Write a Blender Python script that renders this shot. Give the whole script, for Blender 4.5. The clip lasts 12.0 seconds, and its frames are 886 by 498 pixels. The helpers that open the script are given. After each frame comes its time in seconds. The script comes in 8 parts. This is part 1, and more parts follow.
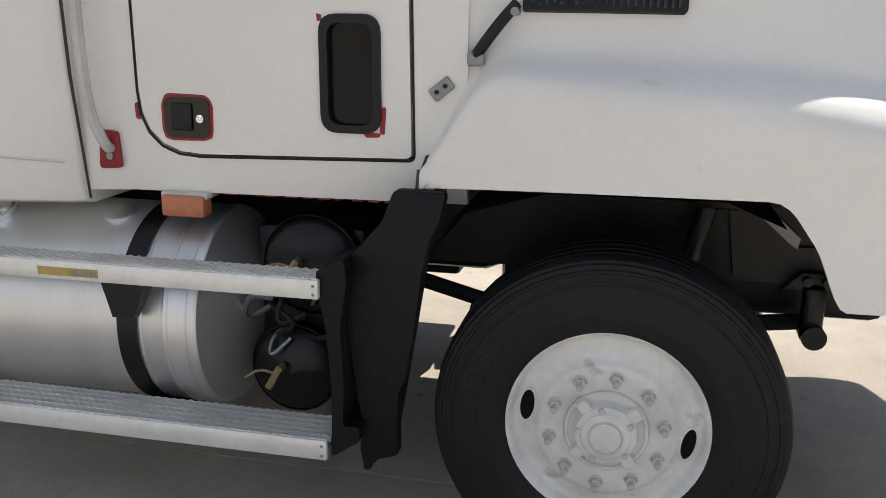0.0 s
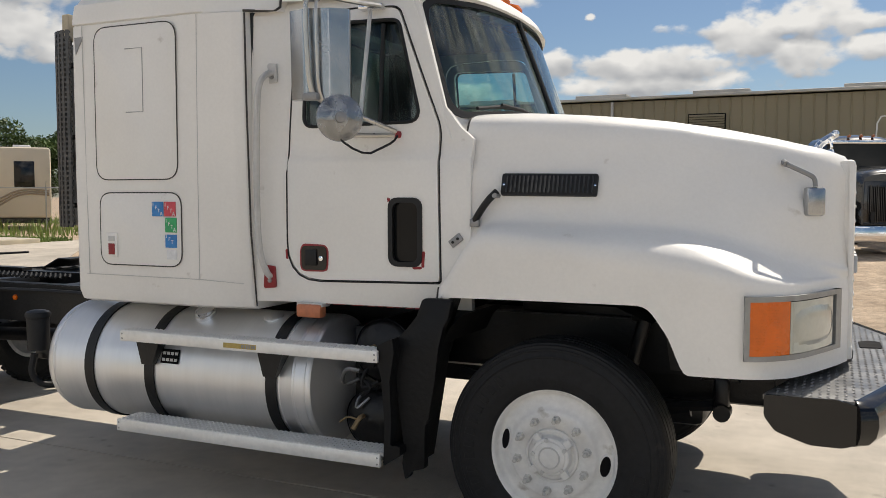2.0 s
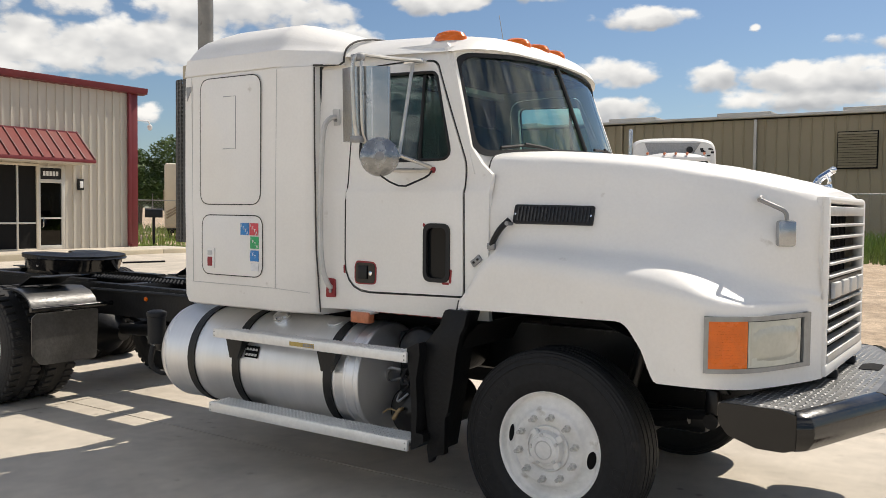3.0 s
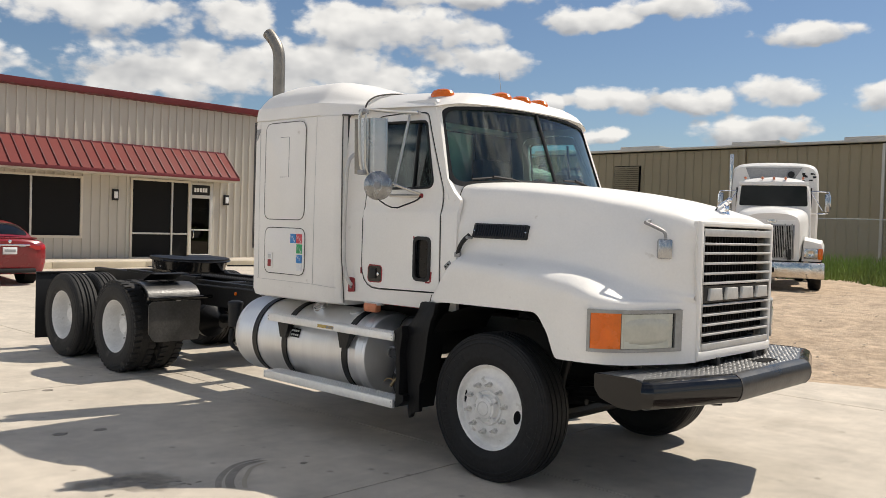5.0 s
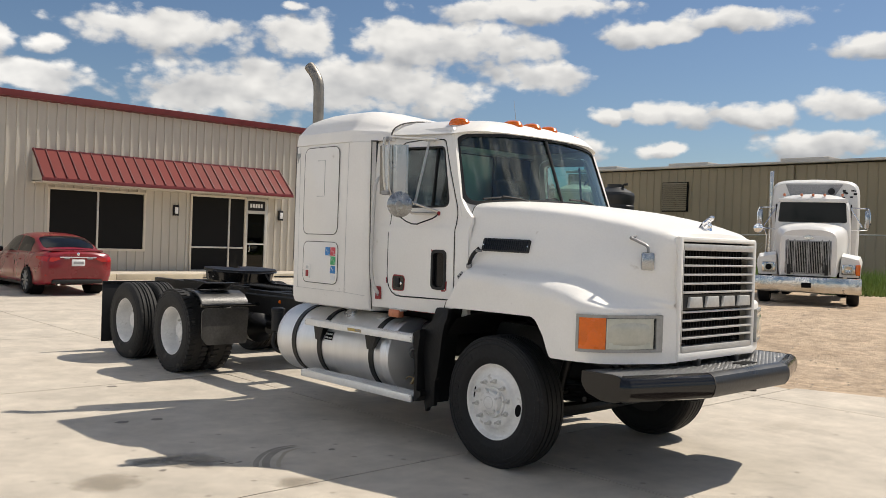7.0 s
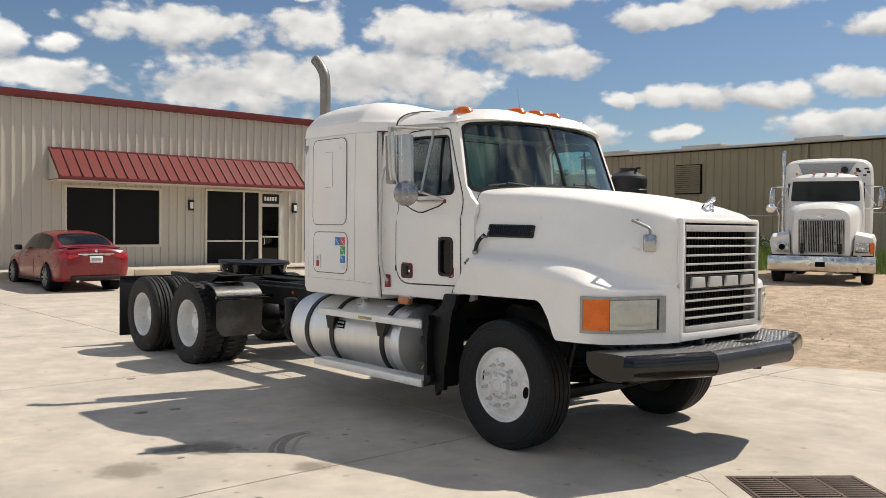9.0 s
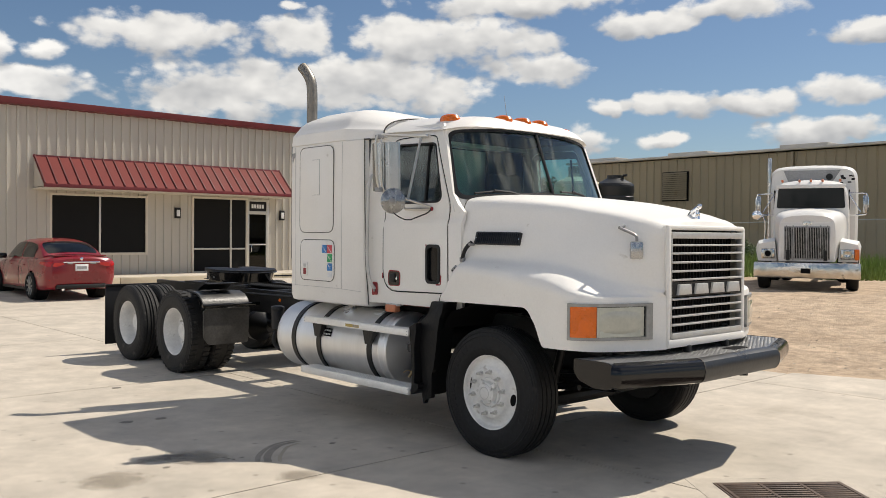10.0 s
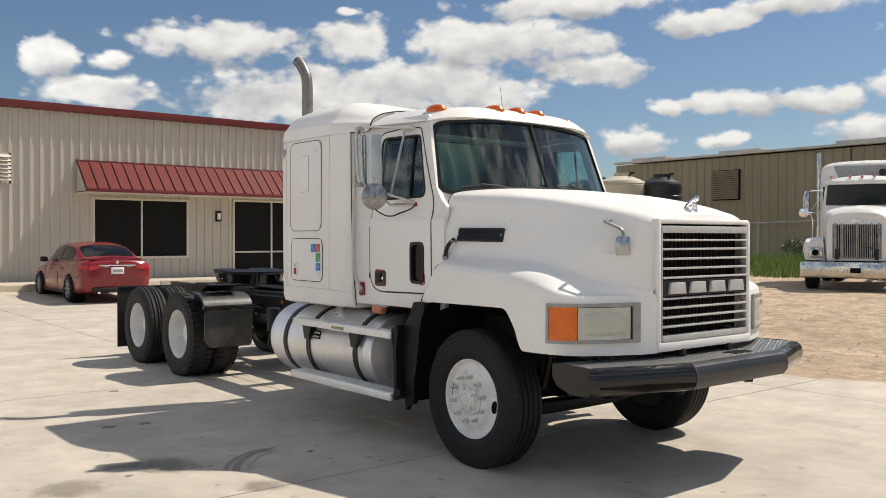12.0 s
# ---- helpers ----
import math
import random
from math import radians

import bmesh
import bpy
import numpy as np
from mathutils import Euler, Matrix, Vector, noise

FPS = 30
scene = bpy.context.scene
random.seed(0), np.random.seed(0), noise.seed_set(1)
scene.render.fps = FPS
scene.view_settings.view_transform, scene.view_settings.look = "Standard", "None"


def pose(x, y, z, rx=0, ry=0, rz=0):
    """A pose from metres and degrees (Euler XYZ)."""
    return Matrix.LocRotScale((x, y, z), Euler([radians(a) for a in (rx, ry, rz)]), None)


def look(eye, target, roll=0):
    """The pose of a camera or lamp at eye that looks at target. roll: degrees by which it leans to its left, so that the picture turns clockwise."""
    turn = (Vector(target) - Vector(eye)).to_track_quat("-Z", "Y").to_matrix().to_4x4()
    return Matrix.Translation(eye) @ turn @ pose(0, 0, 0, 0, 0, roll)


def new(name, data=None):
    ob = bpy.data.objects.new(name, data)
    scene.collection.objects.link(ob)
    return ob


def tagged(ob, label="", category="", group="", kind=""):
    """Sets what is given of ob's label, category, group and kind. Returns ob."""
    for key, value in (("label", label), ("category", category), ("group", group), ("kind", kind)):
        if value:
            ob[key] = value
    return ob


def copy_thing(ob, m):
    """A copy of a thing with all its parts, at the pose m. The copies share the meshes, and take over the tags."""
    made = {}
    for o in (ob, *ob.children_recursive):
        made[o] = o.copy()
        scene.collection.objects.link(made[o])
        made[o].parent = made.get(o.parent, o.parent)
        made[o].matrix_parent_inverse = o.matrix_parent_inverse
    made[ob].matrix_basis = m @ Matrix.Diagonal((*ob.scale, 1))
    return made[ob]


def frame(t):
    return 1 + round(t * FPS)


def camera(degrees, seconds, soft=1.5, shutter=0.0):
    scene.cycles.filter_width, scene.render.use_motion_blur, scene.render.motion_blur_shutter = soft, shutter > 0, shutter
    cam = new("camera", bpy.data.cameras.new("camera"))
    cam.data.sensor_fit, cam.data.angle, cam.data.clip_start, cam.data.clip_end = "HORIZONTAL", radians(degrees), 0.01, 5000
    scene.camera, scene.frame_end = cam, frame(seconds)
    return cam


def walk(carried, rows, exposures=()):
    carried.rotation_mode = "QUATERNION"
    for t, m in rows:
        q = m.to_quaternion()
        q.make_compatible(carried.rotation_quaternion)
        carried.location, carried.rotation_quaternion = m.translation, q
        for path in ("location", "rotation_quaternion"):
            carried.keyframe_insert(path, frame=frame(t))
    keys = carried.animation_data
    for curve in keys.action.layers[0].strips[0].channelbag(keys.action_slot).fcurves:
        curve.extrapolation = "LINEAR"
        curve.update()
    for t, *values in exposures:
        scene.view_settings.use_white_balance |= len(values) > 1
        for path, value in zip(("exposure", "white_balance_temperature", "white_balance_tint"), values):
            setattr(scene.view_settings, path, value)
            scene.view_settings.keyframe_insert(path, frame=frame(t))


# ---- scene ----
cam = camera(54.0, 12.0, soft=0.75)

EXPOSURES = [(0.0, 0.06, 6650, 10), (0.5, -0.08, 6650, 10), (1.0, -0.22, 6800, 10), (2.1, -0.20, 6800, 10), (2.5, 0.04, 6800, 10), (3.0, 0.04, 6800, 10), (5.0, -0.07, 6800, 10), (7.0, -0.11, 6800, 10), (12.0, -0.11, 6800, 10)]
PATH = [
    (0, (0.03, -3.539, 1.679), (-0.386, -1.652, 1.163), 0.5),
    (0.5, (0.125, -4.056, 1.674), (-0.333, -2.147, 1.294), 0.4),
    (1, (0.358, -4.477, 1.734), (-0.163, -2.564, 1.476), -0.3),
    (1.5, (0.644, -4.77, 1.733), (0.016, -2.88, 1.546), -0.6),
    (2, (1.144, -4.932, 1.692), (0.327, -3.111, 1.571), -0.0),
    (2.5, (1.603, -5.066, 1.748), (0.612, -3.331, 1.652), 0.1),
    (3, (2.081, -5.249, 1.763), (0.961, -3.594, 1.674), 0.7),
    (4.8, (3.767, -5.766, 1.787), (2.405, -4.303, 1.729), 1.5),
    (5, (3.919, -5.781, 1.772), (2.54, -4.333, 1.719), 1.8),
    (5.5, (4.21, -5.861, 1.792), (2.803, -4.441, 1.721), 1.9),
    (6, (4.391, -6.035, 1.786), (2.963, -4.636, 1.729), 1.4),
    (6.5, (4.553, -6.14, 1.779), (3.109, -4.757, 1.746), 1.5),
    (7, (4.72, -6.114, 1.776), (3.251, -4.757, 1.754), 2.0),
    (9, (4.868, -6.14, 1.767), (3.375, -4.81, 1.718), 0.6),
    (9.5, (4.864, -6.146, 1.769), (3.376, -4.81, 1.73), 0.6),
    (10, (4.866, -6.13, 1.769), (3.391, -4.779, 1.737), 0.5),
    (10.5, (4.87, -6.128, 1.762), (3.408, -4.763, 1.735), 0.3),
    (11, (4.924, -6.031, 1.757), (3.463, -4.665, 1.731), -0.2),
    (11.5, (4.962, -5.796, 1.743), (3.464, -4.471, 1.717), -0.4),
    (12, (4.952, -5.399, 1.722), (3.392, -4.147, 1.696), 0.1),
]
walk(cam, [(t, look(eye, target, lean)) for t, eye, target, lean in PATH], EXPOSURES)

# ---- world, sun ----
SUN = Vector((0.74, 2.80, 3.655)).normalized()
sun_data = bpy.data.lights.new("sun", "SUN")
sun_data.energy, sun_data.angle, sun_data.color = 5.0, radians(0.55), (1.0, 0.94, 0.85)
sun = new("sun", sun_data)
sun.matrix_world = Matrix.Translation((10, 30, 40)) @ (-SUN).to_track_quat("-Z", "Y").to_matrix().to_4x4()

world = bpy.data.worlds.new("world")
scene.world = world
world.use_nodes = True
WN, WL = world.node_tree.nodes, world.node_tree.links
WN.clear()


def wnode(kind, **sets):
    n = WN.new(kind)
    for k, v in sets.items():
        n.inputs[k].default_value = v
    return n


def wmath(op, a, b=None, c=None, clamp=False):
    n = WN.new("ShaderNodeMath")
    n.operation, n.use_clamp = op, clamp
    for i, v in enumerate((a, b, c)):
        if v is None:
            continue
        if isinstance(v, (int, float)):
            n.inputs[i].default_value = v
        else:
            WL.new(v, n.inputs[i])
    return n.outputs[0]


def sky_dome():
    sky = WN.new("ShaderNodeTexSky")
    sky.sky_type, sky.sun_disc = "NISHITA", False
    sky.sun_elevation, sky.sun_rotation = math.asin(SUN.z), math.atan2(SUN.x, SUN.y)
    sky.air_density, sky.dust_density, sky.ozone_density = 1.0, 0.5, 1.6
    co = WN.new("ShaderNodeTexCoord")
    sep = WN.new("ShaderNodeSeparateXYZ")
    WL.new(co.outputs["Generated"], sep.inputs[0])
    dx, dy, dz = sep.outputs
    az = wmath("MULTIPLY", wmath("ARCTAN2", wmath("MULTIPLY", dx, -1.0), dy), 57.2958)
    el = wmath("MULTIPLY", wmath("ARCSINE", dz), 57.2958)
    comb = WN.new("ShaderNodeCombineXYZ")
    WL.new(az, comb.inputs[0])
    WL.new(wmath("MULTIPLY", el, 1.7), comb.inputs[1])

    def fbm(scale, offset, detail=7.0, rough=0.58):
        add = WN.new("ShaderNodeVectorMath")
        add.operation = "ADD"
        add.inputs[1].default_value = offset
        WL.new(comb.outputs[0], add.inputs[0])
        n = wnode("ShaderNodeTexNoise", Scale=scale, Detail=detail, Roughness=rough)
        WL.new(add.outputs[0], n.inputs["Vector"])
        return n.outputs["Fac"]
    wob_a = wmath("MULTIPLY", wmath("SUBTRACT", fbm(0.16, (3, 7, 1)), 0.5), 2.6)
    wob_e = wmath("MULTIPLY", wmath("SUBTRACT", fbm(0.22, (31, 17, 5)), 0.5), 1.5)
    ca, ce = wmath("ADD", az, wob_a), wmath("ADD", el, wob_e)
    def bank_field(lift):
        total = None
        for a, e, ra, re in CLOUDS:
            qa = wmath("MULTIPLY", wmath("SUBTRACT", ca, a), 1.0 / ra)
            qe = wmath("MULTIPLY", wmath("SUBTRACT", ce, e - lift), 1.0 / re)
            q = wmath("SUBTRACT", 1.0, wmath("ADD", wmath("MULTIPLY", qa, qa), wmath("MULTIPLY", qe, qe)))
            total = q if total is None else wmath("SMOOTH_MAX", total, q, 0.25)
        return wmath("MAXIMUM", total, -2.0)
    field, above = bank_field(0.0), bank_field(0.45)
    rise = wmath("SUBTRACT", field, above)
    # scattered cumulus over the rest of the dome
    away = wmath("MAXIMUM", wmath("MULTIPLY", wmath("SUBTRACT", el, 17.5), 0.2, clamp=True),
                 wmath("MULTIPLY", wmath("SUBTRACT", wmath("ABSOLUTE", wmath("SUBTRACT", az, 33.0)), 48.0), 0.1, clamp=True))
    rest = wmath("MULTIPLY", wmath("SUBTRACT", fbm(0.07, (11, 3, 9), 8.0), 0.515), 9.0)
    field = wmath("ADD", wmath("MULTIPLY", field, wmath("SUBTRACT", 1.0, away)), wmath("MULTIPLY", rest, away))
    def puffs(scale, offset):
        add = WN.new("ShaderNodeVectorMath")
        add.operation = "ADD"
        add.inputs[1].default_value = offset
        WL.new(warped.outputs[0], add.inputs[0])
        v = WN.new("ShaderNodeTexVoronoi")
        v.feature = "SMOOTH_F1"
        v.inputs["Scale"].default_value, v.inputs["Detail"].default_value = scale, 2.3
        v.inputs["Roughness"].default_value, v.inputs["Smoothness"].default_value = 0.55, 0.35
        WL.new(add.outputs[0], v.inputs["Vector"])
        return v.outputs["Distance"]
    warped = WN.new("ShaderNodeCombineXYZ")
    WL.new(wmath("ADD", az, wmath("MULTIPLY", wob_a, 0.25)), warped.inputs[0])
    WL.new(wmath("MULTIPLY", wmath("ADD", el, wmath("MULTIPLY", wob_e, 0.3)), 1.5), warped.inputs[1])
    wisps = wmath("MULTIPLY", wmath("SUBTRACT", fbm(0.8, (5, 5, 5), 9.0, 0.64), 0.5), 1.15)
    body = wmath("ADD", wmath("ADD", field, wisps), wmath("MULTIPLY", wmath("SUBTRACT", 0.80, puffs(0.42, (0, 0, 0))), 1.15))
    ramp = WN.new("ShaderNodeMapRange")
    ramp.interpolation_type = "SMOOTHSTEP"
    WL.new(body, ramp.inputs[0])
    ramp.inputs[1].default_value, ramp.inputs[2].default_value = -0.36, 0.44
    # lit tops and greyer bases
    up = wmath("SUBTRACT", puffs(0.34, (0, -0.8, 0)), puffs(0.34, (0, 0.8, 0)))
    deep = wmath("MULTIPLY", wmath("SUBTRACT", fbm(0.14, (9, 2, 4), 4.0, 0.5), 0.44), 1.2)
    lit = WN.new("ShaderNodeMapRange")
    WL.new(wmath("ADD", wmath("ADD", wmath("MULTIPLY", up, 0.36), wmath("MULTIPLY", deep, 0.5)), wmath("MULTIPLY", rise, 0.50)), lit.inputs[0])
    lit.inputs[1].default_value, lit.inputs[2].default_value = -0.34, 0.30
    shade = WN.new("ShaderNodeMix")
    shade.data_type = "RGBA"
    WL.new(lit.outputs[0], shade.inputs["Factor"])
    shade.inputs["A"].default_value, shade.inputs["B"].default_value = CLOUD_BASE, CLOUD_TOP
    # clouds opposite the sun are brightened above those seen against it, as added fill for the truck's flank
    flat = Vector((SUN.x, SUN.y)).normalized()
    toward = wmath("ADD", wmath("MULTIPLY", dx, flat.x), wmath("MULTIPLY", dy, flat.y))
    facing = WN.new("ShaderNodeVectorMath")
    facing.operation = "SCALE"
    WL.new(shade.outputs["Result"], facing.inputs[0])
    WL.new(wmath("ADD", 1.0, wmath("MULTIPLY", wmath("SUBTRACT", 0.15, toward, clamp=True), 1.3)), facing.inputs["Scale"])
    mix = WN.new("ShaderNodeMix")
    mix.data_type = "RGBA"
    WL.new(wmath("MULTIPLY", ramp.outputs[0], 0.97), mix.inputs["Factor"])
    calm = WN.new("ShaderNodeMix")
    calm.data_type, calm.blend_type = "RGBA", "MULTIPLY"
    calm.inputs["Factor"].default_value, calm.inputs["B"].default_value = 1.0, (0.67, 0.76, 0.87, 1.0)
    WL.new(sky.outputs[0], calm.inputs["A"])
    WL.new(calm.outputs["Result"], mix.inputs["A"])
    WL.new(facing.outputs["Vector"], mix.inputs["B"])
    bg = wnode("ShaderNodeBackground", Strength=SKY_STRENGTH)
    WL.new(mix.outputs["Result"], bg.inputs["Color"])
    out = WN.new("ShaderNodeOutputWorld")
    WL.new(bg.outputs[0], out.inputs[0])


SKY_STRENGTH = 0.10
CLOUD_TOP, CLOUD_BASE = (9.5, 9.5, 9.4, 1.0), (4.4, 4.6, 4.95, 1.0)
# cloud banks as ellipses: bearing, elevation and half sizes in degrees
BANK_WEST = [(75.5, 10.7, 1.7, 1.3), (72.3, 10.8, 1.2, 0.7), (72.8, 8.8, 3.6, 1.1), (65.4, 12.2, 6.0, 1.4), (56.9, 12.5, 2.4, 1.6), (57.8, 14.4, 0.9, 0.3),
             (50.1, 12.6, 4.1, 1.6), (44.6, 12.6, 4.8, 1.6), (41.6, 10.8, 4.2, 1.2), (61.0, 9.0, 6.8, 2.1), (52.3, 9.8, 6.3, 2.0), (47.2, 9.2, 3.7, 1.3), (52.8, 5.9, 0.8, 0.8)]
BANK_NORTHWEST = [(42.7, 14.8, 7.3, 1.0), (34.8, 13.4, 3.8, 1.0), (28.6, 14.1, 5.2, 0.9), (21.3, 12.3, 2.9, 0.8), (36.9, 8.4, 1.0, 0.6), (32.6, 8.4, 3.3, 1.0),
                  (27.5, 8.3, 2.4, 0.8), (22.7, 8.8, 2.6, 1.1), (24.3, 6.5, 3.8, 1.1), (38.7, 6.1, 2.5, 1.1), (33.6, 6.2, 2.1, 0.6)]
BANK_NORTH = [(17.3, 8.5, 1.7, 0.9), (12.2, 8.2, 2.7, 1.0), (8.3, 8.3, 2.0, 1.1), (5.0, 9.6, 2.1, 1.9), (2.2, 8.4, 2.3, 1.0), (0.7, 10.6, 2.3, 1.3), (10.6, 7.1, 5.5, 0.8),
              (14.7, 11.3, 0.4, 0.3), (-2.2, 8.6, 1.6, 0.7), (-5.4, 8.5, 2.6, 1.2), (1.7, 10.2, 7.0, 0.6)]
CLOUDS = BANK_WEST + BANK_NORTHWEST + [(a, e, 1.25 * p, 1.2 * q) for a, e, p, q in BANK_NORTH]
sky_dome()


# ---- materials ----
def material(name, color, rough=0.5, metal=0.0, vary=0.12, scale=3.0, fine=0.06, fine_scale=40.0, bump=0.15, spots=None, coat=0.0, rough_vary=0.1, aniso=None, spec=0.5):
    """Base colour with broad and fine variation, a little relief and optional stains: spots = (colour, scale, amount)."""
    m = bpy.data.materials.new(name)
    m.use_nodes = True
    n, l = m.node_tree.nodes, m.node_tree.links
    b = n["Principled BSDF"]
    co = n.new("ShaderNodeTexCoord")
    mp = n.new("ShaderNodeMapping")
    l.new(co.outputs["Object"], mp.inputs[0])
    if aniso:
        mp.inputs["Scale"].default_value = aniso

    def noise_of(s, detail=5.0):
        t = n.new("ShaderNodeTexNoise")
        t.inputs["Scale"].default_value, t.inputs["Detail"].default_value = s, detail
        l.new(mp.outputs[0], t.inputs["Vector"])
        return t.outputs["Fac"]

    def blend(fac, a, c):
        x = n.new("ShaderNodeMix")
        x.data_type = "RGBA"
        l.new(fac, x.inputs["Factor"])
        for key, v in (("A", a), ("B", c)):
            if isinstance(v, tuple):
                x.inputs[key].default_value = (*v[:3], 1)
            else:
                l.new(v, x.inputs[key])
        return x.outputs["Result"]

    def span(fac, lo, hi, to0=0.0, to1=1.0):
        r = n.new("ShaderNodeMapRange")
        l.new(fac, r.inputs[0])
        r.inputs[1].default_value, r.inputs[2].default_value = lo, hi
        r.inputs[3].default_value, r.inputs[4].default_value = to0, to1
        return r.outputs[0]
    c = Vector(color)
    broad, small = noise_of(scale), noise_of(fine_scale, 3.0)
    out = blend(span(broad, 0.3, 0.7), tuple(c * (1 - vary)), tuple(c * (1 + vary * 0.6)))
    if fine:
        mul = n.new("ShaderNodeMix")
        mul.data_type, mul.blend_type = "RGBA", "MULTIPLY"
        mul.inputs["Factor"].default_value = 1.0
        l.new(out, mul.inputs["A"])
        l.new(span(small, 0.25, 0.75, 1 - fine, 1 + fine), mul.inputs["B"])
        out = mul.outputs["Result"]
    if spots:
        scol, sscale, amount = spots
        out = blend(span(noise_of(sscale, 8.0), 0.74 - 0.3 * amount, 0.80 - 0.2 * amount), out, scol)
    l.new(out, b.inputs["Base Color"])
    b.inputs["Metallic"].default_value = metal
    b.inputs["Specular IOR Level"].default_value = spec
    l.new(span(broad, 0.25, 0.75, max(rough - rough_vary, 0.02), min(rough + rough_vary, 1.0)), b.inputs["Roughness"])
    if coat:
        b.inputs["Coat Weight"].default_value, b.inputs["Coat Roughness"].default_value = coat, 0.12
    if bump:
        bp = n.new("ShaderNodeBump")
        bp.inputs["Strength"].default_value, bp.inputs["Distance"].default_value = bump, 0.01
        l.new(small, bp.inputs["Height"])
        l.new(bp.outputs[0], b.inputs["Normal"])
    return m


def glass(name, color, rough=0.02, clear=0.75, ior=1.45, dust_glare=0.0):
    """A thin tinted pane: part see-through, part mirror by the angle of view."""
    m = bpy.data.materials.new(name)
    m.use_nodes = True
    n, l = m.node_tree.nodes, m.node_tree.links
    n.clear()
    tr, gl, mx = n.new("ShaderNodeBsdfTransparent"), n.new("ShaderNodeBsdfGlossy"), n.new("ShaderNodeMixShader")
    tr.inputs["Color"].default_value = (*[v * clear for v in color], 1)
    gl.inputs["Color"].default_value = (0.9, 0.95, 0.95, 1)
    gl.inputs["Roughness"].default_value = rough
    fr = n.new("ShaderNodeFresnel")
    fr.inputs["IOR"].default_value = ior
    l.new(fr.outputs[0], mx.inputs[0])
    l.new(tr.outputs[0], mx.inputs[1])
    l.new(gl.outputs[0], mx.inputs[2])
    out = n.new("ShaderNodeOutputMaterial")
    l.new(mx.outputs[0], out.inputs[0])
    if dust_glare:
        # whitish runs down the pane: dried dust, with streaky reflections put into the colour
        co, mp, no, rg = n.new("ShaderNodeTexCoord"), n.new("ShaderNodeMapping"), n.new("ShaderNodeTexNoise"), n.new("ShaderNodeMapRange")
        mp.inputs["Scale"].default_value = (2.2, 5.5, 0.7)
        no.inputs["Scale"].default_value, no.inputs["Detail"].default_value, no.inputs["Distortion"].default_value = 1.6, 6.0, 0.8
        l.new(co.outputs["Object"], mp.inputs[0])
        l.new(mp.outputs[0], no.inputs["Vector"])
        l.new(no.outputs["Fac"], rg.inputs[0])
        rg.inputs[1].default_value, rg.inputs[2].default_value, rg.inputs[3].default_value, rg.inputs[4].default_value = 0.50, 0.74, dust_glare * 0.4, dust_glare * 8.0
        df, m2 = n.new("ShaderNodeBsdfDiffuse"), n.new("ShaderNodeMixShader")
        df.inputs["Color"].default_value = (0.62, 0.66, 0.62, 1)
        l.new(rg.outputs[0], m2.inputs[0])
        l.new(mx.outputs[0], m2.inputs[1])
        l.new(df.outputs[0], m2.inputs[2])
        l.new(m2.outputs[0], out.inputs[0])
    return m


WHITE = material("white_paint", (0.86, 0.835, 0.79), 0.40, spec=0.36, vary=0.05, scale=1.6, fine=0.02, fine_scale=60, bump=0.05, spots=((0.62, 0.58, 0.52), 7.0, 0.10))
WHITE_WHEEL = material("wheel_paint", (0.76, 0.75, 0.725), 0.45, vary=0.14, scale=7, fine=0.06, bump=0.12, spots=((0.46, 0.43, 0.38), 9.0, 0.30))
RED_OLD = material("old_red_paint", (0.30, 0.02, 0.025), 0.5, vary=0.2, scale=14)
RUBBER = material("tyre_rubber", spec=0.26, color=(0.013, 0.0132, 0.014), rough=0.62, vary=0.3, scale=4, fine=0.2, bump=0.3, spots=((0.035, 0.032, 0.03), 7.0, 0.18))
# Rear tyres: paler colour carries dust and the sun on their treads.
RUBBER_DUSTY_SUNLIT = material("dusty_tyre_rubber", spec=0.36, color=(0.024, 0.023, 0.022), rough=0.7, vary=0.35, scale=5, fine=0.2, bump=0.3, spots=((0.075, 0.068, 0.06), 6.0, 0.28))
DARK_GLASS = material("dark_vehicle_glass", (0.007, 0.008, 0.009), 0.07, spec=0.22, vary=0.2, scale=3, fine=0.05, bump=0.0)
BLACK_PAINT = material("black_chassis_paint", spec=0.36, color=(0.008, 0.008, 0.0085), rough=0.38, vary=0.3, scale=5, fine=0.2, bump=0.2, spots=((0.05, 0.045, 0.04), 8.0, 0.14))
GREASED = material("greased_black_steel", spec=0.25, color=(0.003, 0.003, 0.003), rough=0.42, vary=0.4, scale=7, fine=0.3, bump=0.35, spots=((0.010, 0.009, 0.008), 9.0, 0.12))
BLACK_GLOSS = material("black_gloss_paint", (0.006, 0.006, 0.0065), 0.13, vary=0.2, scale=5, fine=0.1, bump=0.06)
BLACK_PLASTIC = material("black_plastic", spec=0.36, color=(0.012, 0.0125, 0.0135), rough=0.55, vary=0.25, scale=4, fine=0.1, bump=0.15, spots=((0.06, 0.06, 0.06), 6.0, 0.15))
RADIATOR = material("radiator_core", (0.030, 0.027, 0.025), 0.7, spec=0.2, vary=0.45, scale=9)
# Near-black: shade inside wells, slots and openings put into colour; also plain black pieces.
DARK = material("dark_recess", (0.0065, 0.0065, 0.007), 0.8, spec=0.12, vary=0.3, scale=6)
GAP = material("seam_line", (0.06, 0.055, 0.05), 0.8, vary=0.3, scale=12)
ALU = material("brushed_aluminium", (0.80, 0.80, 0.80), 0.40, metal=0.85, vary=0.08, scale=2.2, fine=0.02, fine_scale=14, bump=0.04, aniso=(3.0, 0.35, 0.35), spots=((0.5, 0.5, 0.5), 3.0, 0.08))
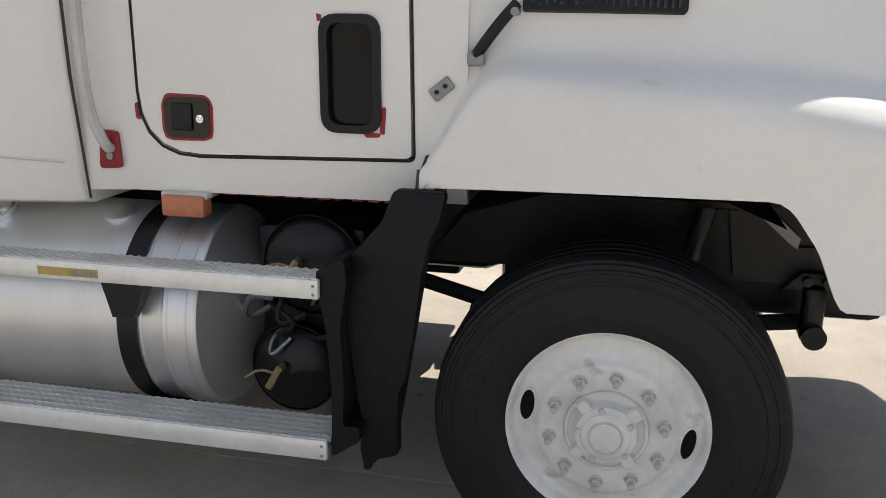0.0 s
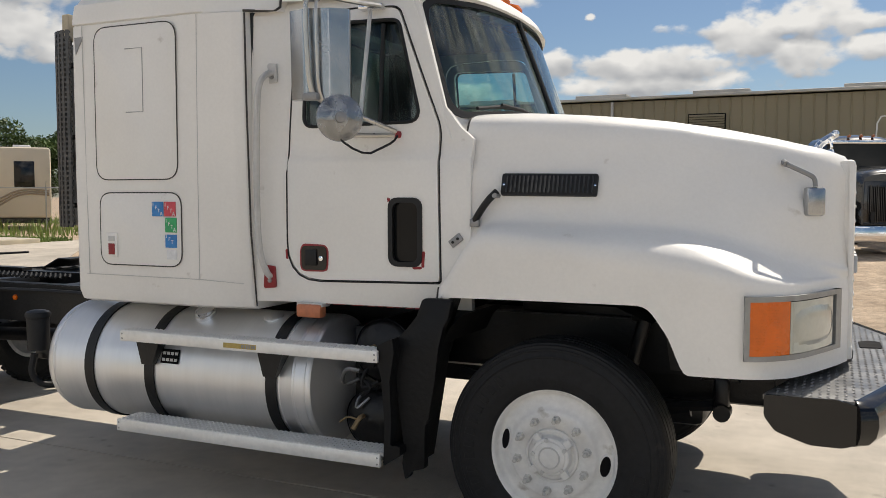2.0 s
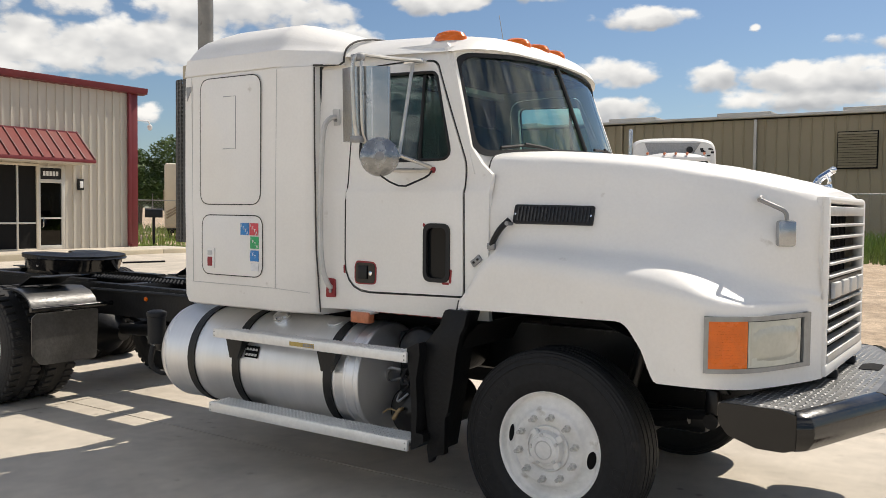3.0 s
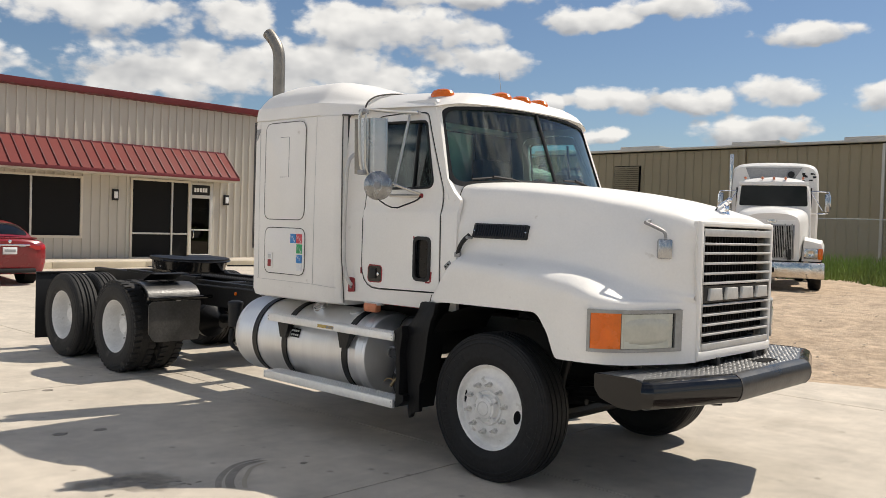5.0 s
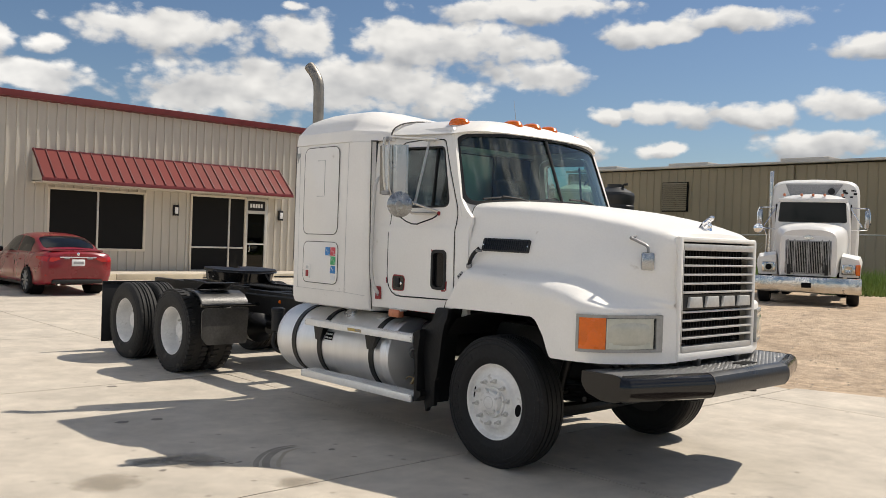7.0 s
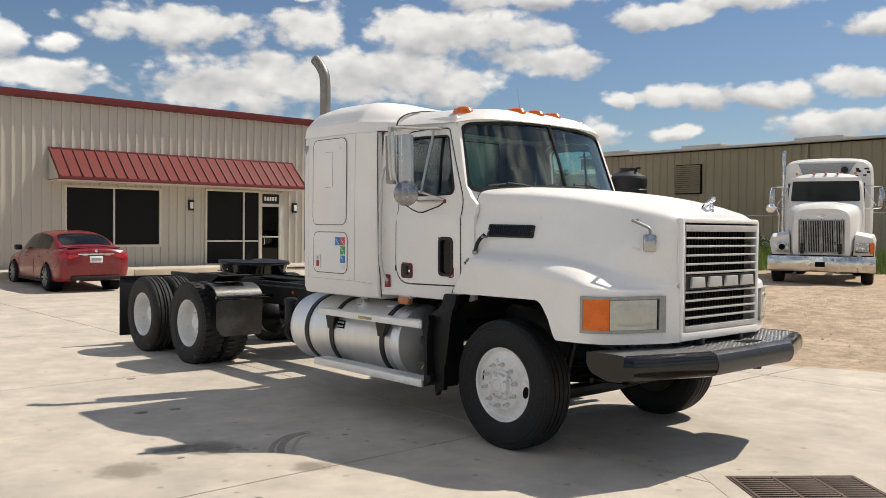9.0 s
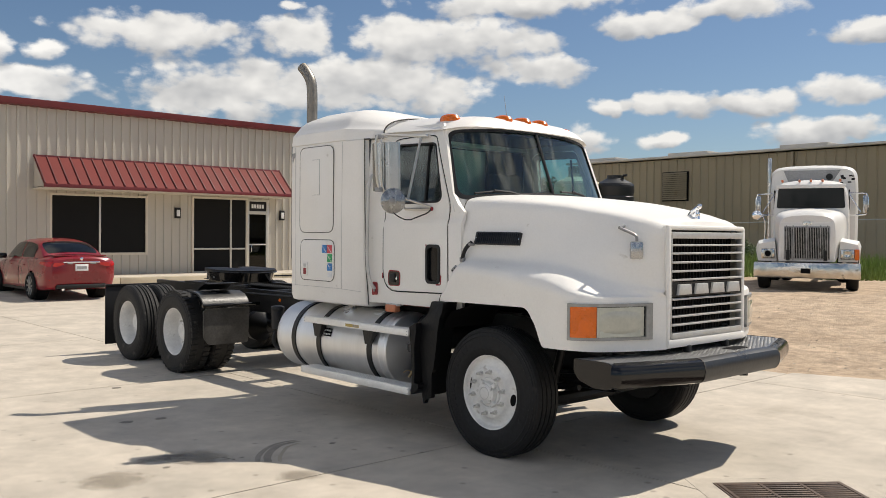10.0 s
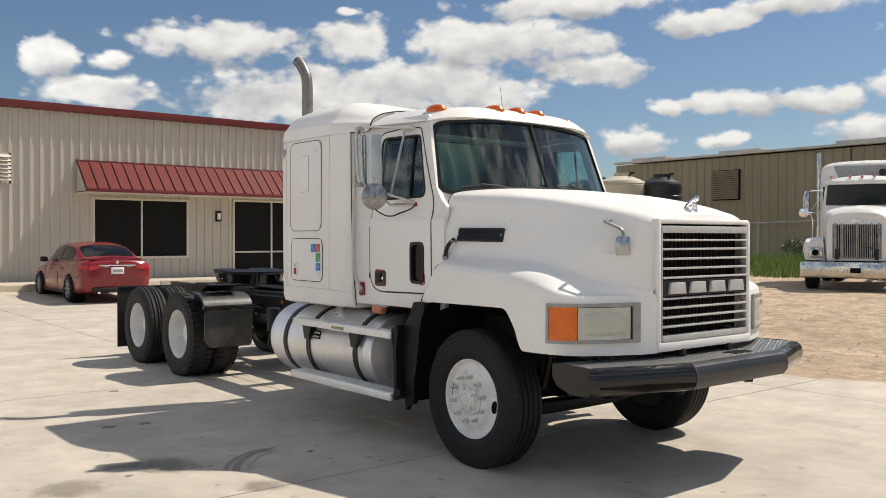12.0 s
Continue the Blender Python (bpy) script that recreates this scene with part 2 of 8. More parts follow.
ALU_STEP = material("step_aluminium", (0.84, 0.83, 0.80), 0.42, metal=0.35, vary=0.06, scale=6, fine=0.05, bump=0.06)
CHROME = material("chrome", (0.82, 0.83, 0.85), 0.10, metal=1.0, vary=0.05, scale=6, fine=0.02, bump=0.02, rough_vary=0.05)
TUBE_METAL = material("dull_tube_metal", (0.60, 0.58, 0.54), 0.32, metal=0.85, vary=0.12, scale=9, fine=0.04, bump=0.03, rough_vary=0.08)
STAINLESS = material("stainless_mirror_shell", (0.40, 0.41, 0.42), 0.22, metal=1.0, vary=0.07, scale=7, fine=0.03, bump=0.03, rough_vary=0.06)
SPOT_MIRROR = material("worn_spot_mirror_back", (0.30, 0.31, 0.32), 0.24, metal=0.9, vary=0.3, scale=16, fine=0.1, bump=0.15, rough_vary=0.1)
GREY_METAL = material("grey_painted_metal", (0.30, 0.30, 0.30), 0.42, metal=0.5, vary=0.15, scale=8)
SCUFFED = material("scuffed_black_metal", (0.060, 0.058, 0.055), 0.36, vary=0.35, scale=5, fine=0.2, bump=0.25, spots=((0.07, 0.065, 0.06), 5.0, 0.25))
# White nuts greyed so the colour carries their shading; brown spots are wear.
NUT_PAINT = material("worn_nut_paint", (0.60, 0.585, 0.55), 0.45, vary=0.3, scale=24, spots=((0.25, 0.22, 0.19), 18.0, 0.3))
BRASS = material("dusty_brass", (0.36, 0.26, 0.14), 0.5, metal=0.5, vary=0.25, scale=20)
HANDLE_GREY = material("grey_handle_paint", (0.58, 0.57, 0.55), 0.42, vary=0.1, scale=9)
GRILLE_BAR = material("satin_grille_bar", (0.56, 0.55, 0.53), 0.42, metal=0.45, vary=0.10, scale=9)
# Bumper middle: slightly greyer and rougher than the gloss wings.
BUMPER_MID = material("satin_black_bumper_paint", (0.022, 0.022, 0.023), 0.33, vary=0.25, scale=5, fine=0.12, bump=0.10, spots=((0.06, 0.058, 0.055), 6.0, 0.12))
STACK = material("weathered_stack_pipe", (0.25, 0.23, 0.20), 0.42, metal=0.7, vary=0.2, scale=6, spots=((0.12, 0.09, 0.06), 9.0, 0.2))
STEEL = material("worn_steel", (0.33, 0.33, 0.33), 0.42, metal=0.75, vary=0.3, scale=7, fine=0.15, bump=0.2, spots=((0.09, 0.08, 0.07), 5.0, 0.35))
TREAD_PLATE = material("grey_tread_plate", (0.20, 0.20, 0.20), 0.36, metal=0.7, vary=0.2, scale=7)
AMBER = material("amber_lens", (0.76, 0.145, 0.001), 0.25, vary=0.16, scale=7, fine=0.06, fine_scale=60, bump=0.1, coat=0.15)
AMBER_OLD = material("faded_amber_lens", (0.55, 0.19, 0.09), 0.4, vary=0.2, scale=18)
LENS = material("clouded_headlight_lens", (0.50, 0.51, 0.44), 0.16, vary=0.22, scale=6, fine=0.03, fine_scale=40, bump=0.05, coat=0.8)
LENS_BOWL = material("yellowed_lens_bowl", (0.50, 0.49, 0.41), 0.16, vary=0.12, scale=9, fine=0.05, fine_scale=50, bump=0.04, coat=0.9)
BEZEL = material("grey_headlight_bezel", (0.32, 0.32, 0.31), 0.4, metal=0.35, vary=0.15, scale=10)
RED_LENS = material("red_lens", (0.45, 0.012, 0.012), 0.2, vary=0.1, scale=10, coat=0.5)
CAB_GLASS = glass("green_tinted_windscreen", (0.52, 0.84, 0.80), clear=0.86, ior=1.62, dust_glare=0.020)
SIDE_GLASS = glass("dark_side_glass", (0.50, 0.70, 0.69), clear=0.62, dust_glare=0.02)
CLEAR_GLASS = glass("clear_door_glass", (0.86, 0.96, 0.95), clear=0.92)
SCREEN = material("black_solar_screen", (0.012, 0.012, 0.012), 0.75, spec=0.15, vary=0.12, scale=2.0, fine=0.15, fine_scale=220, bump=0.15)
TINT_GLASS = glass("black_window_film", (0.02, 0.02, 0.022), clear=0.5, rough=0.03)
FLAP = material("black_rubber_guard", spec=0.26, color=(0.0045, 0.0048, 0.0055), rough=0.5, vary=0.3, scale=5, fine=0.15, bump=0.2)
CHASSIS_GREY = material("dusty_chassis_steel", (0.055, 0.05, 0.045), 0.6, metal=0.2, vary=0.3, scale=7, spots=((0.02, 0.02, 0.02), 6.0, 0.3))
CABIN = material("cabin_trim", (0.03, 0.036, 0.038), 0.7, vary=0.2, scale=5)
CABIN_SEAT = material("cabin_seat_cloth", (0.035, 0.04, 0.042), 0.9, vary=0.2, scale=12)
STICKER_BLUE = material("blue_decal", (0.03, 0.22, 0.55), 0.4, vary=0.15, scale=20)
STICKER_RED = material("red_decal", (0.62, 0.07, 0.09), 0.4, vary=0.15, scale=20)
STICKER_GREEN = material("green_decal", (0.03, 0.40, 0.14), 0.4, vary=0.15, scale=20)
STICKER_WHITE = material("white_decal", (0.8, 0.8, 0.8), 0.4, vary=0.05, scale=20)
YELLOW_LABEL = material("yellow_label", (0.50, 0.36, 0.10), 0.5, vary=0.2, scale=30)
LABEL_GREY = material("grey_data_plate", (0.30, 0.30, 0.30), 0.4, vary=0.2, scale=30)


# ---- mesh helpers ----
def part(name, bm, mat, parent=None, label="", sharp=0.6, m=None, kind=""):
    """One bmesh as one mesh object, under a thing or a part."""
    bmesh.ops.recalc_face_normals(bm, faces=bm.faces)
    for f in bm.faces:
        f.smooth = True
    for e in bm.edges:
        if len(e.link_faces) == 2 and e.calc_face_angle(0.0) > sharp:
            e.smooth = False
    me = bpy.data.meshes.new(name)
    bm.to_mesh(me)
    bm.free()
    if isinstance(mat, (list, tuple)):
        for x in mat:
            me.materials.append(x)
    else:
        me.materials.append(mat)
    ob = new(name, me)
    if parent is not None:
        ob.parent = parent
    if m is not None:
        ob.matrix_local = m
    return tagged(ob, label, kind=kind)


def again(ob, m, parent=None):
    """The same mesh once more, at the pose m in its parent."""
    o = new(ob.name, ob.data)
    o.parent = parent if parent is not None else ob.parent
    o.matrix_local = m
    return o


def thing(name, at, label, category, group="", rz=0.0, rx=0.0, ry=0.0):
    e = new(name)
    e.empty_display_size = 0.2
    e.matrix_world = pose(*at, rx, ry, rz)
    return tagged(e, label, category, group)


def box(bm, x0, x1, y0, y1, z0, z1, bev=0.0, m=None, seg=2):
    mat = Matrix.Translation(((x0 + x1) / 2, (y0 + y1) / 2, (z0 + z1) / 2)) @ Matrix.Diagonal((abs(x1 - x0), abs(y1 - y0), abs(z1 - z0), 1))
    if m is not None:
        mat = m @ mat
    vs = bmesh.ops.create_cube(bm, size=1.0, matrix=mat)["verts"]
    if bev:
        es = list({e for v in vs for e in v.link_edges})
        bmesh.ops.bevel(bm, geom=es, offset=bev, segments=seg, profile=0.5, affect="EDGES", clamp_overlap=True)
    return bm


def solid(bm, pts, m, depth, bev=0.0):
    """A flat outline (u, v), pushed depth along its normal, placed by m."""
    lo = [bm.verts.new(m @ Vector((u, v, 0))) for u, v in pts]
    hi = [bm.verts.new(m @ Vector((u, v, depth))) for u, v in pts]
    fs = [bm.faces.new(lo[::-1]), bm.faces.new(hi)]
    k = len(pts)
    for i in range(k):
        fs.append(bm.faces.new((lo[i], lo[(i + 1) % k], hi[(i + 1) % k], hi[i])))
    if bev:
        bmesh.ops.bevel(bm, geom=list(fs[1].edges), offset=bev, segments=2, profile=0.5, affect="EDGES", clamp_overlap=True)
    return bm


XZ = Matrix(((1, 0, 0, 0), (0, 0, -1, 0), (0, 1, 0, 0), (0, 0, 0, 1)))  # outline (x, z), pushed towards -y
YZ = Matrix(((0, 0, 1, 0), (1, 0, 0, 0), (0, 1, 0, 0), (0, 0, 0, 1)))   # outline (y, z), pushed towards +x


def rings(bm, loops, closed=True, cap=(False, False)):
    vs = [[bm.verts.new(p) for p in lp] for lp in loops]
    k = len(vs[0])
    for a, b in zip(vs, vs[1:]):
        for i in range(k if closed else k - 1):
            j = (i + 1) % k
            bm.faces.new((a[i], a[j], b[j], b[i]))
    if cap[0]:
        bm.faces.new(vs[0][::-1])
    if cap[1]:
        bm.faces.new(vs[-1])
    return bm


def lathe(bm, profile, m=None, seg=48, closed=False):
    """profile: (a, r) along the local z axis."""
    m = m or Matrix()
    loops = []
    for a, r in profile:
        r = max(r, 1e-4)
        loops.append([m @ Vector((r * math.cos(2 * math.pi * i / seg), r * math.sin(2 * math.pi * i / seg), a)) for i in range(seg)])
    if closed:
        loops.append(loops[0])
    return rings(bm, loops)


def axis_to(p, q):
    d = Vector(q) - Vector(p)
    return Matrix.Translation(p) @ d.to_track_quat("Z", "Y").to_matrix().to_4x4(), d.length


def rod(bm, p, q, r, seg=12, r2=None):
    m, n = axis_to(p, q)
    rings(bm, [[m @ Vector((rr * math.cos(2 * math.pi * i / seg), rr * math.sin(2 * math.pi * i / seg), z)) for i in range(seg)]
               for z, rr in ((0, r), (n, r if r2 is None else r2))], cap=(True, True))
    return bm


def smooth_line(pts, times=2):
    pts = [Vector(p) for p in pts]
    for _ in range(times):
        out = [pts[0]]
        for a, b in zip(pts, pts[1:]):
            out += [a.lerp(b, 0.25), a.lerp(b, 0.75)]
        pts = out + [pts[-1]]
    return pts


def tube(bm, pts, r, seg=8, smooth=2):
    pts = smooth_line(pts, smooth)
    loops, up = [], None
    for i, p in enumerate(pts):
        d = (pts[min(i + 1, len(pts) - 1)] - pts[max(i - 1, 0)]).normalized()
        up = Vector((0, 0, 1)) if up is None and abs(d.z) < 0.9 else (Vector((1, 0, 0)) if up is None else up)
        side = d.cross(up).normalized()
        up = side.cross(d).normalized()
        loops.append([p + (side * math.cos(2 * math.pi * k / seg) + up * math.sin(2 * math.pi * k / seg)) * r for k in range(seg)])
    rings(bm, loops, cap=(True, True))
    return bm


def rounded(pts, r, n=5):
    """An outline with its corners rounded; r is one radius, or one for each corner."""
    out, k = [], len(pts)
    rs = r if isinstance(r, (list, tuple)) else [r] * k
    for i in range(k):
        p, a, b = Vector(pts[i]), Vector(pts[i - 1]), Vector(pts[(i + 1) % k])
        if rs[i] <= 0:
            out.append(tuple(p))
            continue
        da, db = (a - p).normalized(), (b - p).normalized()
        ang = da.angle(db)
        t = min(rs[i] / math.tan(ang / 2), (a - p).length * 0.49, (b - p).length * 0.49)
        s, e = p + da * t, p + db * t
        for j in range(n + 1):
            u = j / n
            out.append(tuple((1 - u) ** 2 * s + 2 * u * (1 - u) * p + u * u * e))
    return out


def rrect(x0, x1, z0, z1, r, n=5):
    return rounded([(x0, z0), (x1, z0), (x1, z1), (x0, z1)], r, n)


def sheet(bm, outer, holes, place, thick, cuts_z=(), cuts_x=()):
    """An outline (x, z) with holes, bent by place(x, z) -> y and made thick (towards larger y if positive)."""
    edges = []
    for loop in (outer, *holes):
        vs = [bm.verts.new((x, 0, z)) for x, z in loop]
        edges += [bm.edges.new((vs[i], vs[(i + 1) % len(vs)])) for i in range(len(vs))]
    bmesh.ops.triangle_fill(bm, use_beauty=True, use_dissolve=False, edges=edges)
    for z in cuts_z:
        bmesh.ops.bisect_plane(bm, geom=bm.verts[:] + bm.edges[:] + bm.faces[:], plane_co=(0, 0, z), plane_no=(0, 0, 1), dist=1e-5)
    for x in cuts_x:
        bmesh.ops.bisect_plane(bm, geom=bm.verts[:] + bm.edges[:] + bm.faces[:], plane_co=(x, 0, 0), plane_no=(1, 0, 0), dist=1e-5)
    for v in bm.verts:
        v.co.y = place(v.co.x, v.co.z)
    got = bmesh.ops.extrude_face_region(bm, geom=bm.faces[:], use_keep_orig=True)["geom"]
    for v in got:
        if isinstance(v, bmesh.types.BMVert):
            v.co.y += thick
    return bm


def flip(bm):
    """Mirrors what bm holds across y = 0."""
    for v in bm.verts:
        v.co.y = -v.co.y
    return bm


def curve_through(ts, vs, t):
    """A smooth value at t through the pairs (ts, vs)."""
    i = min(max(int(np.searchsorted(ts, t)) - 1, 0), len(ts) - 2)
    h = ts[i + 1] - ts[i]
    u = (t - ts[i]) / h

    def slope(j):
        if j == 0 or j == len(ts) - 1:
            a, b = (0, 1) if j == 0 else (-2, -1)
            return (vs[b] - vs[a]) / (ts[b] - ts[a])
        d0, d1 = (vs[j] - vs[j - 1]) / (ts[j] - ts[j - 1]), (vs[j + 1] - vs[j]) / (ts[j + 1] - ts[j])
        return 0.0 if d0 * d1 <= 0 else 2 * d0 * d1 / (d0 + d1)
    m0, m1 = slope(i) * h, slope(i + 1) * h
    return ((2 * u ** 3 - 3 * u * u + 1) * vs[i] + (u ** 3 - 2 * u * u + u) * m0 + (-2 * u ** 3 + 3 * u * u) * vs[i + 1] + (u ** 3 - u * u) * m1)


# ---- the setting ----
def ground_material(name, light, dark, stain, broad, mottle, speck, bump, broom=0.0, clods=0.0):
    """Weathered ground: broad patches, mottling, stains with ragged edges, dark specks and grit."""
    m = bpy.data.materials.new(name)
    m.use_nodes = True
    n, l = m.node_tree.nodes, m.node_tree.links
    b = n["Principled BSDF"]
    co = n.new("ShaderNodeTexCoord")

    def tex(scale, detail=6.0, rough=0.55, stretch=None, shift=0.0):
        t, mp = n.new("ShaderNodeTexNoise"), n.new("ShaderNodeMapping")
        mp.inputs["Scale"].default_value = stretch or (1, 1, 1)
        mp.inputs["Location"].default_value = (shift, shift * 0.7, 0)
        l.new(co.outputs["Object"], mp.inputs[0])
        l.new(mp.outputs[0], t.inputs["Vector"])
        t.inputs["Scale"].default_value, t.inputs["Detail"].default_value, t.inputs["Roughness"].default_value = scale, detail, rough
        return t.outputs["Fac"]

    def span(fac, lo, hi, a=0.0, c=1.0):
        r = n.new("ShaderNodeMapRange")
        l.new(fac, r.inputs[0])
        for k, v in enumerate((lo, hi, a, c)):
            r.inputs[k + 1].default_value = v
        return r.outputs[0]

    def mix(fac, a, c, how="MIX"):
        x = n.new("ShaderNodeMix")
        x.data_type, x.blend_type = "RGBA", how
        for key, v in (("Factor", fac), ("A", a), ("B", c)):
            if isinstance(v, float):
                x.inputs[key].default_value = v
            elif isinstance(v, tuple):
                x.inputs[key].default_value = (*v, 1)
            else:
                l.new(v, x.inputs[key])
        return x.outputs["Result"]
    out = mix(span(tex(broad, 7.0, 0.6), 0.35, 0.65), dark, light)
    out = mix(1.0, out, span(tex(mottle, 10.0, 0.72, shift=3.0), 0.3, 0.7, 0.76, 1.18), "MULTIPLY")
    out = mix(span(tex(0.75, 9.0, 0.66, shift=9.0), 0.56, 0.70, 0.0, 0.55), out, stain)
    out = mix(span(tex(3.1, 9.0, 0.7, shift=21.0), 0.63, 0.72, 0.0, 0.45), out, stain)
    if broom:
        out = mix(1.0, out, span(tex(broom, 3.0, 0.6, (1.0, 0.06, 1.0)), 0.3, 0.7, 0.975, 1.02), "MULTIPLY")
    # Sunlit lumps and the shadows between them, put into the dirt colour.
    if clods:
        out = mix(1.0, out, span(tex(clods, 10.0, 0.80, (0.85, 1.15, 1.0), 5.0), 0.36, 0.64, 0.60, 1.26), "MULTIPLY")
    vo = n.new("ShaderNodeTexVoronoi")
    vo.inputs["Scale"].default_value = speck
    l.new(co.outputs["Object"], vo.inputs["Vector"])
    sp = n.new("ShaderNodeSeparateColor")
    l.new(vo.outputs["Color"], sp.inputs[0])
    few = n.new("ShaderNodeMath")
    few.operation = "MULTIPLY"
    l.new(span(vo.outputs["Distance"], 0.10, 0.22, 1.0, 0.0), few.inputs[0])
    l.new(span(sp.outputs[0], 0.80, 0.90, 0.0, 0.55), few.inputs[1])
    out = mix(few.outputs[0], out, tuple(v * (0.45 if broom else 0.8) for v in stain))
    grit = tex(130.0, 4.0, 0.7)
    out = mix(1.0, out, span(grit, 0.3, 0.7, 0.72, 1.22), "MULTIPLY")
    inf = n.new("ShaderNodeObjectInfo")
    out = mix(1.0, out, span(inf.outputs["Random"], 0.0, 1.0, 0.955, 1.035), "MULTIPLY")
    l.new(out, b.inputs["Base Color"])
    b.inputs["Roughness"].default_value = 0.85
    bp = n.new("ShaderNodeBump")
    bp.inputs["Strength"].default_value, bp.inputs["Distance"].default_value = bump, 0.008
    add = n.new("ShaderNodeMath")
    add.operation = "ADD"
    l.new(grit, add.inputs[0])
    l.new(tex(22.0, 6.0, 0.7), add.inputs[1])
    l.new(add.outputs[0], bp.inputs["Height"])
    l.new(bp.outputs[0], b.inputs["Normal"])
    return m


CONCRETE = ground_material("worn_concrete", (0.575, 0.510, 0.425), (0.475, 0.425, 0.355), (0.37, 0.32, 0.255), 0.32, 1.9, 7.0, 0.25, 26.0)
DIRT = ground_material("dry_dirt", (0.55, 0.418, 0.292), (0.42, 0.308, 0.205), (0.27, 0.192, 0.128), 0.55, 3.4, 9.0, 1.0, clods=5.0)
BEIGE_METAL = material("beige_wall_metal", (0.525, 0.487, 0.420), 0.5, vary=0.03, scale=0.5, fine=0.03, bump=0.04)
BEIGE_TRIM = material("light_beige_trim", (0.66, 0.60, 0.50), 0.5, vary=0.06, scale=2)
RED_METAL = material("red_trim_metal", (0.17, 0.024, 0.028), 0.42, vary=0.12, scale=1.5, fine=0.04, bump=0.05)
AWNING_RED = material("faded_red_awning", (0.175, 0.032, 0.028), 0.6, spec=0.2, vary=0.10, scale=1.2, fine=0.05, bump=0.05)
SEAM_RED = material("dark_red_seam", (0.11, 0.018, 0.02), 0.45, vary=0.12, scale=2)
SHED_METAL = material("tan_shed_metal", (0.30, 0.247, 0.160), 0.55, vary=0.12, scale=0.4, fine=0.05, bump=0.06, spots=((0.22, 0.13, 0.06), 0.9, 0.12))
SHED_ROOF = material("grey_shed_roof", (0.50, 0.47, 0.42), 0.5, metal=0.3, vary=0.15, scale=1.0)
STOREFRONT = material("pale_aluminium_frame", (0.62, 0.60, 0.55), 0.4, metal=0.3, vary=0.06, scale=4)
KERB_PAINT = material("faded_kerb_concrete", (0.52, 0.45, 0.33), 0.85, vary=0.2, scale=1.5, fine=0.1)


def level(x, y):
    """The height of the ground: flat round the truck, rising gently to the buildings."""
    a = min(max((-19.0 - x) / 3.5, 0.0), 1.0) * 0.13
    t = min(max((y - 5.4) / 8.6, 0.0), 1.0)
    b = 0.50 * t * t * (3 - 2 * t)
    t2 = min(max((-x - 12.0) / 12.0, 0.0), 1.0)
    return max(a, b * (1 - t2) + a * t2)


def inside_lot(x, y):
    """Whether the concrete reaches a place."""
    edge = [(-60, 24), (-22, 24), (-17, 12), (-12, 6.2), (-6, 4.7), (-0.9, 4.82), (0.5, 5.27), (30, 14.5), (60, 24)]
    for (xa, ya), (xb, yb) in zip(edge, edge[1:]):
        if xa <= x <= xb:
            return y < ya + (yb - ya) * (x - xa) / (xb - xa)
    return False


def build_ground():
    bm = bmesh.new()
    n = 72
    vs = {}
    for i in range(n + 1):
        for j in range(n + 1):
            u, v = 2 * i / n - 1, 2 * j / n - 1
            x, y = -6 + 26 * u + 900 * u ** 7, 8 + 26 * v + 900 * v ** 7
            z = level(x, y) - 0.05
            if not inside_lot(x, y) and not inside_lot(x + 0.8, y - 0.8):
                z += 0.05 + 0.035 * noise.noise(Vector((x * 0.5, y * 0.5, 0)))
            vs[i, j] = bm.verts.new((x, y, z))
    for i in range(n):
        for j in range(n):
            bm.faces.new((vs[i, j], vs[i + 1, j], vs[i + 1, j + 1], vs[i, j + 1]))
    tagged(part("ground", bm, DIRT, sharp=3.0), "bare tan dirt yard with ruts and gravel", "ground", kind="structure")


def clip_slab(bm):
    """Cuts away what lies outside the edge of the concrete."""
    for (xa, ya), (xb, yb) in (((-6, 4.7), (-0.9, 4.82)), ((-0.9, 4.82), (0.5, 5.27)), ((-12, 6.2), (-6, 4.7)), ((-17, 12), (-12, 6.2)), ((0.5, 5.27), (30, 14.5))):
        d = Vector((xb - xa, yb - ya, 0))
        xs = [v.co.x for v in bm.verts]
        if not xs or max(xs) < xa or min(xs) > xb:
            continue
        mid = Vector(((xa + xb) / 2, (ya + yb) / 2, 0))
        nrm = Vector((-d.y, d.x, 0)).normalized()
        bmesh.ops.bisect_plane(bm, geom=bm.verts[:] + bm.edges[:] + bm.faces[:], plane_co=mid, plane_no=nrm, dist=1e-5, clear_outer=(max(xs) <= xb + 4.7 and min(xs) >= xa - 4.7))


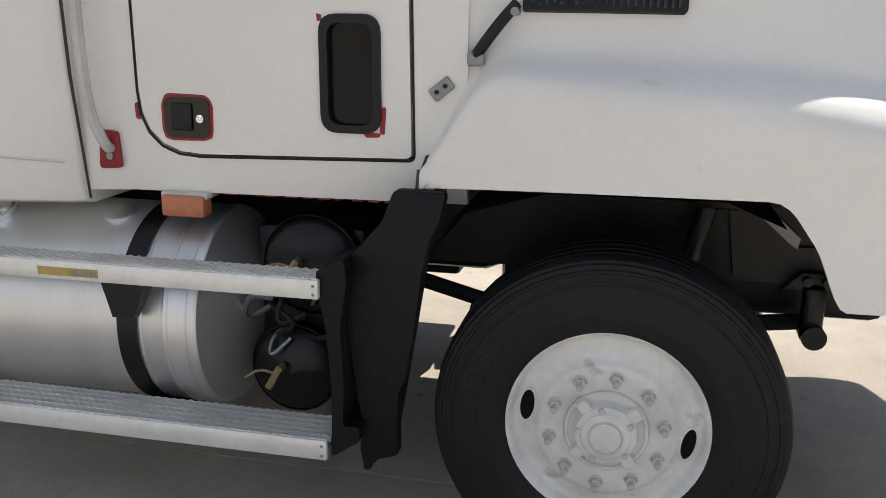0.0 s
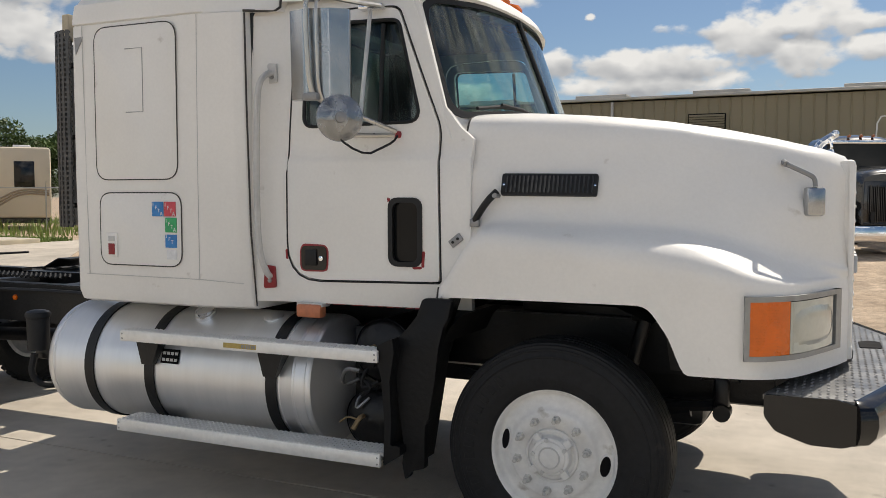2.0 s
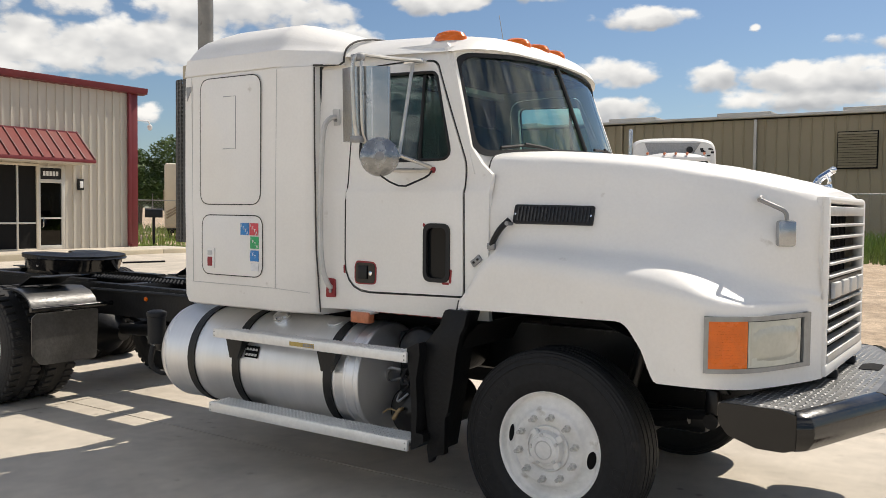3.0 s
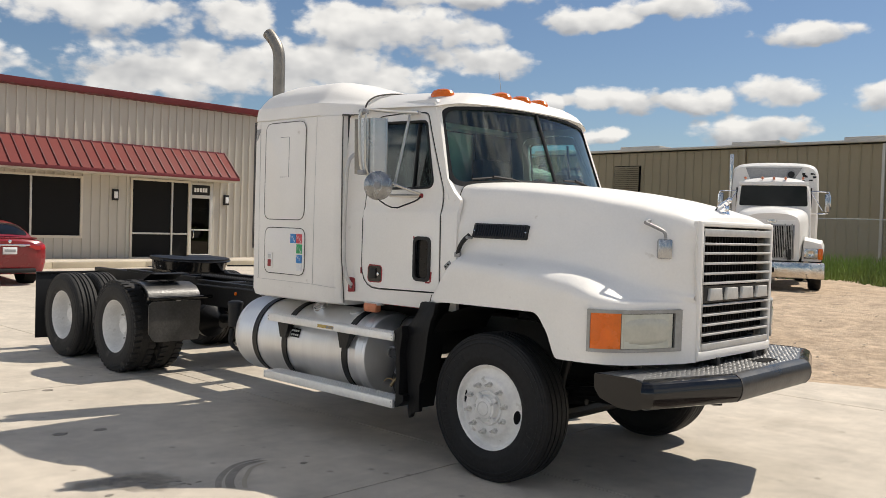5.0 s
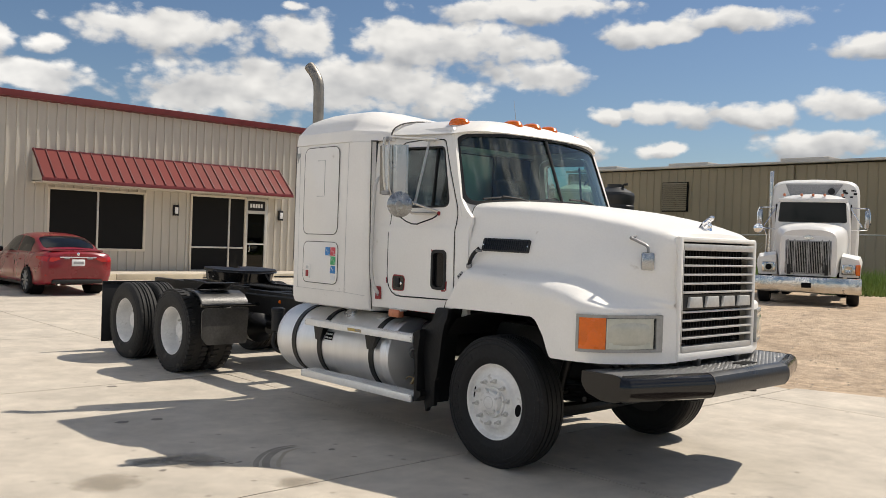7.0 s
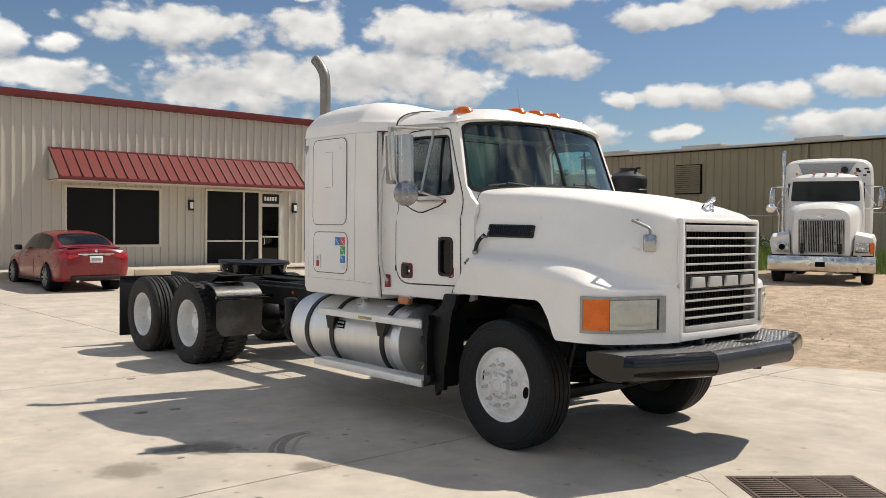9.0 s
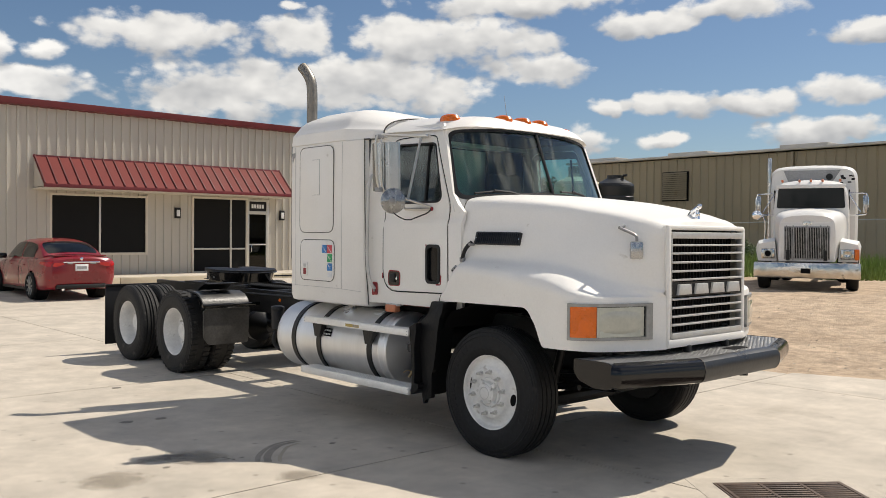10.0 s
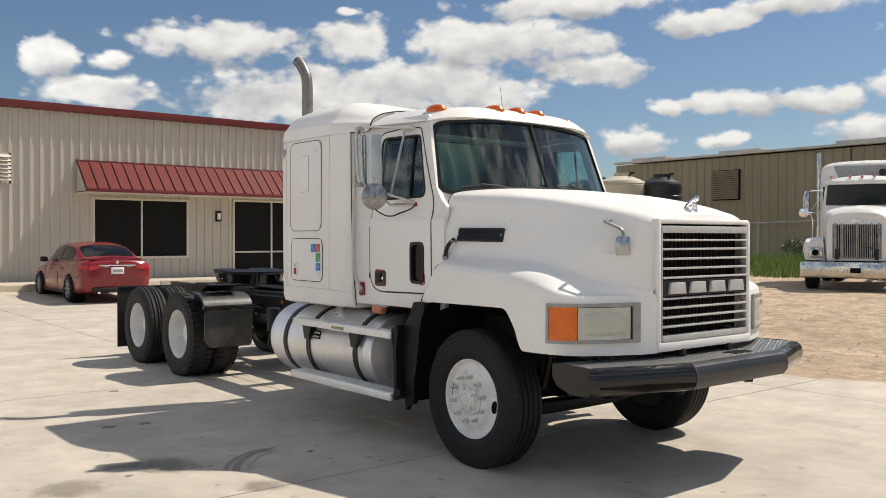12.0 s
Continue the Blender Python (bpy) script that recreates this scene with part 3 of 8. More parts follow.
def build_pavement():
    root = tagged(new("pavement"), "pale worn concrete yard slabs with saw-cut joints", "pavement", kind="structure")
    step, gap = 4.6, 0.007
    for i in range(-6, 5):
        for j in range(-5, 7):
            x0, y0 = -0.43 + i * step, -0.70 + j * step
            cx, cy = x0 + step / 2, y0 + step / 2
            corners = [(x0, y0), (x0 + step, y0), (x0, y0 + step), (x0 + step, y0 + step), (cx, cy)]
            if x0 < -23.5 or not any(inside_lot(*c) for c in corners):
                continue
            bm = bmesh.new()
            k = 4
            g = {}
            for a in range(k + 1):
                for b in range(k + 1):
                    x, y = x0 + gap + (step - 2 * gap) * a / k, y0 + gap + (step - 2 * gap) * b / k
                    g[a, b] = bm.verts.new((x, y, level(x, y)))
            for a in range(k):
                for b in range(k):
                    bm.faces.new((g[a, b], g[a + 1, b], g[a + 1, b + 1], g[a, b + 1]))
            if not all(inside_lot(*c) for c in corners):
                clip_slab(bm)
                if not bm.faces:
                    bm.free()
                    continue
            got = bmesh.ops.extrude_face_region(bm, geom=bm.faces[:], use_keep_orig=True)["geom"]
            for v in got:
                if isinstance(v, bmesh.types.BMVert):
                    v.co.z -= 0.12
            part("slab", bm, CONCRETE, root)


def ribbed(bm, length, height, pitch, depth, m, flat=0.55, phase=0.0, slope=0.10):
    """A wall of trapezoid ribs: runs along u, up along v, ribs stand out along -w."""
    prof = []
    k = int(length / pitch)
    for i in range(k + 2):
        u = i * pitch - phase
        prof += [(u, 0.0), (u + pitch * flat, 0.0), (u + pitch * (flat + slope), depth), (u + pitch * (1 - slope), depth)]
    prof = [(min(max(u, 0.0), length), w) for u, w in prof]
    lo = [bm.verts.new(m @ Vector((u, -w, 0))) for u, w in prof]
    hi = [bm.verts.new(m @ Vector((u, -w, height))) for u, w in prof]
    for i in range(len(prof) - 1):
        if prof[i + 1][0] - prof[i][0] > 1e-6:
            bm.faces.new((lo[i], lo[i + 1], hi[i + 1], hi[i]))
    return bm


# the office building: local x runs along its front, local -y looks out of the front
OFFICE = Matrix.Translation((-24.6, 0, 0)) @ Matrix.Rotation(radians(90), 4, "Z")


def build_office():
    root = thing("office_building", (-24.6, 0, 0), "beige ribbed metal office building with dark red trim", "building", rz=90)
    z0, top, x0 = 0.30, 5.90, -16.0
    # wall panels round the openings
    spans = [(x0, 3.55, z0, 3.9), (3.55, 6.76, z0, 1.04), (3.55, 6.76, 3.0, 3.9), (6.76, 8.50, z0, 3.9), (8.50, 11.66, 3.06, 3.9), (11.66, 14.42, z0, 3.9), (x0, 14.42, 3.9, top)]
    for a, b, lo, hi in spans:
        bm = bmesh.new()
        ribbed(bm, b - a, hi - lo, 0.305, 0.050, Matrix.Translation((a, 0, lo)), 0.68, (a - x0) % 0.305, 0.045)
        part("wall_panel", bm, BEIGE_METAL, root, sharp=0.3)
    bm = bmesh.new()
    box(bm, x0, 14.4, 0.05, 14.0, z0 - 0.4, top - 0.05)
    part("inner_wall", bm, DARK, root)
    bm = bmesh.new()
    ribbed(bm, 14.0, top - z0, 0.305, 0.035, Matrix.Translation((14.45, 0, z0)) @ Matrix.Rotation(radians(90), 4, "Z"))
    part("side_wall", bm, BEIGE_METAL, root, sharp=0.3)
    # eave gutter, corner post, downpipe
    bm = bmesh.new()
    solid(bm, [(-0.24, 5.78), (0.05, 5.74), (0.05, 5.98), (-0.27, 5.98), (-0.27, 5.93)], Matrix.Translation((x0, 0, 0)) @ YZ, 14.78 - x0)
    part("eave_gutter", bm, RED_METAL, root, "dark red eave gutter")
    bm = bmesh.new()
    box(bm, 14.20, 14.50, -0.06, 0.25, z0, 5.76, 0.01)
    part("corner_trim", bm, RED_METAL, root)
    bm = bmesh.new()
    box(bm, 14.06, 14.17, -0.16, -0.05, 0.42, 5.76, 0.012)
    box(bm, 14.06, 14.17, -0.30, -0.05, 0.36, 0.44, 0.012)
    part("downpipe", bm, RED_METAL, root)
    bm = bmesh.new()
    solid(bm, [(-0.27, 5.98), (7.0, 6.55), (14.0, 5.98)], Matrix.Translation((x0, 0, 0)) @ YZ, 14.7 - x0)
    part("roof", bm, SHED_ROOF, root)
    # windows
    for a, b, lo, hi, bars in ((3.55, 6.76, 1.04, 3.0, (5.14,)), (8.50, 10.70, 0.33, 3.06, (10.03,))):
        w = part("window", box(bmesh.new(), a + 0.03, b - 0.03, 0.0, 0.02, lo + 0.03, hi - 0.03), SCREEN, root, "near-black screened office window")
        bm = bmesh.new()
        for c in ((a - 0.04, a + 0.035), (b - 0.035, b + 0.04)):
            box(bm, *c, -0.06, 0.03, lo - 0.05, hi + 0.04, 0.005)
        for c in ((lo - 0.05, lo + 0.035), (hi - 0.035, hi + 0.04)):
            box(bm, a - 0.04, b + 0.04, -0.058, 0.03, *c, 0.005)
        part("window_frame", bm, BEIGE_TRIM, w)
        bm = bmesh.new()
        for x in bars:
            box(bm, x - 0.03, x + 0.03, -0.05, 0.03, lo + 0.04, hi - 0.04, 0.005)
        if lo < 0.5:
            box(bm, a + 0.04, b - 0.04, -0.046, 0.03, 1.16, 1.22, 0.005)
        part("mullion", bm, STOREFRONT, w)
    # door with a number panel over it
    d = part("door", box(bmesh.new(), 10.78, 11.56, -0.005, 0.015, 0.42, 2.52), TINT_GLASS, root, "glazed aluminium entrance door")
    bm = bmesh.new()
    for c in ((10.70, 10.80), (11.54, 11.66)):
        box(bm, *c, -0.055, 0.03, 0.33, 3.06, 0.006)
    for c in ((2.50, 2.62), (0.33, 0.46), (2.99, 3.06), (1.32, 1.37)):
        box(bm, 10.79, 11.55, -0.052, 0.03, *c, 0.006)
    part("door_frame", bm, STOREFRONT, d)
    bm = bmesh.new()
    tube(bm, [(10.86, -0.06, 1.05), (10.86, -0.12, 1.08), (10.86, -0.12, 1.34), (10.86, -0.06, 1.37)], 0.014)
    part("door_handle", bm, CHROME, d)
    s = part("number_panel", box(bmesh.new(), 10.80, 11.54, -0.03, 0.01, 2.63, 2.98, 0.004), BLACK_PLASTIC, root, "black panel with pale figures above the door")
    bm = bmesh.new()
    for i in range(5):
        box(bm, 10.90 + i * 0.112, 10.985 + i * 0.112, -0.037, -0.028, 2.73, 2.88, 0.004)
    part("figure_bars", bm, STICKER_WHITE, s)
    # awning: standing seam red metal, sloped sheet with ends
    aw = part("awning", solid(bmesh.new(), [(-1.05, 3.22), (-0.02, 4.16), (-0.02, 4.22), (-1.05, 3.28)], Matrix.Translation((3.02, 0, 0)) @ YZ, 9.1), AWNING_RED, root, "faded red standing-seam metal awning")
    seams = bmesh.new()
    for i in range(26):
        x = 3.03 + i * 0.3625
        solid(seams, [(-1.06, 3.28), (-0.02, 4.215), (-0.02, 4.26), (-1.06, 3.325)], Matrix.Translation((x, 0, 0)) @ YZ, 0.034)
    part("seams", seams, SEAM_RED, aw, kind="stuff")
    bm = bmesh.new()
    box(bm, 3.0, 12.14, -0.06, 0.0, 4.15, 4.24, 0.004)
    part("top_flashing", bm, RED_METAL, aw)
    bm = bmesh.new()
    box(bm, 3.0, 12.14, -1.08, -1.04, 3.17, 3.27, 0.004)
    part("front_edge", bm, RED_METAL, aw)
    bm = bmesh.new()
    box(bm, 3.0, 12.14, -1.04, 0.0, 3.13, 3.17)
    part("soffit", bm, BEIGE_TRIM, aw)
    for x in (3.02, 12.10):
        part("awning_end", solid(bmesh.new(), [(-1.03, 3.20), (-0.02, 3.20), (-0.02, 4.14)], Matrix.Translation((x, 0, 0)) @ YZ, 0.02), BEIGE_METAL, aw)
    # louvre further along the wall
    lv = part("wall_louvre", box(bmesh.new(), -0.30, 1.10, -0.05, 0.0, 3.38, 4.33), BEIGE_TRIM, root, "pale louvred wall vent")
    for i in range(7):
        z = 3.47 + i * 0.12
        part("louvre_blade", solid(bmesh.new(), [(-0.13, z), (-0.12, z), (-0.05, z + 0.085), (-0.06, z + 0.085)], Matrix.Translation((-0.24, 0, 0)) @ YZ, 1.28), BEIGE_TRIM, lv)


def build_wall_lamp(x):
    root = thing("wall_lamp", OFFICE @ Vector((x, -0.05, 2.48)), "small dark wall lantern with a pale lens", "wall lamp", "lamps on the office wall", rz=90)
    part("housing", box(bmesh.new(), -0.10, 0.10, -0.10, 0.0, -0.19, 0.19, 0.012), BLACK_PLASTIC, root)
    part("lens", box(bmesh.new(), -0.06, 0.06, -0.125, -0.09, -0.12, 0.11, 0.012), STICKER_WHITE, root)


def build_wall_camera():
    root = thing("security_camera", OFFICE @ Vector((14.5, 0.02, 4.85)), "white dome security camera on a wall arm", "camera", rz=90)
    bm = bmesh.new()
    tube(bm, [(0.0, 0, 0), (0.35, 0, 0.02), (0.52, 0, 0.03), (0.58, 0, -0.12)], 0.025)
    part("arm", bm, STICKER_WHITE, root)
    part("dome", lathe(bmesh.new(), [(-0.32, 0.0), (-0.31, 0.05), (-0.26, 0.08), (-0.20, 0.088), (-0.14, 0.085), (-0.11, 0.035), (-0.11, 0.0)], Matrix.Translation((0.58, 0, 0)), 16), STICKER_WHITE, root)


def build_sidewalk():
    root = tagged(new("sidewalk"), "raised concrete walk with a worn tan kerb", "sidewalk", kind="structure")
    bm = bmesh.new()
    box(bm, -24.62, -22.7, -16.0, 15.6, -0.1, 0.325, 0.01)
    part("walk", bm, CONCRETE, root)
    y = -16.0
    while y < 15.5:
        n = 3.0
        part("kerb", box(bmesh.new(), -22.69, -22.5, y + 0.01, min(y + n, 15.6), -0.1, 0.315, 0.02), KERB_PAINT, root)
        y += n


def build_shed():
    root = thing("warehouse", (0, 31.5, 0), "long tan ribbed metal warehouse with rust streaks", "warehouse")
    x0, x1, top = -26.0, 26.0, 5.62
    for k in range(8):
        a = x0 + k * (x1 - x0) / 8
        bm = bmesh.new()
        ribbed(bm, (x1 - x0) / 8, top - 0.2, 0.43, 0.04, Matrix.Translation((a, 0, 0.2)), flat=0.78)
        part("wall_panel", bm, SHED_METAL, root, sharp=0.3)
    part("inner_wall", box(bmesh.new(), x0, x1, 0.02, 20, 0.0, top - 0.02), DARK, root)
    part("gutter", box(bmesh.new(), x0, x1, -0.22, 0.02, top + 0.05, top + 0.17, 0.02), SHED_ROOF, root)
    part("roof", solid(bmesh.new(), [(-0.2, top + 0.17), (10.0, top + 0.62), (20.0, top + 0.17)], Matrix.Translation((x0, 0, 0)) @ YZ, x1 - x0), SHED_ROOF, root)
    for x in (-25.2, -19.85, -14.0, -9.1, -4.2, 1.4, 6.8):
        part("skylight", box(bmesh.new(), x, x + 2.2, 0.3, 3.2, top + 0.15, top + 0.36, 0.03), SHED_ROOF, root)
    for x in (-7.4, -13.2):
        part("downpipe", box(bmesh.new(), x - 0.06, x + 0.06, -0.14, -0.03, 0.4, top, 0.01), SHED_ROOF if x > -8 else SHED_METAL, root)
    for x in (-19.9, -4.3, 11.0):
        v = part("louvre_vent", box(bmesh.new(), x, x + 1.45, -0.08, 0.0, 3.55, 5.0), DARK, root, "tan slatted wall vent")
        for i in range(14):
            z = 3.60 + i * 0.098
            part("slat", solid(bmesh.new(), [(-0.17, z), (-0.155, z), (-0.08, z + 0.089), (-0.098, z + 0.089)], Matrix.Translation((x + 0.04, 0, 0)) @ YZ, 1.37), SHED_METAL, v)


build_ground()
build_pavement()
build_office()
build_wall_lamp(7.88)
build_wall_lamp(12.2)
build_wall_camera()
build_sidewalk()
build_shed()


# ---- the white truck: local x ahead, y to its left, z up; the front axle is at x = 0 ----
truck = thing("semi_truck", (0, 0.04, 0), "white conventional semi truck tractor with sleeper and worn paint", "truck")
SIDE_Z, SIDE_Y = [1.08, 1.14, 1.25, 1.86, 1.91, 2.05, 2.65, 2.80], [1.04, 1.07, 1.09, 1.095, 1.072, 1.06, 0.985, 0.93]


def cab_half(z):
    return curve_through(SIDE_Z, SIDE_Y, min(max(z, 1.08), 2.80))


def right(x, z):
    return -cab_half(z)


def pillar(x, z):
    """The cab's flank: behind the door it flares out to meet the sleeper."""
    u = min(max((-1.51 - x) / 0.18, 0.0), 1.0)
    return -(cab_half(z) + 0.75 * u * max(0.0, 1.13 - cab_half(z)) * min(max((2.80 - z) / 0.14, 0.25), 1.0))


def glass_x(y, h):
    """The windscreen's surface: h = 0 at its foot, 1 at its head."""
    foot, head = -0.36 - 0.16 * (abs(y) / 0.96) ** 2 - 0.03 * abs(y) ** 6, -0.60 - 0.13 * (abs(y) / 0.93) ** 2 - 0.07 * abs(y) ** 6
    return foot + (head - foot) * h


def glass_z(y, h):
    foot, head = 2.13 - 0.05 * (abs(y) / 0.96) ** 2, 2.745 - 0.05 * (abs(y) / 0.93) ** 2
    return foot + (head - foot) * h


def build_hood():
    st = list(range(11))
    xt = [-0.50, -0.33, 0.0, 0.38, 0.50, 0.60, 0.72, 0.86, 0.98, 1.10, 1.19]
    w = [1.0, 0.985, 0.93, 0.86, 0.835, 0.81, 0.775, 0.73, 0.68, 0.625, 0.56]
    ze = [2.075, 2.07, 2.055, 2.02, 2.005, 1.985, 1.965, 1.94, 1.91, 1.88, 1.845]
    zc = [2.14, 2.14, 2.12, 2.08, 2.06, 2.045, 2.02, 1.99, 1.96, 1.93, 1.895]
    ys = [1.08, 1.065, 1.02, 0.955, 0.935, 0.915, 0.89, 0.85, 0.79, 0.70, 0.565]
    xs = [-0.56, -0.33, 0.0, 0.38, 0.50, 0.60, 0.72, 0.86, 0.98, 1.10, 1.21]
    sy = [1.085, 1.07, 1.03, 0.98, 0.965, 0.955, 0.93, 0.885, 0.81, 0.71, 0.565]
    sz = [1.27, 1.57, 1.56, 1.54, 1.53, 1.515, 1.49, 1.45, 1.40, 1.365, 1.34]
    fx = [-0.56, -0.33, 0.0, 0.38, 0.50, 0.60, 0.72, 0.84, 0.97, 1.12, 1.215]
    fy = [1.18, 1.17, 1.165, 1.155, 1.15, 1.145, 1.13, 1.09, 0.985, 0.75, 0.56]
    fz = [1.25, 1.55, 1.53, 1.505, 1.49, 1.475, 1.445, 1.40, 1.355, 1.335, 1.325]
    ox = [-0.56, -0.33, 0.0, 0.38, 0.50, 0.60, 0.72, 0.84, 0.985, 1.165, 1.22]
    oy = [1.235, 1.24, 1.24, 1.24, 1.24, 1.238, 1.232, 1.212, 1.095, 0.69, 0.555]
    oz = [1.23, 1.485, 1.46, 1.42, 1.40, 1.385, 1.36, 1.325, 1.30, 1.29, 1.285]
    zl = [1.212, 1.217, 1.22, 1.222, 1.115, 0.935, 0.935, 0.935, 0.93, 0.925, 0.93]

    def at(v, t):
        return curve_through(st, v, t)
    bm = bmesh.new()
    loops = []
    for i in range(61):
        t = 10 * i / 60
        X, W, ZE, ZC, YS = at(xt, t), at(w, t), at(ze, t), at(zc, t), at(ys, t)
        FX, FY, FZ, OX, OY, OZ, ZL = at(fx, t), at(fy, t), at(fz, t), at(ox, t), at(oy, t), at(oz, t), at(zl, t)
        SX, SY, SZ = at(xs, t), at(sy, t), at(sz, t)
        ZB = min(1.74, ZE - 0.29)
        p = [(X, 0, ZC), (X, 0.5 * W, ZC - 0.010), (X, 0.84 * W, ZE + 0.45 * (ZC - ZE)), (X, W - 0.035, ZE - 0.004), (X, W + 0.004, ZE - 0.06),
             (X, W + 0.42 * (YS - W), ZE - 0.06 - 0.42 * (ZE - 0.06 - ZB)), (X, YS, ZB), (SX, SY, SZ + 0.09 * min(1, max(0, (SZ - 1.25) / 0.2))), (SX, SY + 0.03, SZ + 0.012),
             (FX, FY, FZ), (OX, OY - 0.018, OZ + 0.028), (OX, OY, OZ - 0.035), (OX, OY, 0.5 * (OZ - 0.035 + ZL)), (OX, OY, ZL), (OX, OY - 0.03, ZL + 0.004)]
        k = list(range(len(p)))
        line = []
        for j in range(0, 4 * (len(p) - 1) + 1):
            line.append(Vector([curve_through(k, [q[c] for q in p], j / 4) for c in range(3)]))
        loops.append([Vector((q.x, -q.y, q.z)) for q in line[::-1]] + line[1:])
    rings(bm, loops, closed=False)
    hood = part("hood", bm, WHITE, truck, "white sloped hood with flared fenders", sharp=1.2)
    # the cowl edge of the hood turns in towards the cab
    part("hood_lip", rings(bmesh.new(), [loops[0], [Vector((q.x + 0.01, q.y * 0.975, q.z - 0.03)) for q in loops[0]]], closed=False), WHITE, hood, sharp=1.2)
    # Thin dark tube puts in the soft shadow at the hood's rear joint.
    edge = loops[0][::2]
    part("hood_gap", tube(bmesh.new(), [Vector((q.x - 0.004, q.y, q.z)) for q in edge], 0.005, 6, 0), GAP, hood)
    # surround of the grille
    bm = bmesh.new()
    box(bm, 1.165, 1.234, -0.560, 0.560, 1.822, 1.860, 0.018)
    for sgn in (-1, 1):
        box(bm, 1.165, 1.236, sgn * 0.524, sgn * 0.563, 0.935, 1.85, 0.018)
    box(bm, 1.165, 1.240, -0.56, 0.56, 0.935, 1.0, 0.012)
    part("grille_surround", bm, WHITE, hood)
    top = bmesh.new()
    rings(top, [loops[-1][26:-26], [Vector((1.205, max(min(q.y, 0.57), -0.57), 1.858)) for q in loops[-1][26:-26]]], closed=False)
    part("hood_nose", top, WHITE, hood, sharp=1.2)
    # the dark inside: liner over the wheels, the wells' shade put into its near-black colour, and the radiator
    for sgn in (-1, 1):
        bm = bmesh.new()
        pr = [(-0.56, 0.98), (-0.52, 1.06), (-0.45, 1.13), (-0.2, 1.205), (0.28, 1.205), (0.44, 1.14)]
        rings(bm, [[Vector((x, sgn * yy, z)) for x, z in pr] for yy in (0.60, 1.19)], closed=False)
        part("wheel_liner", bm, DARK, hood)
    box_r = bmesh.new()
    box(box_r, 1.06, 1.12, -0.53, 0.53, 0.95, 1.84)
    part("radiator", box_r, RADIATOR, hood)
    fin = part("radiator_fin", box(bmesh.new(), 1.12, 1.135, -0.506, -0.494, 0.98, 1.80), RADIATOR, hood)
    for i in range(1, 24):
        again(fin, Matrix.Translation((0, i * 1.0 / 23, 0)))
    part("grille", box(bmesh.new(), 1.18, 1.236, -0.520, 0.520, 1.758, 1.808, 0.006), GRILLE_BAR, hood, "silver horizontal-bar grille over a dark radiator")
    part("grille_frame", box(box(box(bmesh.new(), 1.18, 1.232, -0.520, -0.510, 1.0, 1.80, 0.003), 1.18, 1.232, 0.510, 0.520, 1.0, 1.80, 0.003), 1.18, 1.238, -0.51, 0.51, 1.0, 1.045, 0.004), GRILLE_BAR, hood)
    for z in (1.708, 1.645, 1.577, 1.510, 1.445, 1.300, 1.235, 1.169, 1.105):
        bm = bmesh.new()
        box(bm, 1.185, 1.242, -0.511, 0.511, z - 0.008, z + 0.008, 0.007)
        part("grille_bar", bm, GRILLE_BAR, hood)
    part("badge_strip", box(bmesh.new(), 1.20, 1.232, -0.51, 0.51, 1.318, 1.428), BLACK_PAINT, hood)
    for i in range(4):
        y = -0.36 + i * 0.24
        part("badge_block", solid(bmesh.new(), [(y - 0.095, 1.332), (y + 0.095, 1.332), (y + 0.08, 1.412), (y - 0.08, 1.412)], Matrix.Translation((1.232, 0, 0)) @ YZ, 0.022, 0.007), GRILLE_BAR, hood, "plain raised chrome badge block")


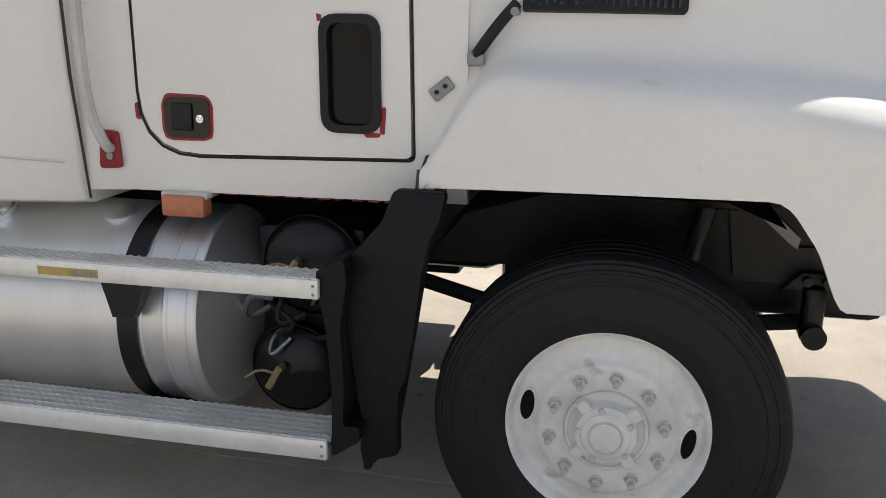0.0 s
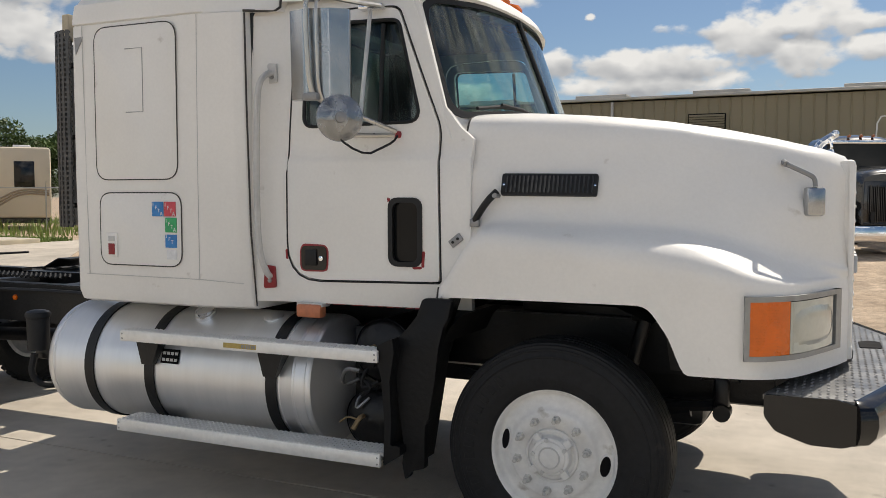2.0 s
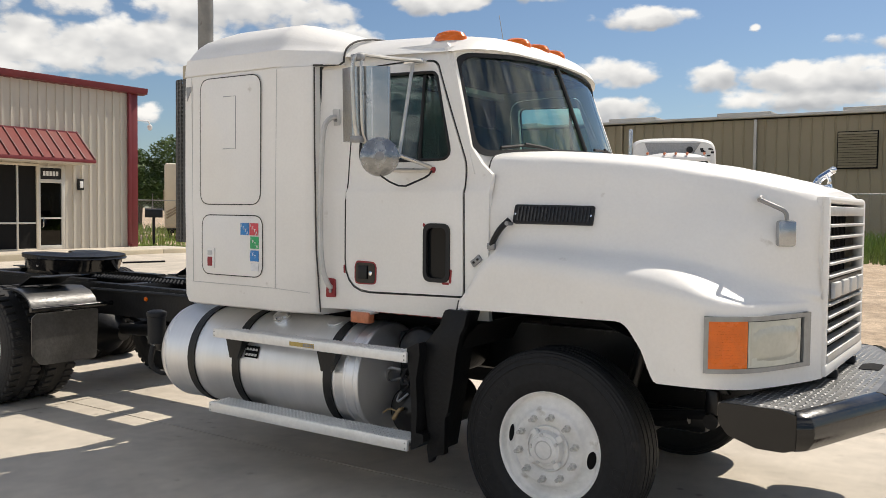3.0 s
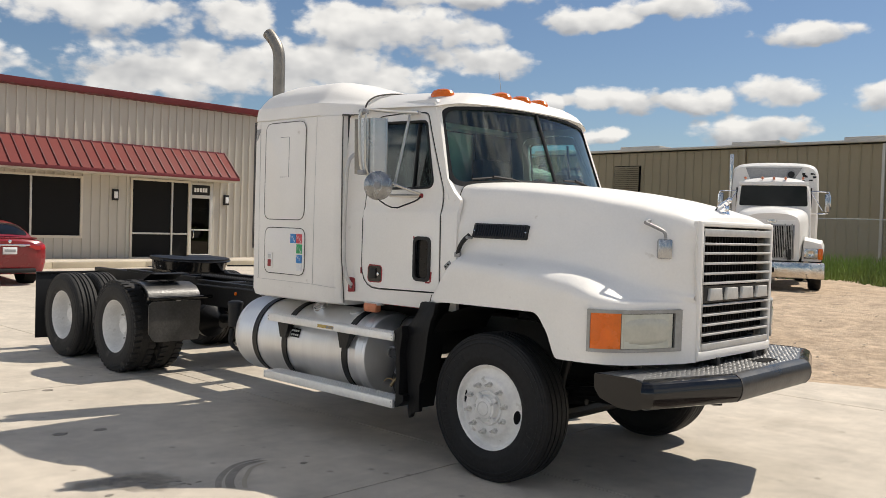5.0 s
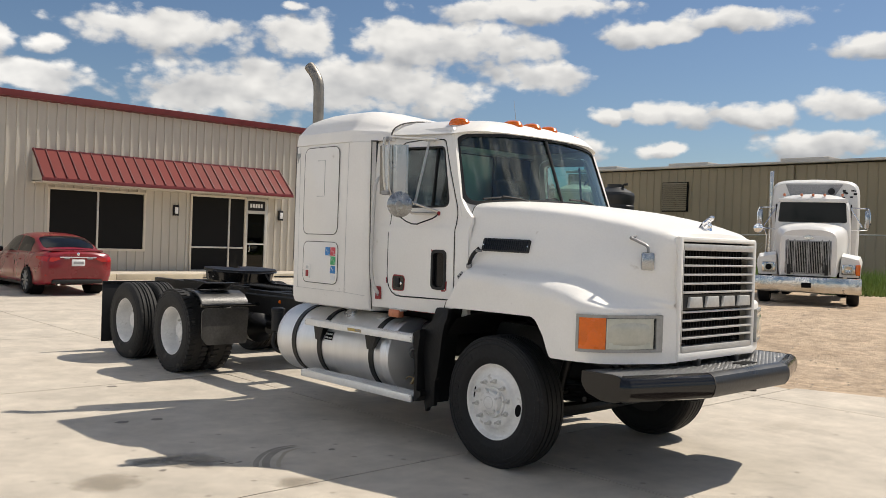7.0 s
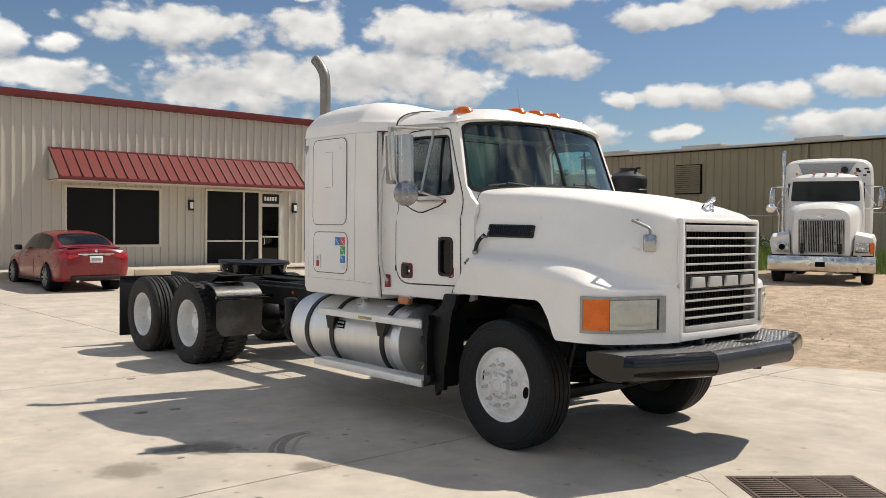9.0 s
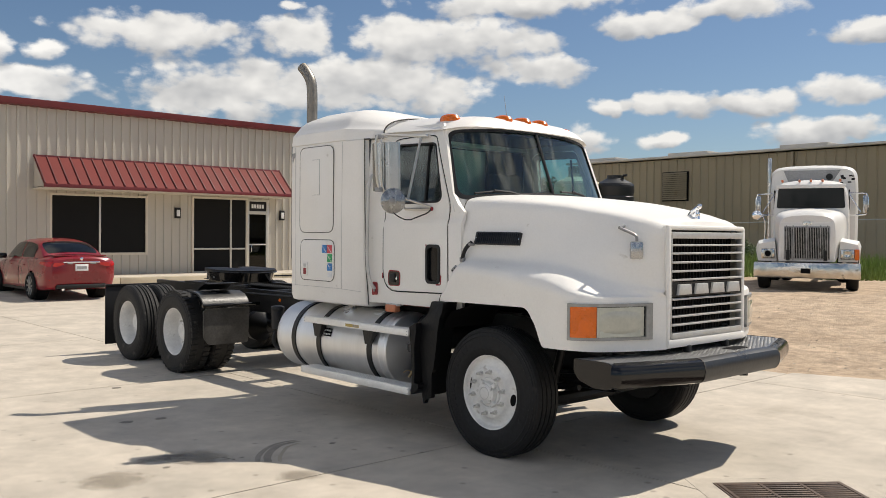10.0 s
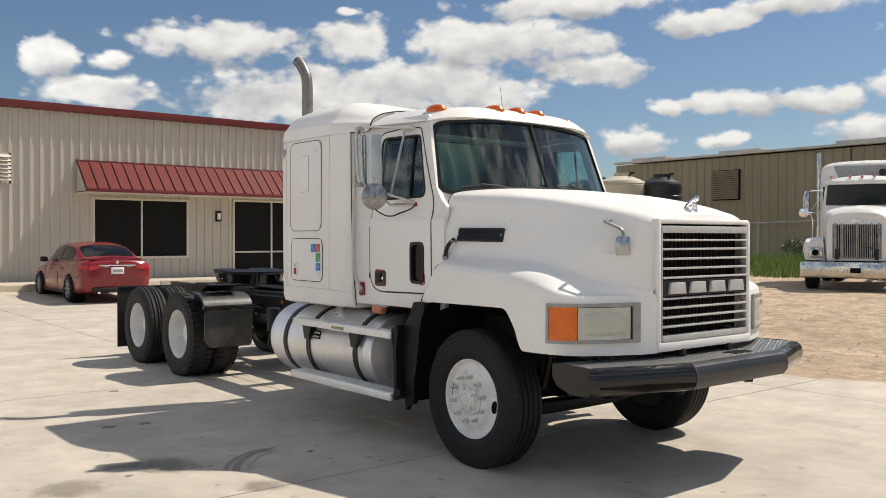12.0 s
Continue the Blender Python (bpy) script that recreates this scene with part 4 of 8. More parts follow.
def build_cab():
    cab = part("cab", box(bmesh.new(), -1.64, -0.50, -1.0, 1.0, 1.13, 1.20), BLACK_PAINT, truck, "white steel day cab with tinted windscreen")
    door_edge = rounded([(-1.505, 1.242), (-0.607, 1.262), (-0.618, 2.03), (-0.885, 2.655), (-1.10, 2.668), (-1.50, 2.655)], [0.20, 0.02, 0.25, 0.07, 0, 0.12])
    inner = rounded([(-1.497, 1.252), (-0.616, 1.270), (-0.627, 2.032), (-0.891, 2.647), (-1.10, 2.660), (-1.492, 2.647)], [0.20, 0.02, 0.25, 0.07, 0, 0.12])
    shell = [(-1.70, 1.127), (-0.45, 1.135), (-0.45, 1.97), (-0.52, 2.03), (-0.60, 2.13), (-0.785, 2.70), (-0.85, 2.765), (-1.715, 2.765)]
    hole = rounded([(-1.415, 2.055), (-0.728, 2.062), (-0.882, 2.585), (-1.43, 2.60)], 0.06)
    low = rrect(-0.878, -0.722, 1.356, 1.670, 0.05)
    cuts = (1.14, 1.25, 1.5, 1.86, 1.885, 1.91, 1.98, 2.05, 2.2, 2.35, 2.5, 2.65, 2.72)
    for sgn in (-1, 1):
        bm = sheet(bmesh.new(), shell, [door_edge], pillar, 0.035, cuts, (-1.55, -1.62))
        part("cab_side", bm if sgn < 0 else flip(bm), WHITE, cab, sharp=0.5)
        bm = sheet(bmesh.new(), inner, [hole, low], lambda x, z: right(x, z) - 0.004, 0.045, cuts)
        door = part("door", bm if sgn < 0 else flip(bm), WHITE, truck, "white cab door with a small lower window", sharp=0.5)
        bm = sheet(bmesh.new(), rounded([(-1.43, 2.04), (-0.716, 2.05), (-0.872, 2.597), (-1.445, 2.612)], 0.06), [], lambda x, z: right(x, z) + 0.018, 0.005, cuts)
        ring = [(x, right(x, z) - 0.001, z) for x, z in door_edge]
        dense = []
        for i, a in enumerate(ring):
            b = ring[(i + 1) % len(ring)]
            k = max(1, int(abs(b[2] - a[2]) / 0.12))
            for u in range(k):
                x, z = a[0] + (b[0] - a[0]) * u / k, a[2] + (b[2] - a[2]) * u / k
                dense.append((x, right(x, z) - 0.001, z))
        seal = tube(bmesh.new(), dense + dense[:2], 0.0036, 6, 0)
        part("door_seal", seal if sgn < 0 else flip(seal), BLACK_PLASTIC, door)
        gl = part("door_glass", bm if sgn < 0 else flip(bm), SIDE_GLASS if sgn < 0 else CLEAR_GLASS, door, "tinted door glass")
        gl.visible_shadow = False
        rim = [(x, right(x, z) - 0.002, z) for x, z in hole]
        bm = tube(bmesh.new(), rim + rim[:2], 0.010, 6, 0)
        part("window_seal", bm if sgn < 0 else flip(bm), BLACK_PLASTIC, door)
        bm = bmesh.new()
        tube(bm, [(-0.965, right(0, 2.06) + 0.008, 2.06), (-0.975, right(0, 2.57) + 0.008, 2.57)], 0.011, 6, 0)
        part("window_divider", bm if sgn < 0 else flip(bm), BLACK_PLASTIC, door)
        bm = sheet(bmesh.new(), rrect(-0.886, -0.714, 1.348, 1.678, 0.05), [], lambda x, z: right(x, z) + 0.012, 0.005, (1.5,))
        part("lower_glass", bm if sgn < 0 else flip(bm), DARK_GLASS, door)
        bm = sheet(bmesh.new(), rrect(-0.894, -0.706, 1.340, 1.686, 0.055), [rrect(-0.869, -0.731, 1.364, 1.660, 0.04)], lambda x, z: right(x, z) - 0.014, 0.02, (1.5,))
        part("lower_window_seal", bm if sgn < 0 else flip(bm), BLACK_PLASTIC, door)
        bm = sheet(bmesh.new(), rrect(-1.412, -1.258, 1.306, 1.432, 0.03), [], lambda x, z: right(x, z) - 0.010, 0.012, (1.37,))
        hd = part("door_latch", bm if sgn < 0 else flip(bm), BLACK_GLOSS, door, "black recessed paddle latch")
        bm = bmesh.new()
        box(bm, -1.385, -1.315, -1.112, -1.10, 1.33, 1.415, 0.006)
        part("paddle", bm if sgn < 0 else flip(bm), BLACK_PLASTIC, hd)
        bm = lathe(bmesh.new(), [(0, 0.0), (0.0, 0.013), (0.008, 0.013), (0.01, 0.0)], Matrix.Translation((-1.288, -1.101, 1.368)) @ Matrix.Rotation(radians(90), 4, "X"), 14)
        part("lock", bm if sgn < 0 else flip(bm), CHROME, hd)
        if sgn < 0:
            # ragged red paint left bare round the fittings
            for (x0, x1, z0, z1) in ((-1.421, -1.250, 1.298, 1.440), (-0.902, -0.885, 1.662, 1.686), (-0.85, -0.77, 1.683, 1.692), (-0.712, -0.694, 1.34, 1.42), (-0.76, -0.712, 1.331, 1.343), (-1.512, -1.499, 1.36, 1.41)):
                pts = rrect(x0, x1, z0, z1, 0.035 if x1 - x0 > 0.15 else 0.006, 4)
                pts = [(x + 0.006 * noise.noise(Vector((x * 90, z * 90, 1))), z + 0.006 * noise.noise(Vector((x * 90, z * 90, 5)))) for x, z in pts]
                part("bare_red_paint", solid(bmesh.new(), pts, Matrix.Translation((0, -1.0945, 0)) @ XZ, 0.004), RED_OLD, door, "patch of old red paint showing")
    # rust and old paint along the sill
    rnd = random.Random(8)
    for k in range(16):
        x = -1.45 + k * 0.052 + 0.015 * rnd.random()
        part("sill_rust", box(bmesh.new(), x, x + rnd.uniform(0.015, 0.05), -1.071, -1.03, 1.1262, 1.1262 + rnd.uniform(0.003, 0.007), 0.001, None, 1), RED_OLD, cab, "rusty sill edge")
    # windscreen: two panes, a broad rubber seal, a white frame round it
    def ws(v, h, off=0.0):
        y = v * (1.062 + (0.984 - 1.062) * h)
        return Vector((glass_x(y, h) + off, y, glass_z(y, h)))

    def ws_edge(e, z0, z1, r):
        return [(u, z / 0.62) for u, z in rrect(-e, e, z0, z1, r, 8)]

    def ws_sheet(outer, holes, off, thick):
        bm = bmesh.new()
        edges = []
        for loop in (outer, *holes):
            vs = [bm.verts.new((u, 0, h)) for u, h in loop]
            edges += [bm.edges.new((vs[i], vs[(i + 1) % len(vs)])) for i in range(len(vs))]
        bmesh.ops.triangle_fill(bm, use_beauty=True, use_dissolve=False, edges=edges)
        for u in (-0.9, -0.75, -0.6, -0.45, -0.3, -0.15, 0.0, 0.15, 0.3, 0.45, 0.6, 0.75, 0.9):
            bmesh.ops.bisect_plane(bm, geom=bm.verts[:] + bm.edges[:] + bm.faces[:], plane_co=(u, 0, 0), plane_no=(1, 0, 0), dist=1e-5)
        for v in bm.verts:
            v.co = ws(v.co.x, v.co.z, off)
        for v in bmesh.ops.extrude_face_region(bm, geom=bm.faces[:], use_keep_orig=True)["geom"]:
            if isinstance(v, bmesh.types.BMVert):
                v.co.x -= thick
        return bm
    part("windscreen_frame", ws_sheet([(-1, -0.16), (1, -0.16), (1, 1.07), (-1, 1.07)], [ws_edge(0.984, 0.0, 0.62, 0.12)], 0.0, 0.02), WHITE, cab, sharp=0.5)
    part("windscreen_seal", ws_sheet(ws_edge(0.989, -0.003, 0.623, 0.12), [ws_edge(0.953, 0.030, 0.596, 0.095)], 0.007, 0.022), BLACK_PLASTIC, cab, sharp=0.5)
    for a, b in ((-0.980, -0.008), (0.008, 0.980)):
        bm = bmesh.new()
        rings(bm, [[ws(a + (b - a) * i / 16, 0.01 + 0.98 * h / 8, -0.010) for i in range(17)] for h in range(9)], closed=False)
        p = part("windscreen", bm, CAB_GLASS, cab, "green-tinted split windscreen pane", sharp=2)
        p.visible_shadow = False
    part("windscreen_divider", tube(bmesh.new(), [ws(0, 0.0, -0.002), ws(0, 0.5, -0.002), ws(0, 1.0, -0.002)], 0.015, 8, 0), BLACK_PLASTIC, cab)
    for s0, s1 in ((-0.50, -0.86), (0.42, 0.06)):
        w = part("wiper", tube(bmesh.new(), [ws(s1 + 0.02, 0.075, 0.03), ws((s0 + s1) / 2, 0.085, 0.032), ws(s0, 0.06, 0.03)], 0.010, 6, 0), BLACK_PLASTIC, cab)
        part("wiper_arm", tube(bmesh.new(), [ws((s0 + s1) / 2, 0.10, 0.045), ws(s0 + 0.02, 0.05, 0.05), ws(s0 + 0.16, -0.05, 0.05)], 0.009, 6, 1), BLACK_PLASTIC, w)
    # roof
    bm = bmesh.new()
    ss = [0, 0.03, 0.08, 0.16, 0.3, 0.5, 0.75, 1.0]
    zc = [2.742, 2.80, 2.838, 2.862, 2.88, 2.895, 2.905, 2.91]
    vs = [-1, -0.985, -0.94, -0.86, -0.72, -0.5, -0.25, 0, 0.25, 0.5, 0.72, 0.86, 0.94, 0.985, 1]
    loops = []
    for s, z1 in zip(ss, zc):
        row = []
        for v in vs:
            y = (0.992 + 0.065 * s * s) * v
            x = (glass_x(0.975 * v, 1.0) + 0.030) * (1 - s) - 1.70 * s
            z0 = 2.70 + 0.045 * (1 - abs(v) ** 2) * (1 - s) + 0.03 * s
            row.append(Vector((x, y, z0 + (z1 - z0) * (1 - abs(v) ** 5.0))))
        loops.append(row)
    rings(bm, loops, closed=False)
    rings(bm, [loops[0], [q + Vector((-0.05, 0, -0.012)) for q in loops[0]]], closed=False)
    part("cab_roof", bm, WHITE, cab, sharp=1.2)
    for i, (x, y) in enumerate(((-0.92, -0.80), (-0.755, -0.285), (-0.745, -0.04), (-0.755, 0.21), (-0.90, 0.74))):
        z = 2.808 if abs(y) > 0.6 else 2.832
        lp = part("marker_light", lathe(bmesh.new(), [(-0.015, 0.095), (0.014, 0.095), (0.040, 0.078), (0.054, 0.04), (0.056, 0.0)], Matrix.Translation((x, y, z)) @ Matrix.Diagonal((1.15, 0.8, 1, 1)), 24), AMBER, cab, "amber roof marker light")
        part("marker_base", lathe(bmesh.new(), [(-0.05, 0.090), (-0.012, 0.090), (-0.012, 0.0)], Matrix.Translation((x, y, z)) @ Matrix.Diagonal((1.15, 0.8, 1, 1)), 24), WHITE, lp)
    part("antenna", rod(bmesh.new(), (-1.05, 0.10, 2.86), (-1.12, 0.12, 3.16), 0.004, 6, 0.002), STEEL, cab)
    # inside: floor, rear wall, seats, dash, steering wheel
    bm = bmesh.new()
    box(bm, -0.98, -0.56, -0.93, 0.93, 1.75, 2.07, 0.05)
    part("dashboard", bm, CABIN, cab)
    bm = bmesh.new()
    box(bm, -2.80, -2.72, -1.05, 1.05, 1.2, 2.75)
    box(bm, -1.70, -1.66, -1.0, -0.45, 1.2, 2.75)
    box(bm, -1.70, -1.66, 0.45, 1.0, 1.2, 2.75)
    part("cabin_lining", bm, CABIN, cab)
    part("headliner", box(bmesh.new(), -1.70, -0.78, -0.90, 0.90, 2.715, 2.735), CABIN, cab)
    part("bunk_ceiling", box(bmesh.new(), -2.78, -1.705, -1.08, 1.08, 2.66, 2.68), CABIN, cab)
    for sgn in (-1, 1):
        part("door_card", box(bmesh.new(), -1.66, -0.60, sgn * 0.99, sgn * 1.005, 1.2, 2.02), CABIN, cab)
        part("bunk_wall", box(bmesh.new(), -2.78, -1.705, sgn * 1.085, sgn * 1.10, 1.2, 2.68), CABIN, cab)
    for y in (-0.55, 0.55):
        s = part("seat", box(bmesh.new(), -1.52, -1.02, y - 0.25, y + 0.25, 1.40, 1.66, 0.07), CABIN_SEAT, cab)
        part("seat_back", box(bmesh.new(), -1.58, -1.44, y - 0.24, y + 0.24, 1.6, 2.42, 0.06), CABIN_SEAT, s)
    ring = [Vector((-1.02 + 0.08 * math.sin(a), 0.55 + 0.22 * math.cos(a), 2.02 + 0.20 * math.sin(a))) for a in [i * math.pi / 12 for i in range(25)]]
    part("steering_wheel", tube(bmesh.new(), ring, 0.014, 6, 0), BLACK_PLASTIC, cab)
    return cab


def build_sleeper():
    def plan(w, back, front=-1.725, tuck=0.06):
        return rounded([(back, -w), (-1.99, -w), (front - 0.06, -w + 0.65 * tuck), (front, -w + tuck), (front, w - tuck), (front - 0.06, w - 0.65 * tuck), (-1.99, w), (back, w)], [0.035, 0.3, 0.1, 0.02, 0.02, 0.1, 0.3, 0.035], 4)
    lev = [(1.082, 1.165, -2.845), (1.097, 1.205, -2.872), (1.15, 1.222, -2.88), (1.8, 1.227, -2.885), (2.5, 1.222, -2.89), (2.664, 1.217, -2.89), (2.669, 1.207, -2.882), (2.675, 1.220, -2.896),
           (2.735, 1.215, -2.894), (2.785, 1.205, -2.89), (2.796, 1.192, -2.882), (2.84, 1.165, -2.865), (2.885, 1.135, -2.84), (2.918, 1.105, -2.80), (2.95, 1.06, -2.71), (2.985, 1.0, -2.58), (3.005, 0.92, -2.46), (3.018, 0.80, -2.36), (3.026, 0.55, -2.26)]
    loops = []
    for z, w, back in lev:
        row = []
        for x, y in plan(w, back, -1.565 if z > 2.672 else -1.69 - 0.02 * (z - 1.1), 0.16 if z > 2.672 else 0.072 - 0.01 * (z - 1.1)):
            t = min(max((x + 2.10) / 0.52, 0), 1)
            drop = (z - 2.672) * 0.40 * t * t * (3 - 2 * t) if z > 2.80 else (0.035 * t * t if z > 2.78 else 0.0)
            row.append(Vector((x, y, z - drop)))
        loops.append(row)
    bm = rings(bmesh.new(), loops, cap=(True, True))
    sl = part("sleeper", bm, WHITE, truck, "white box sleeper with luggage hatches", sharp=0.55)
    y = -1.2285
    for x0, x1, z0, z1, r in ((-2.705, -2.118, 1.785, 2.640, 0.09), (-2.685, -2.098, 1.305, 1.712, 0.08)):
        pts = rrect(x0, x1, z0, z1, r, 6)
        h = part("hatch", solid(bmesh.new(), pts, Matrix.Translation((0, y + 0.004, 0)) @ XZ, 0.006, 0.002), WHITE, sl, "white luggage hatch with a dark seam")
        ln = [(a, y - 0.001, b) for a, b in pts]
        part("hatch_seam", tube(bmesh.new(), ln + ln[:2], 0.0034, 5, 0), GAP, h)
    for x0, x1, z0, z1 in ((-2.475, -2.352, 2.16, 2.51),):
        part("embossed_line", tube(bmesh.new(), [(x0, -1.2315, z1), (x1, -1.2315, z1), (x1, -1.2315, z0), (x0, -1.2315, z0)], 0.0028, 5, 0), LABEL_GREY, sl)
    for pts in ([(-1.985, -1.224, 1.245), (-1.985, -1.2255, 1.8), (-1.985, -1.219, 2.66)], [(-2.80, -1.226, 1.245), (-1.99, -1.2255, 1.242), (-1.72, -1.185, 1.225)], [(-2.78, -1.226, 1.245), (-2.80, -1.225, 2.66)]):
        part("panel_seam", tube(bmesh.new(), pts, 0.0022, 5, 0), HANDLE_GREY, sl)
    part("cab_seam", tube(bmesh.new(), [(-1.690, -1.115, 1.10), (-1.695, -1.152, 1.5), (-1.708, -1.160, 2.2), (-1.717, -1.157, 2.66)], 0.005, 6, 0), GAP, sl)
    part("roof_seam", tube(bmesh.new(), [(-1.725, -1.160, 2.670), (-1.63, -1.098, 2.672), (-1.560, -1.055, 2.680), (-1.558, -1.052, 2.735), (-1.558, -1.034, 2.775), (-1.558, -1.0, 2.806), (-1.558, -0.94, 2.838), (-1.558, -0.86, 2.862), (-1.558, -0.72, 2.888), (-1.558, -0.5, 2.902)], 0.007, 6, 1), GAP, sl)
    lt = part("hatch_latch", box(bmesh.new(), -2.635, -2.555, -1.240, -1.230, 1.345, 1.485, 0.008), WHITE, sl, "white flush latch with red paint in its recess")
    part("latch_recess", box(bmesh.new(), -2.618, -2.572, -1.2435, -1.238, 1.362, 1.425, 0.003), RED_OLD, lt)
    part("latch_slot", box(bmesh.new(), -2.618, -2.572, -1.2425, -1.238, 1.437, 1.468, 0.003), HANDLE_GREY, lt)
    for i, (x, z, mt) in enumerate(((-2.298, 1.582, STICKER_BLUE), (-2.212, 1.582, STICKER_RED), (-2.207, 1.494, STICKER_GREEN), (-2.207, 1.410, STICKER_BLUE))):
        d = part("decal", box(bmesh.new(), x, x + 0.078, -1.2365, -1.2325, z, z + (0.080 if i < 3 else 0.072)), mt, sl, "small square permit decal with white letters")
        for j, ch in enumerate("IFTA" if i < 3 else "IFT"):
            cu = bpy.data.curves.new("letter", "FONT")
            cu.body, cu.size, cu.extrude = ch, 0.030, 0.0006
            o = new("letter", cu)
            o.parent = d
            cu.materials.append(STICKER_WHITE)
            o.matrix_local = Matrix.Translation((x + 0.005 + j * 0.017, -1.2372, z + 0.054 - j * 0.0165)) @ Matrix.Rotation(radians(90), 4, "X")
    part("faded_decal", box(bmesh.new(), -2.20, -2.13, -1.2355, -1.2325, 1.345, 1.396), STICKER_WHITE, sl)
    # chipped rear top corner
    part("chipped_corner", solid(bmesh.new(), [(-2.858, 2.60), (-2.80, 2.60), (-2.81, 2.57), (-2.83, 2.54), (-2.85, 2.50)], Matrix.Translation((0, -1.219, 0)) @ XZ, 0.007), LABEL_GREY, sl)
    return sl


def build_handles():
    """Grab handle beside the door."""
    g = part("grab_handle", tube(bmesh.new(), [(-1.605, -1.07, 2.345), (-1.605, -1.125, 2.34), (-1.622, -1.175, 2.28), (-1.630, -1.178, 2.1), (-1.630, -1.188, 1.7), (-1.624, -1.183, 1.40), (-1.60, -1.14, 1.27), (-1.60, -1.10, 1.265)], 0.017, 8, 2), HANDLE_GREY, truck, "grey tubular grab handle")
    for z, mt, s in ((2.345, HANDLE_GREY, 1.0), (1.262, RED_OLD, 1.15)):
        b = part("handle_foot", solid(bmesh.new(), rounded([(-1.605 - 0.035 * s, z - 0.055 * s), (-1.605 + 0.035 * s, z - 0.05 * s), (-1.605 + 0.03 * s, z + 0.05 * s), (-1.605 - 0.025 * s, z + 0.055 * s)], 0.012), Matrix.Translation((0, -1.068 if z > 2 else -1.106, 0)) @ XZ, 0.010, 0.003), mt, g)
        part("bolt", lathe(bmesh.new(), [(0, 0.012), (0.008, 0.012), (0.01, 0)], Matrix.Translation((-1.60, -1.080 if z > 2 else -1.118, z - 0.02)) @ Matrix.Rotation(radians(90), 4, "X"), 8), GREY_METAL, g)


# ---- wheels: local z points out of the truck ----
def tyre_mesh(lugs):
    prof = [(0.108, 0.290), (0.124, 0.302), (0.132, 0.318), (0.140, 0.345), (0.1445, 0.358), (0.1435, 0.364), (0.147, 0.40), (0.1465, 0.425), (0.1435, 0.447), (0.1465, 0.450), (0.1465, 0.455), (0.1425, 0.459), (0.1395, 0.470), (0.1365, 0.479), (0.1395, 0.482), (0.1385, 0.488), (0.1325, 0.491), (0.129, 0.498), (0.129, 0.503), (0.121, 0.507), (0.118, 0.514), (0.104, 0.521)]
    if lugs == 0:
        tread = []
        for gx in (0.076, 0.026):
            tread += [(gx + 0.006, 0.524), (gx + 0.005, 0.512), (gx - 0.005, 0.512), (gx - 0.006, 0.5245)]
        half = prof + tread
    elif lugs == 1:
        half = prof + [(0.085, 0.523), (0.08, 0.508), (0.07, 0.508), (0.065, 0.524), (0.03, 0.5245), (0.025, 0.508), (0.012, 0.508), (0.007, 0.525)]
    else:
        half = prof[:-4] + [(0.116, 0.506), (0.104, 0.508)] + [(0.03, 0.509)]
    full = half + [(-a, r) for a, r in half[::-1]]
    bm = lathe(bmesh.new(), full, None, 72)
    if lugs == 2:
        for i in range(44):
            for side in (-1, 1):
                a = 2 * math.pi * (i + (0.5 if side > 0 else 0)) / 44
                m = Matrix.Rotation(a, 4, "Z") @ Matrix.Translation((0.512, 0, side * 0.088)) @ Matrix.Rotation(radians(side * 8), 4, "X")
                box(bm, -0.028, 0.013, -0.024, 0.024, -0.044, 0.044, 0.004, m, 1)
                m = Matrix.Rotation(a + 0.07, 4, "Z") @ Matrix.Translation((0.512, 0, side * 0.024)) @ Matrix.Rotation(radians(side * 12), 4, "X")
                box(bm, -0.02, 0.0125, -0.021, 0.021, -0.017, 0.017)
    elif lugs == 1:
        for i in range(90):
            a = 2 * math.pi * i / 90
            for z in (-0.094, 0.094):
                m = Matrix.Rotation(a, 4, "Z") @ Matrix.Translation((0.519, 0, z))
                box(bm, -0.01, 0.007, -0.012, 0.012, -0.009, 0.009)
    return bm


def sidewall_bars(w):
    """Plain raised bars where the sidewall carries moulded lettering."""
    first = None
    for a in [radians(128 + i * 8.4) for i in range(11)] + [radians(-8 - i * 9) for i in range(3)]:
        m = Matrix.Rotation(a, 4, "Z") @ Matrix.Translation((0.405, 0, 0.146))
        if first is None:
            first = part("sidewall_bar", box(bmesh.new(), -0.025, 0.025, -0.015, 0.015, -0.004, 0.0028, 0.002, None, 1), RUBBER, w, m=m)
        else:
            again(first, m)


def nut_ring(parent, radius, a0, tall, mat):
    bm = lathe(bmesh.new(), [(0, 0.021), (0.006, 0.0225), (0.008, 0.0175), (0.026, 0.0165), (0.028, 0.011), (tall, 0.0105), (tall + 0.003, 0.0)], None, 6)
    first = None
    for i in range(10):
        ang = 2 * math.pi * (i + 0.3) / 10
        m = Matrix.Translation((radius * math.cos(ang), radius * math.sin(ang), a0))
        if first is None:
            first = part("lug_nut", bm, mat, parent, m=m)
        else:
            again(first, m)


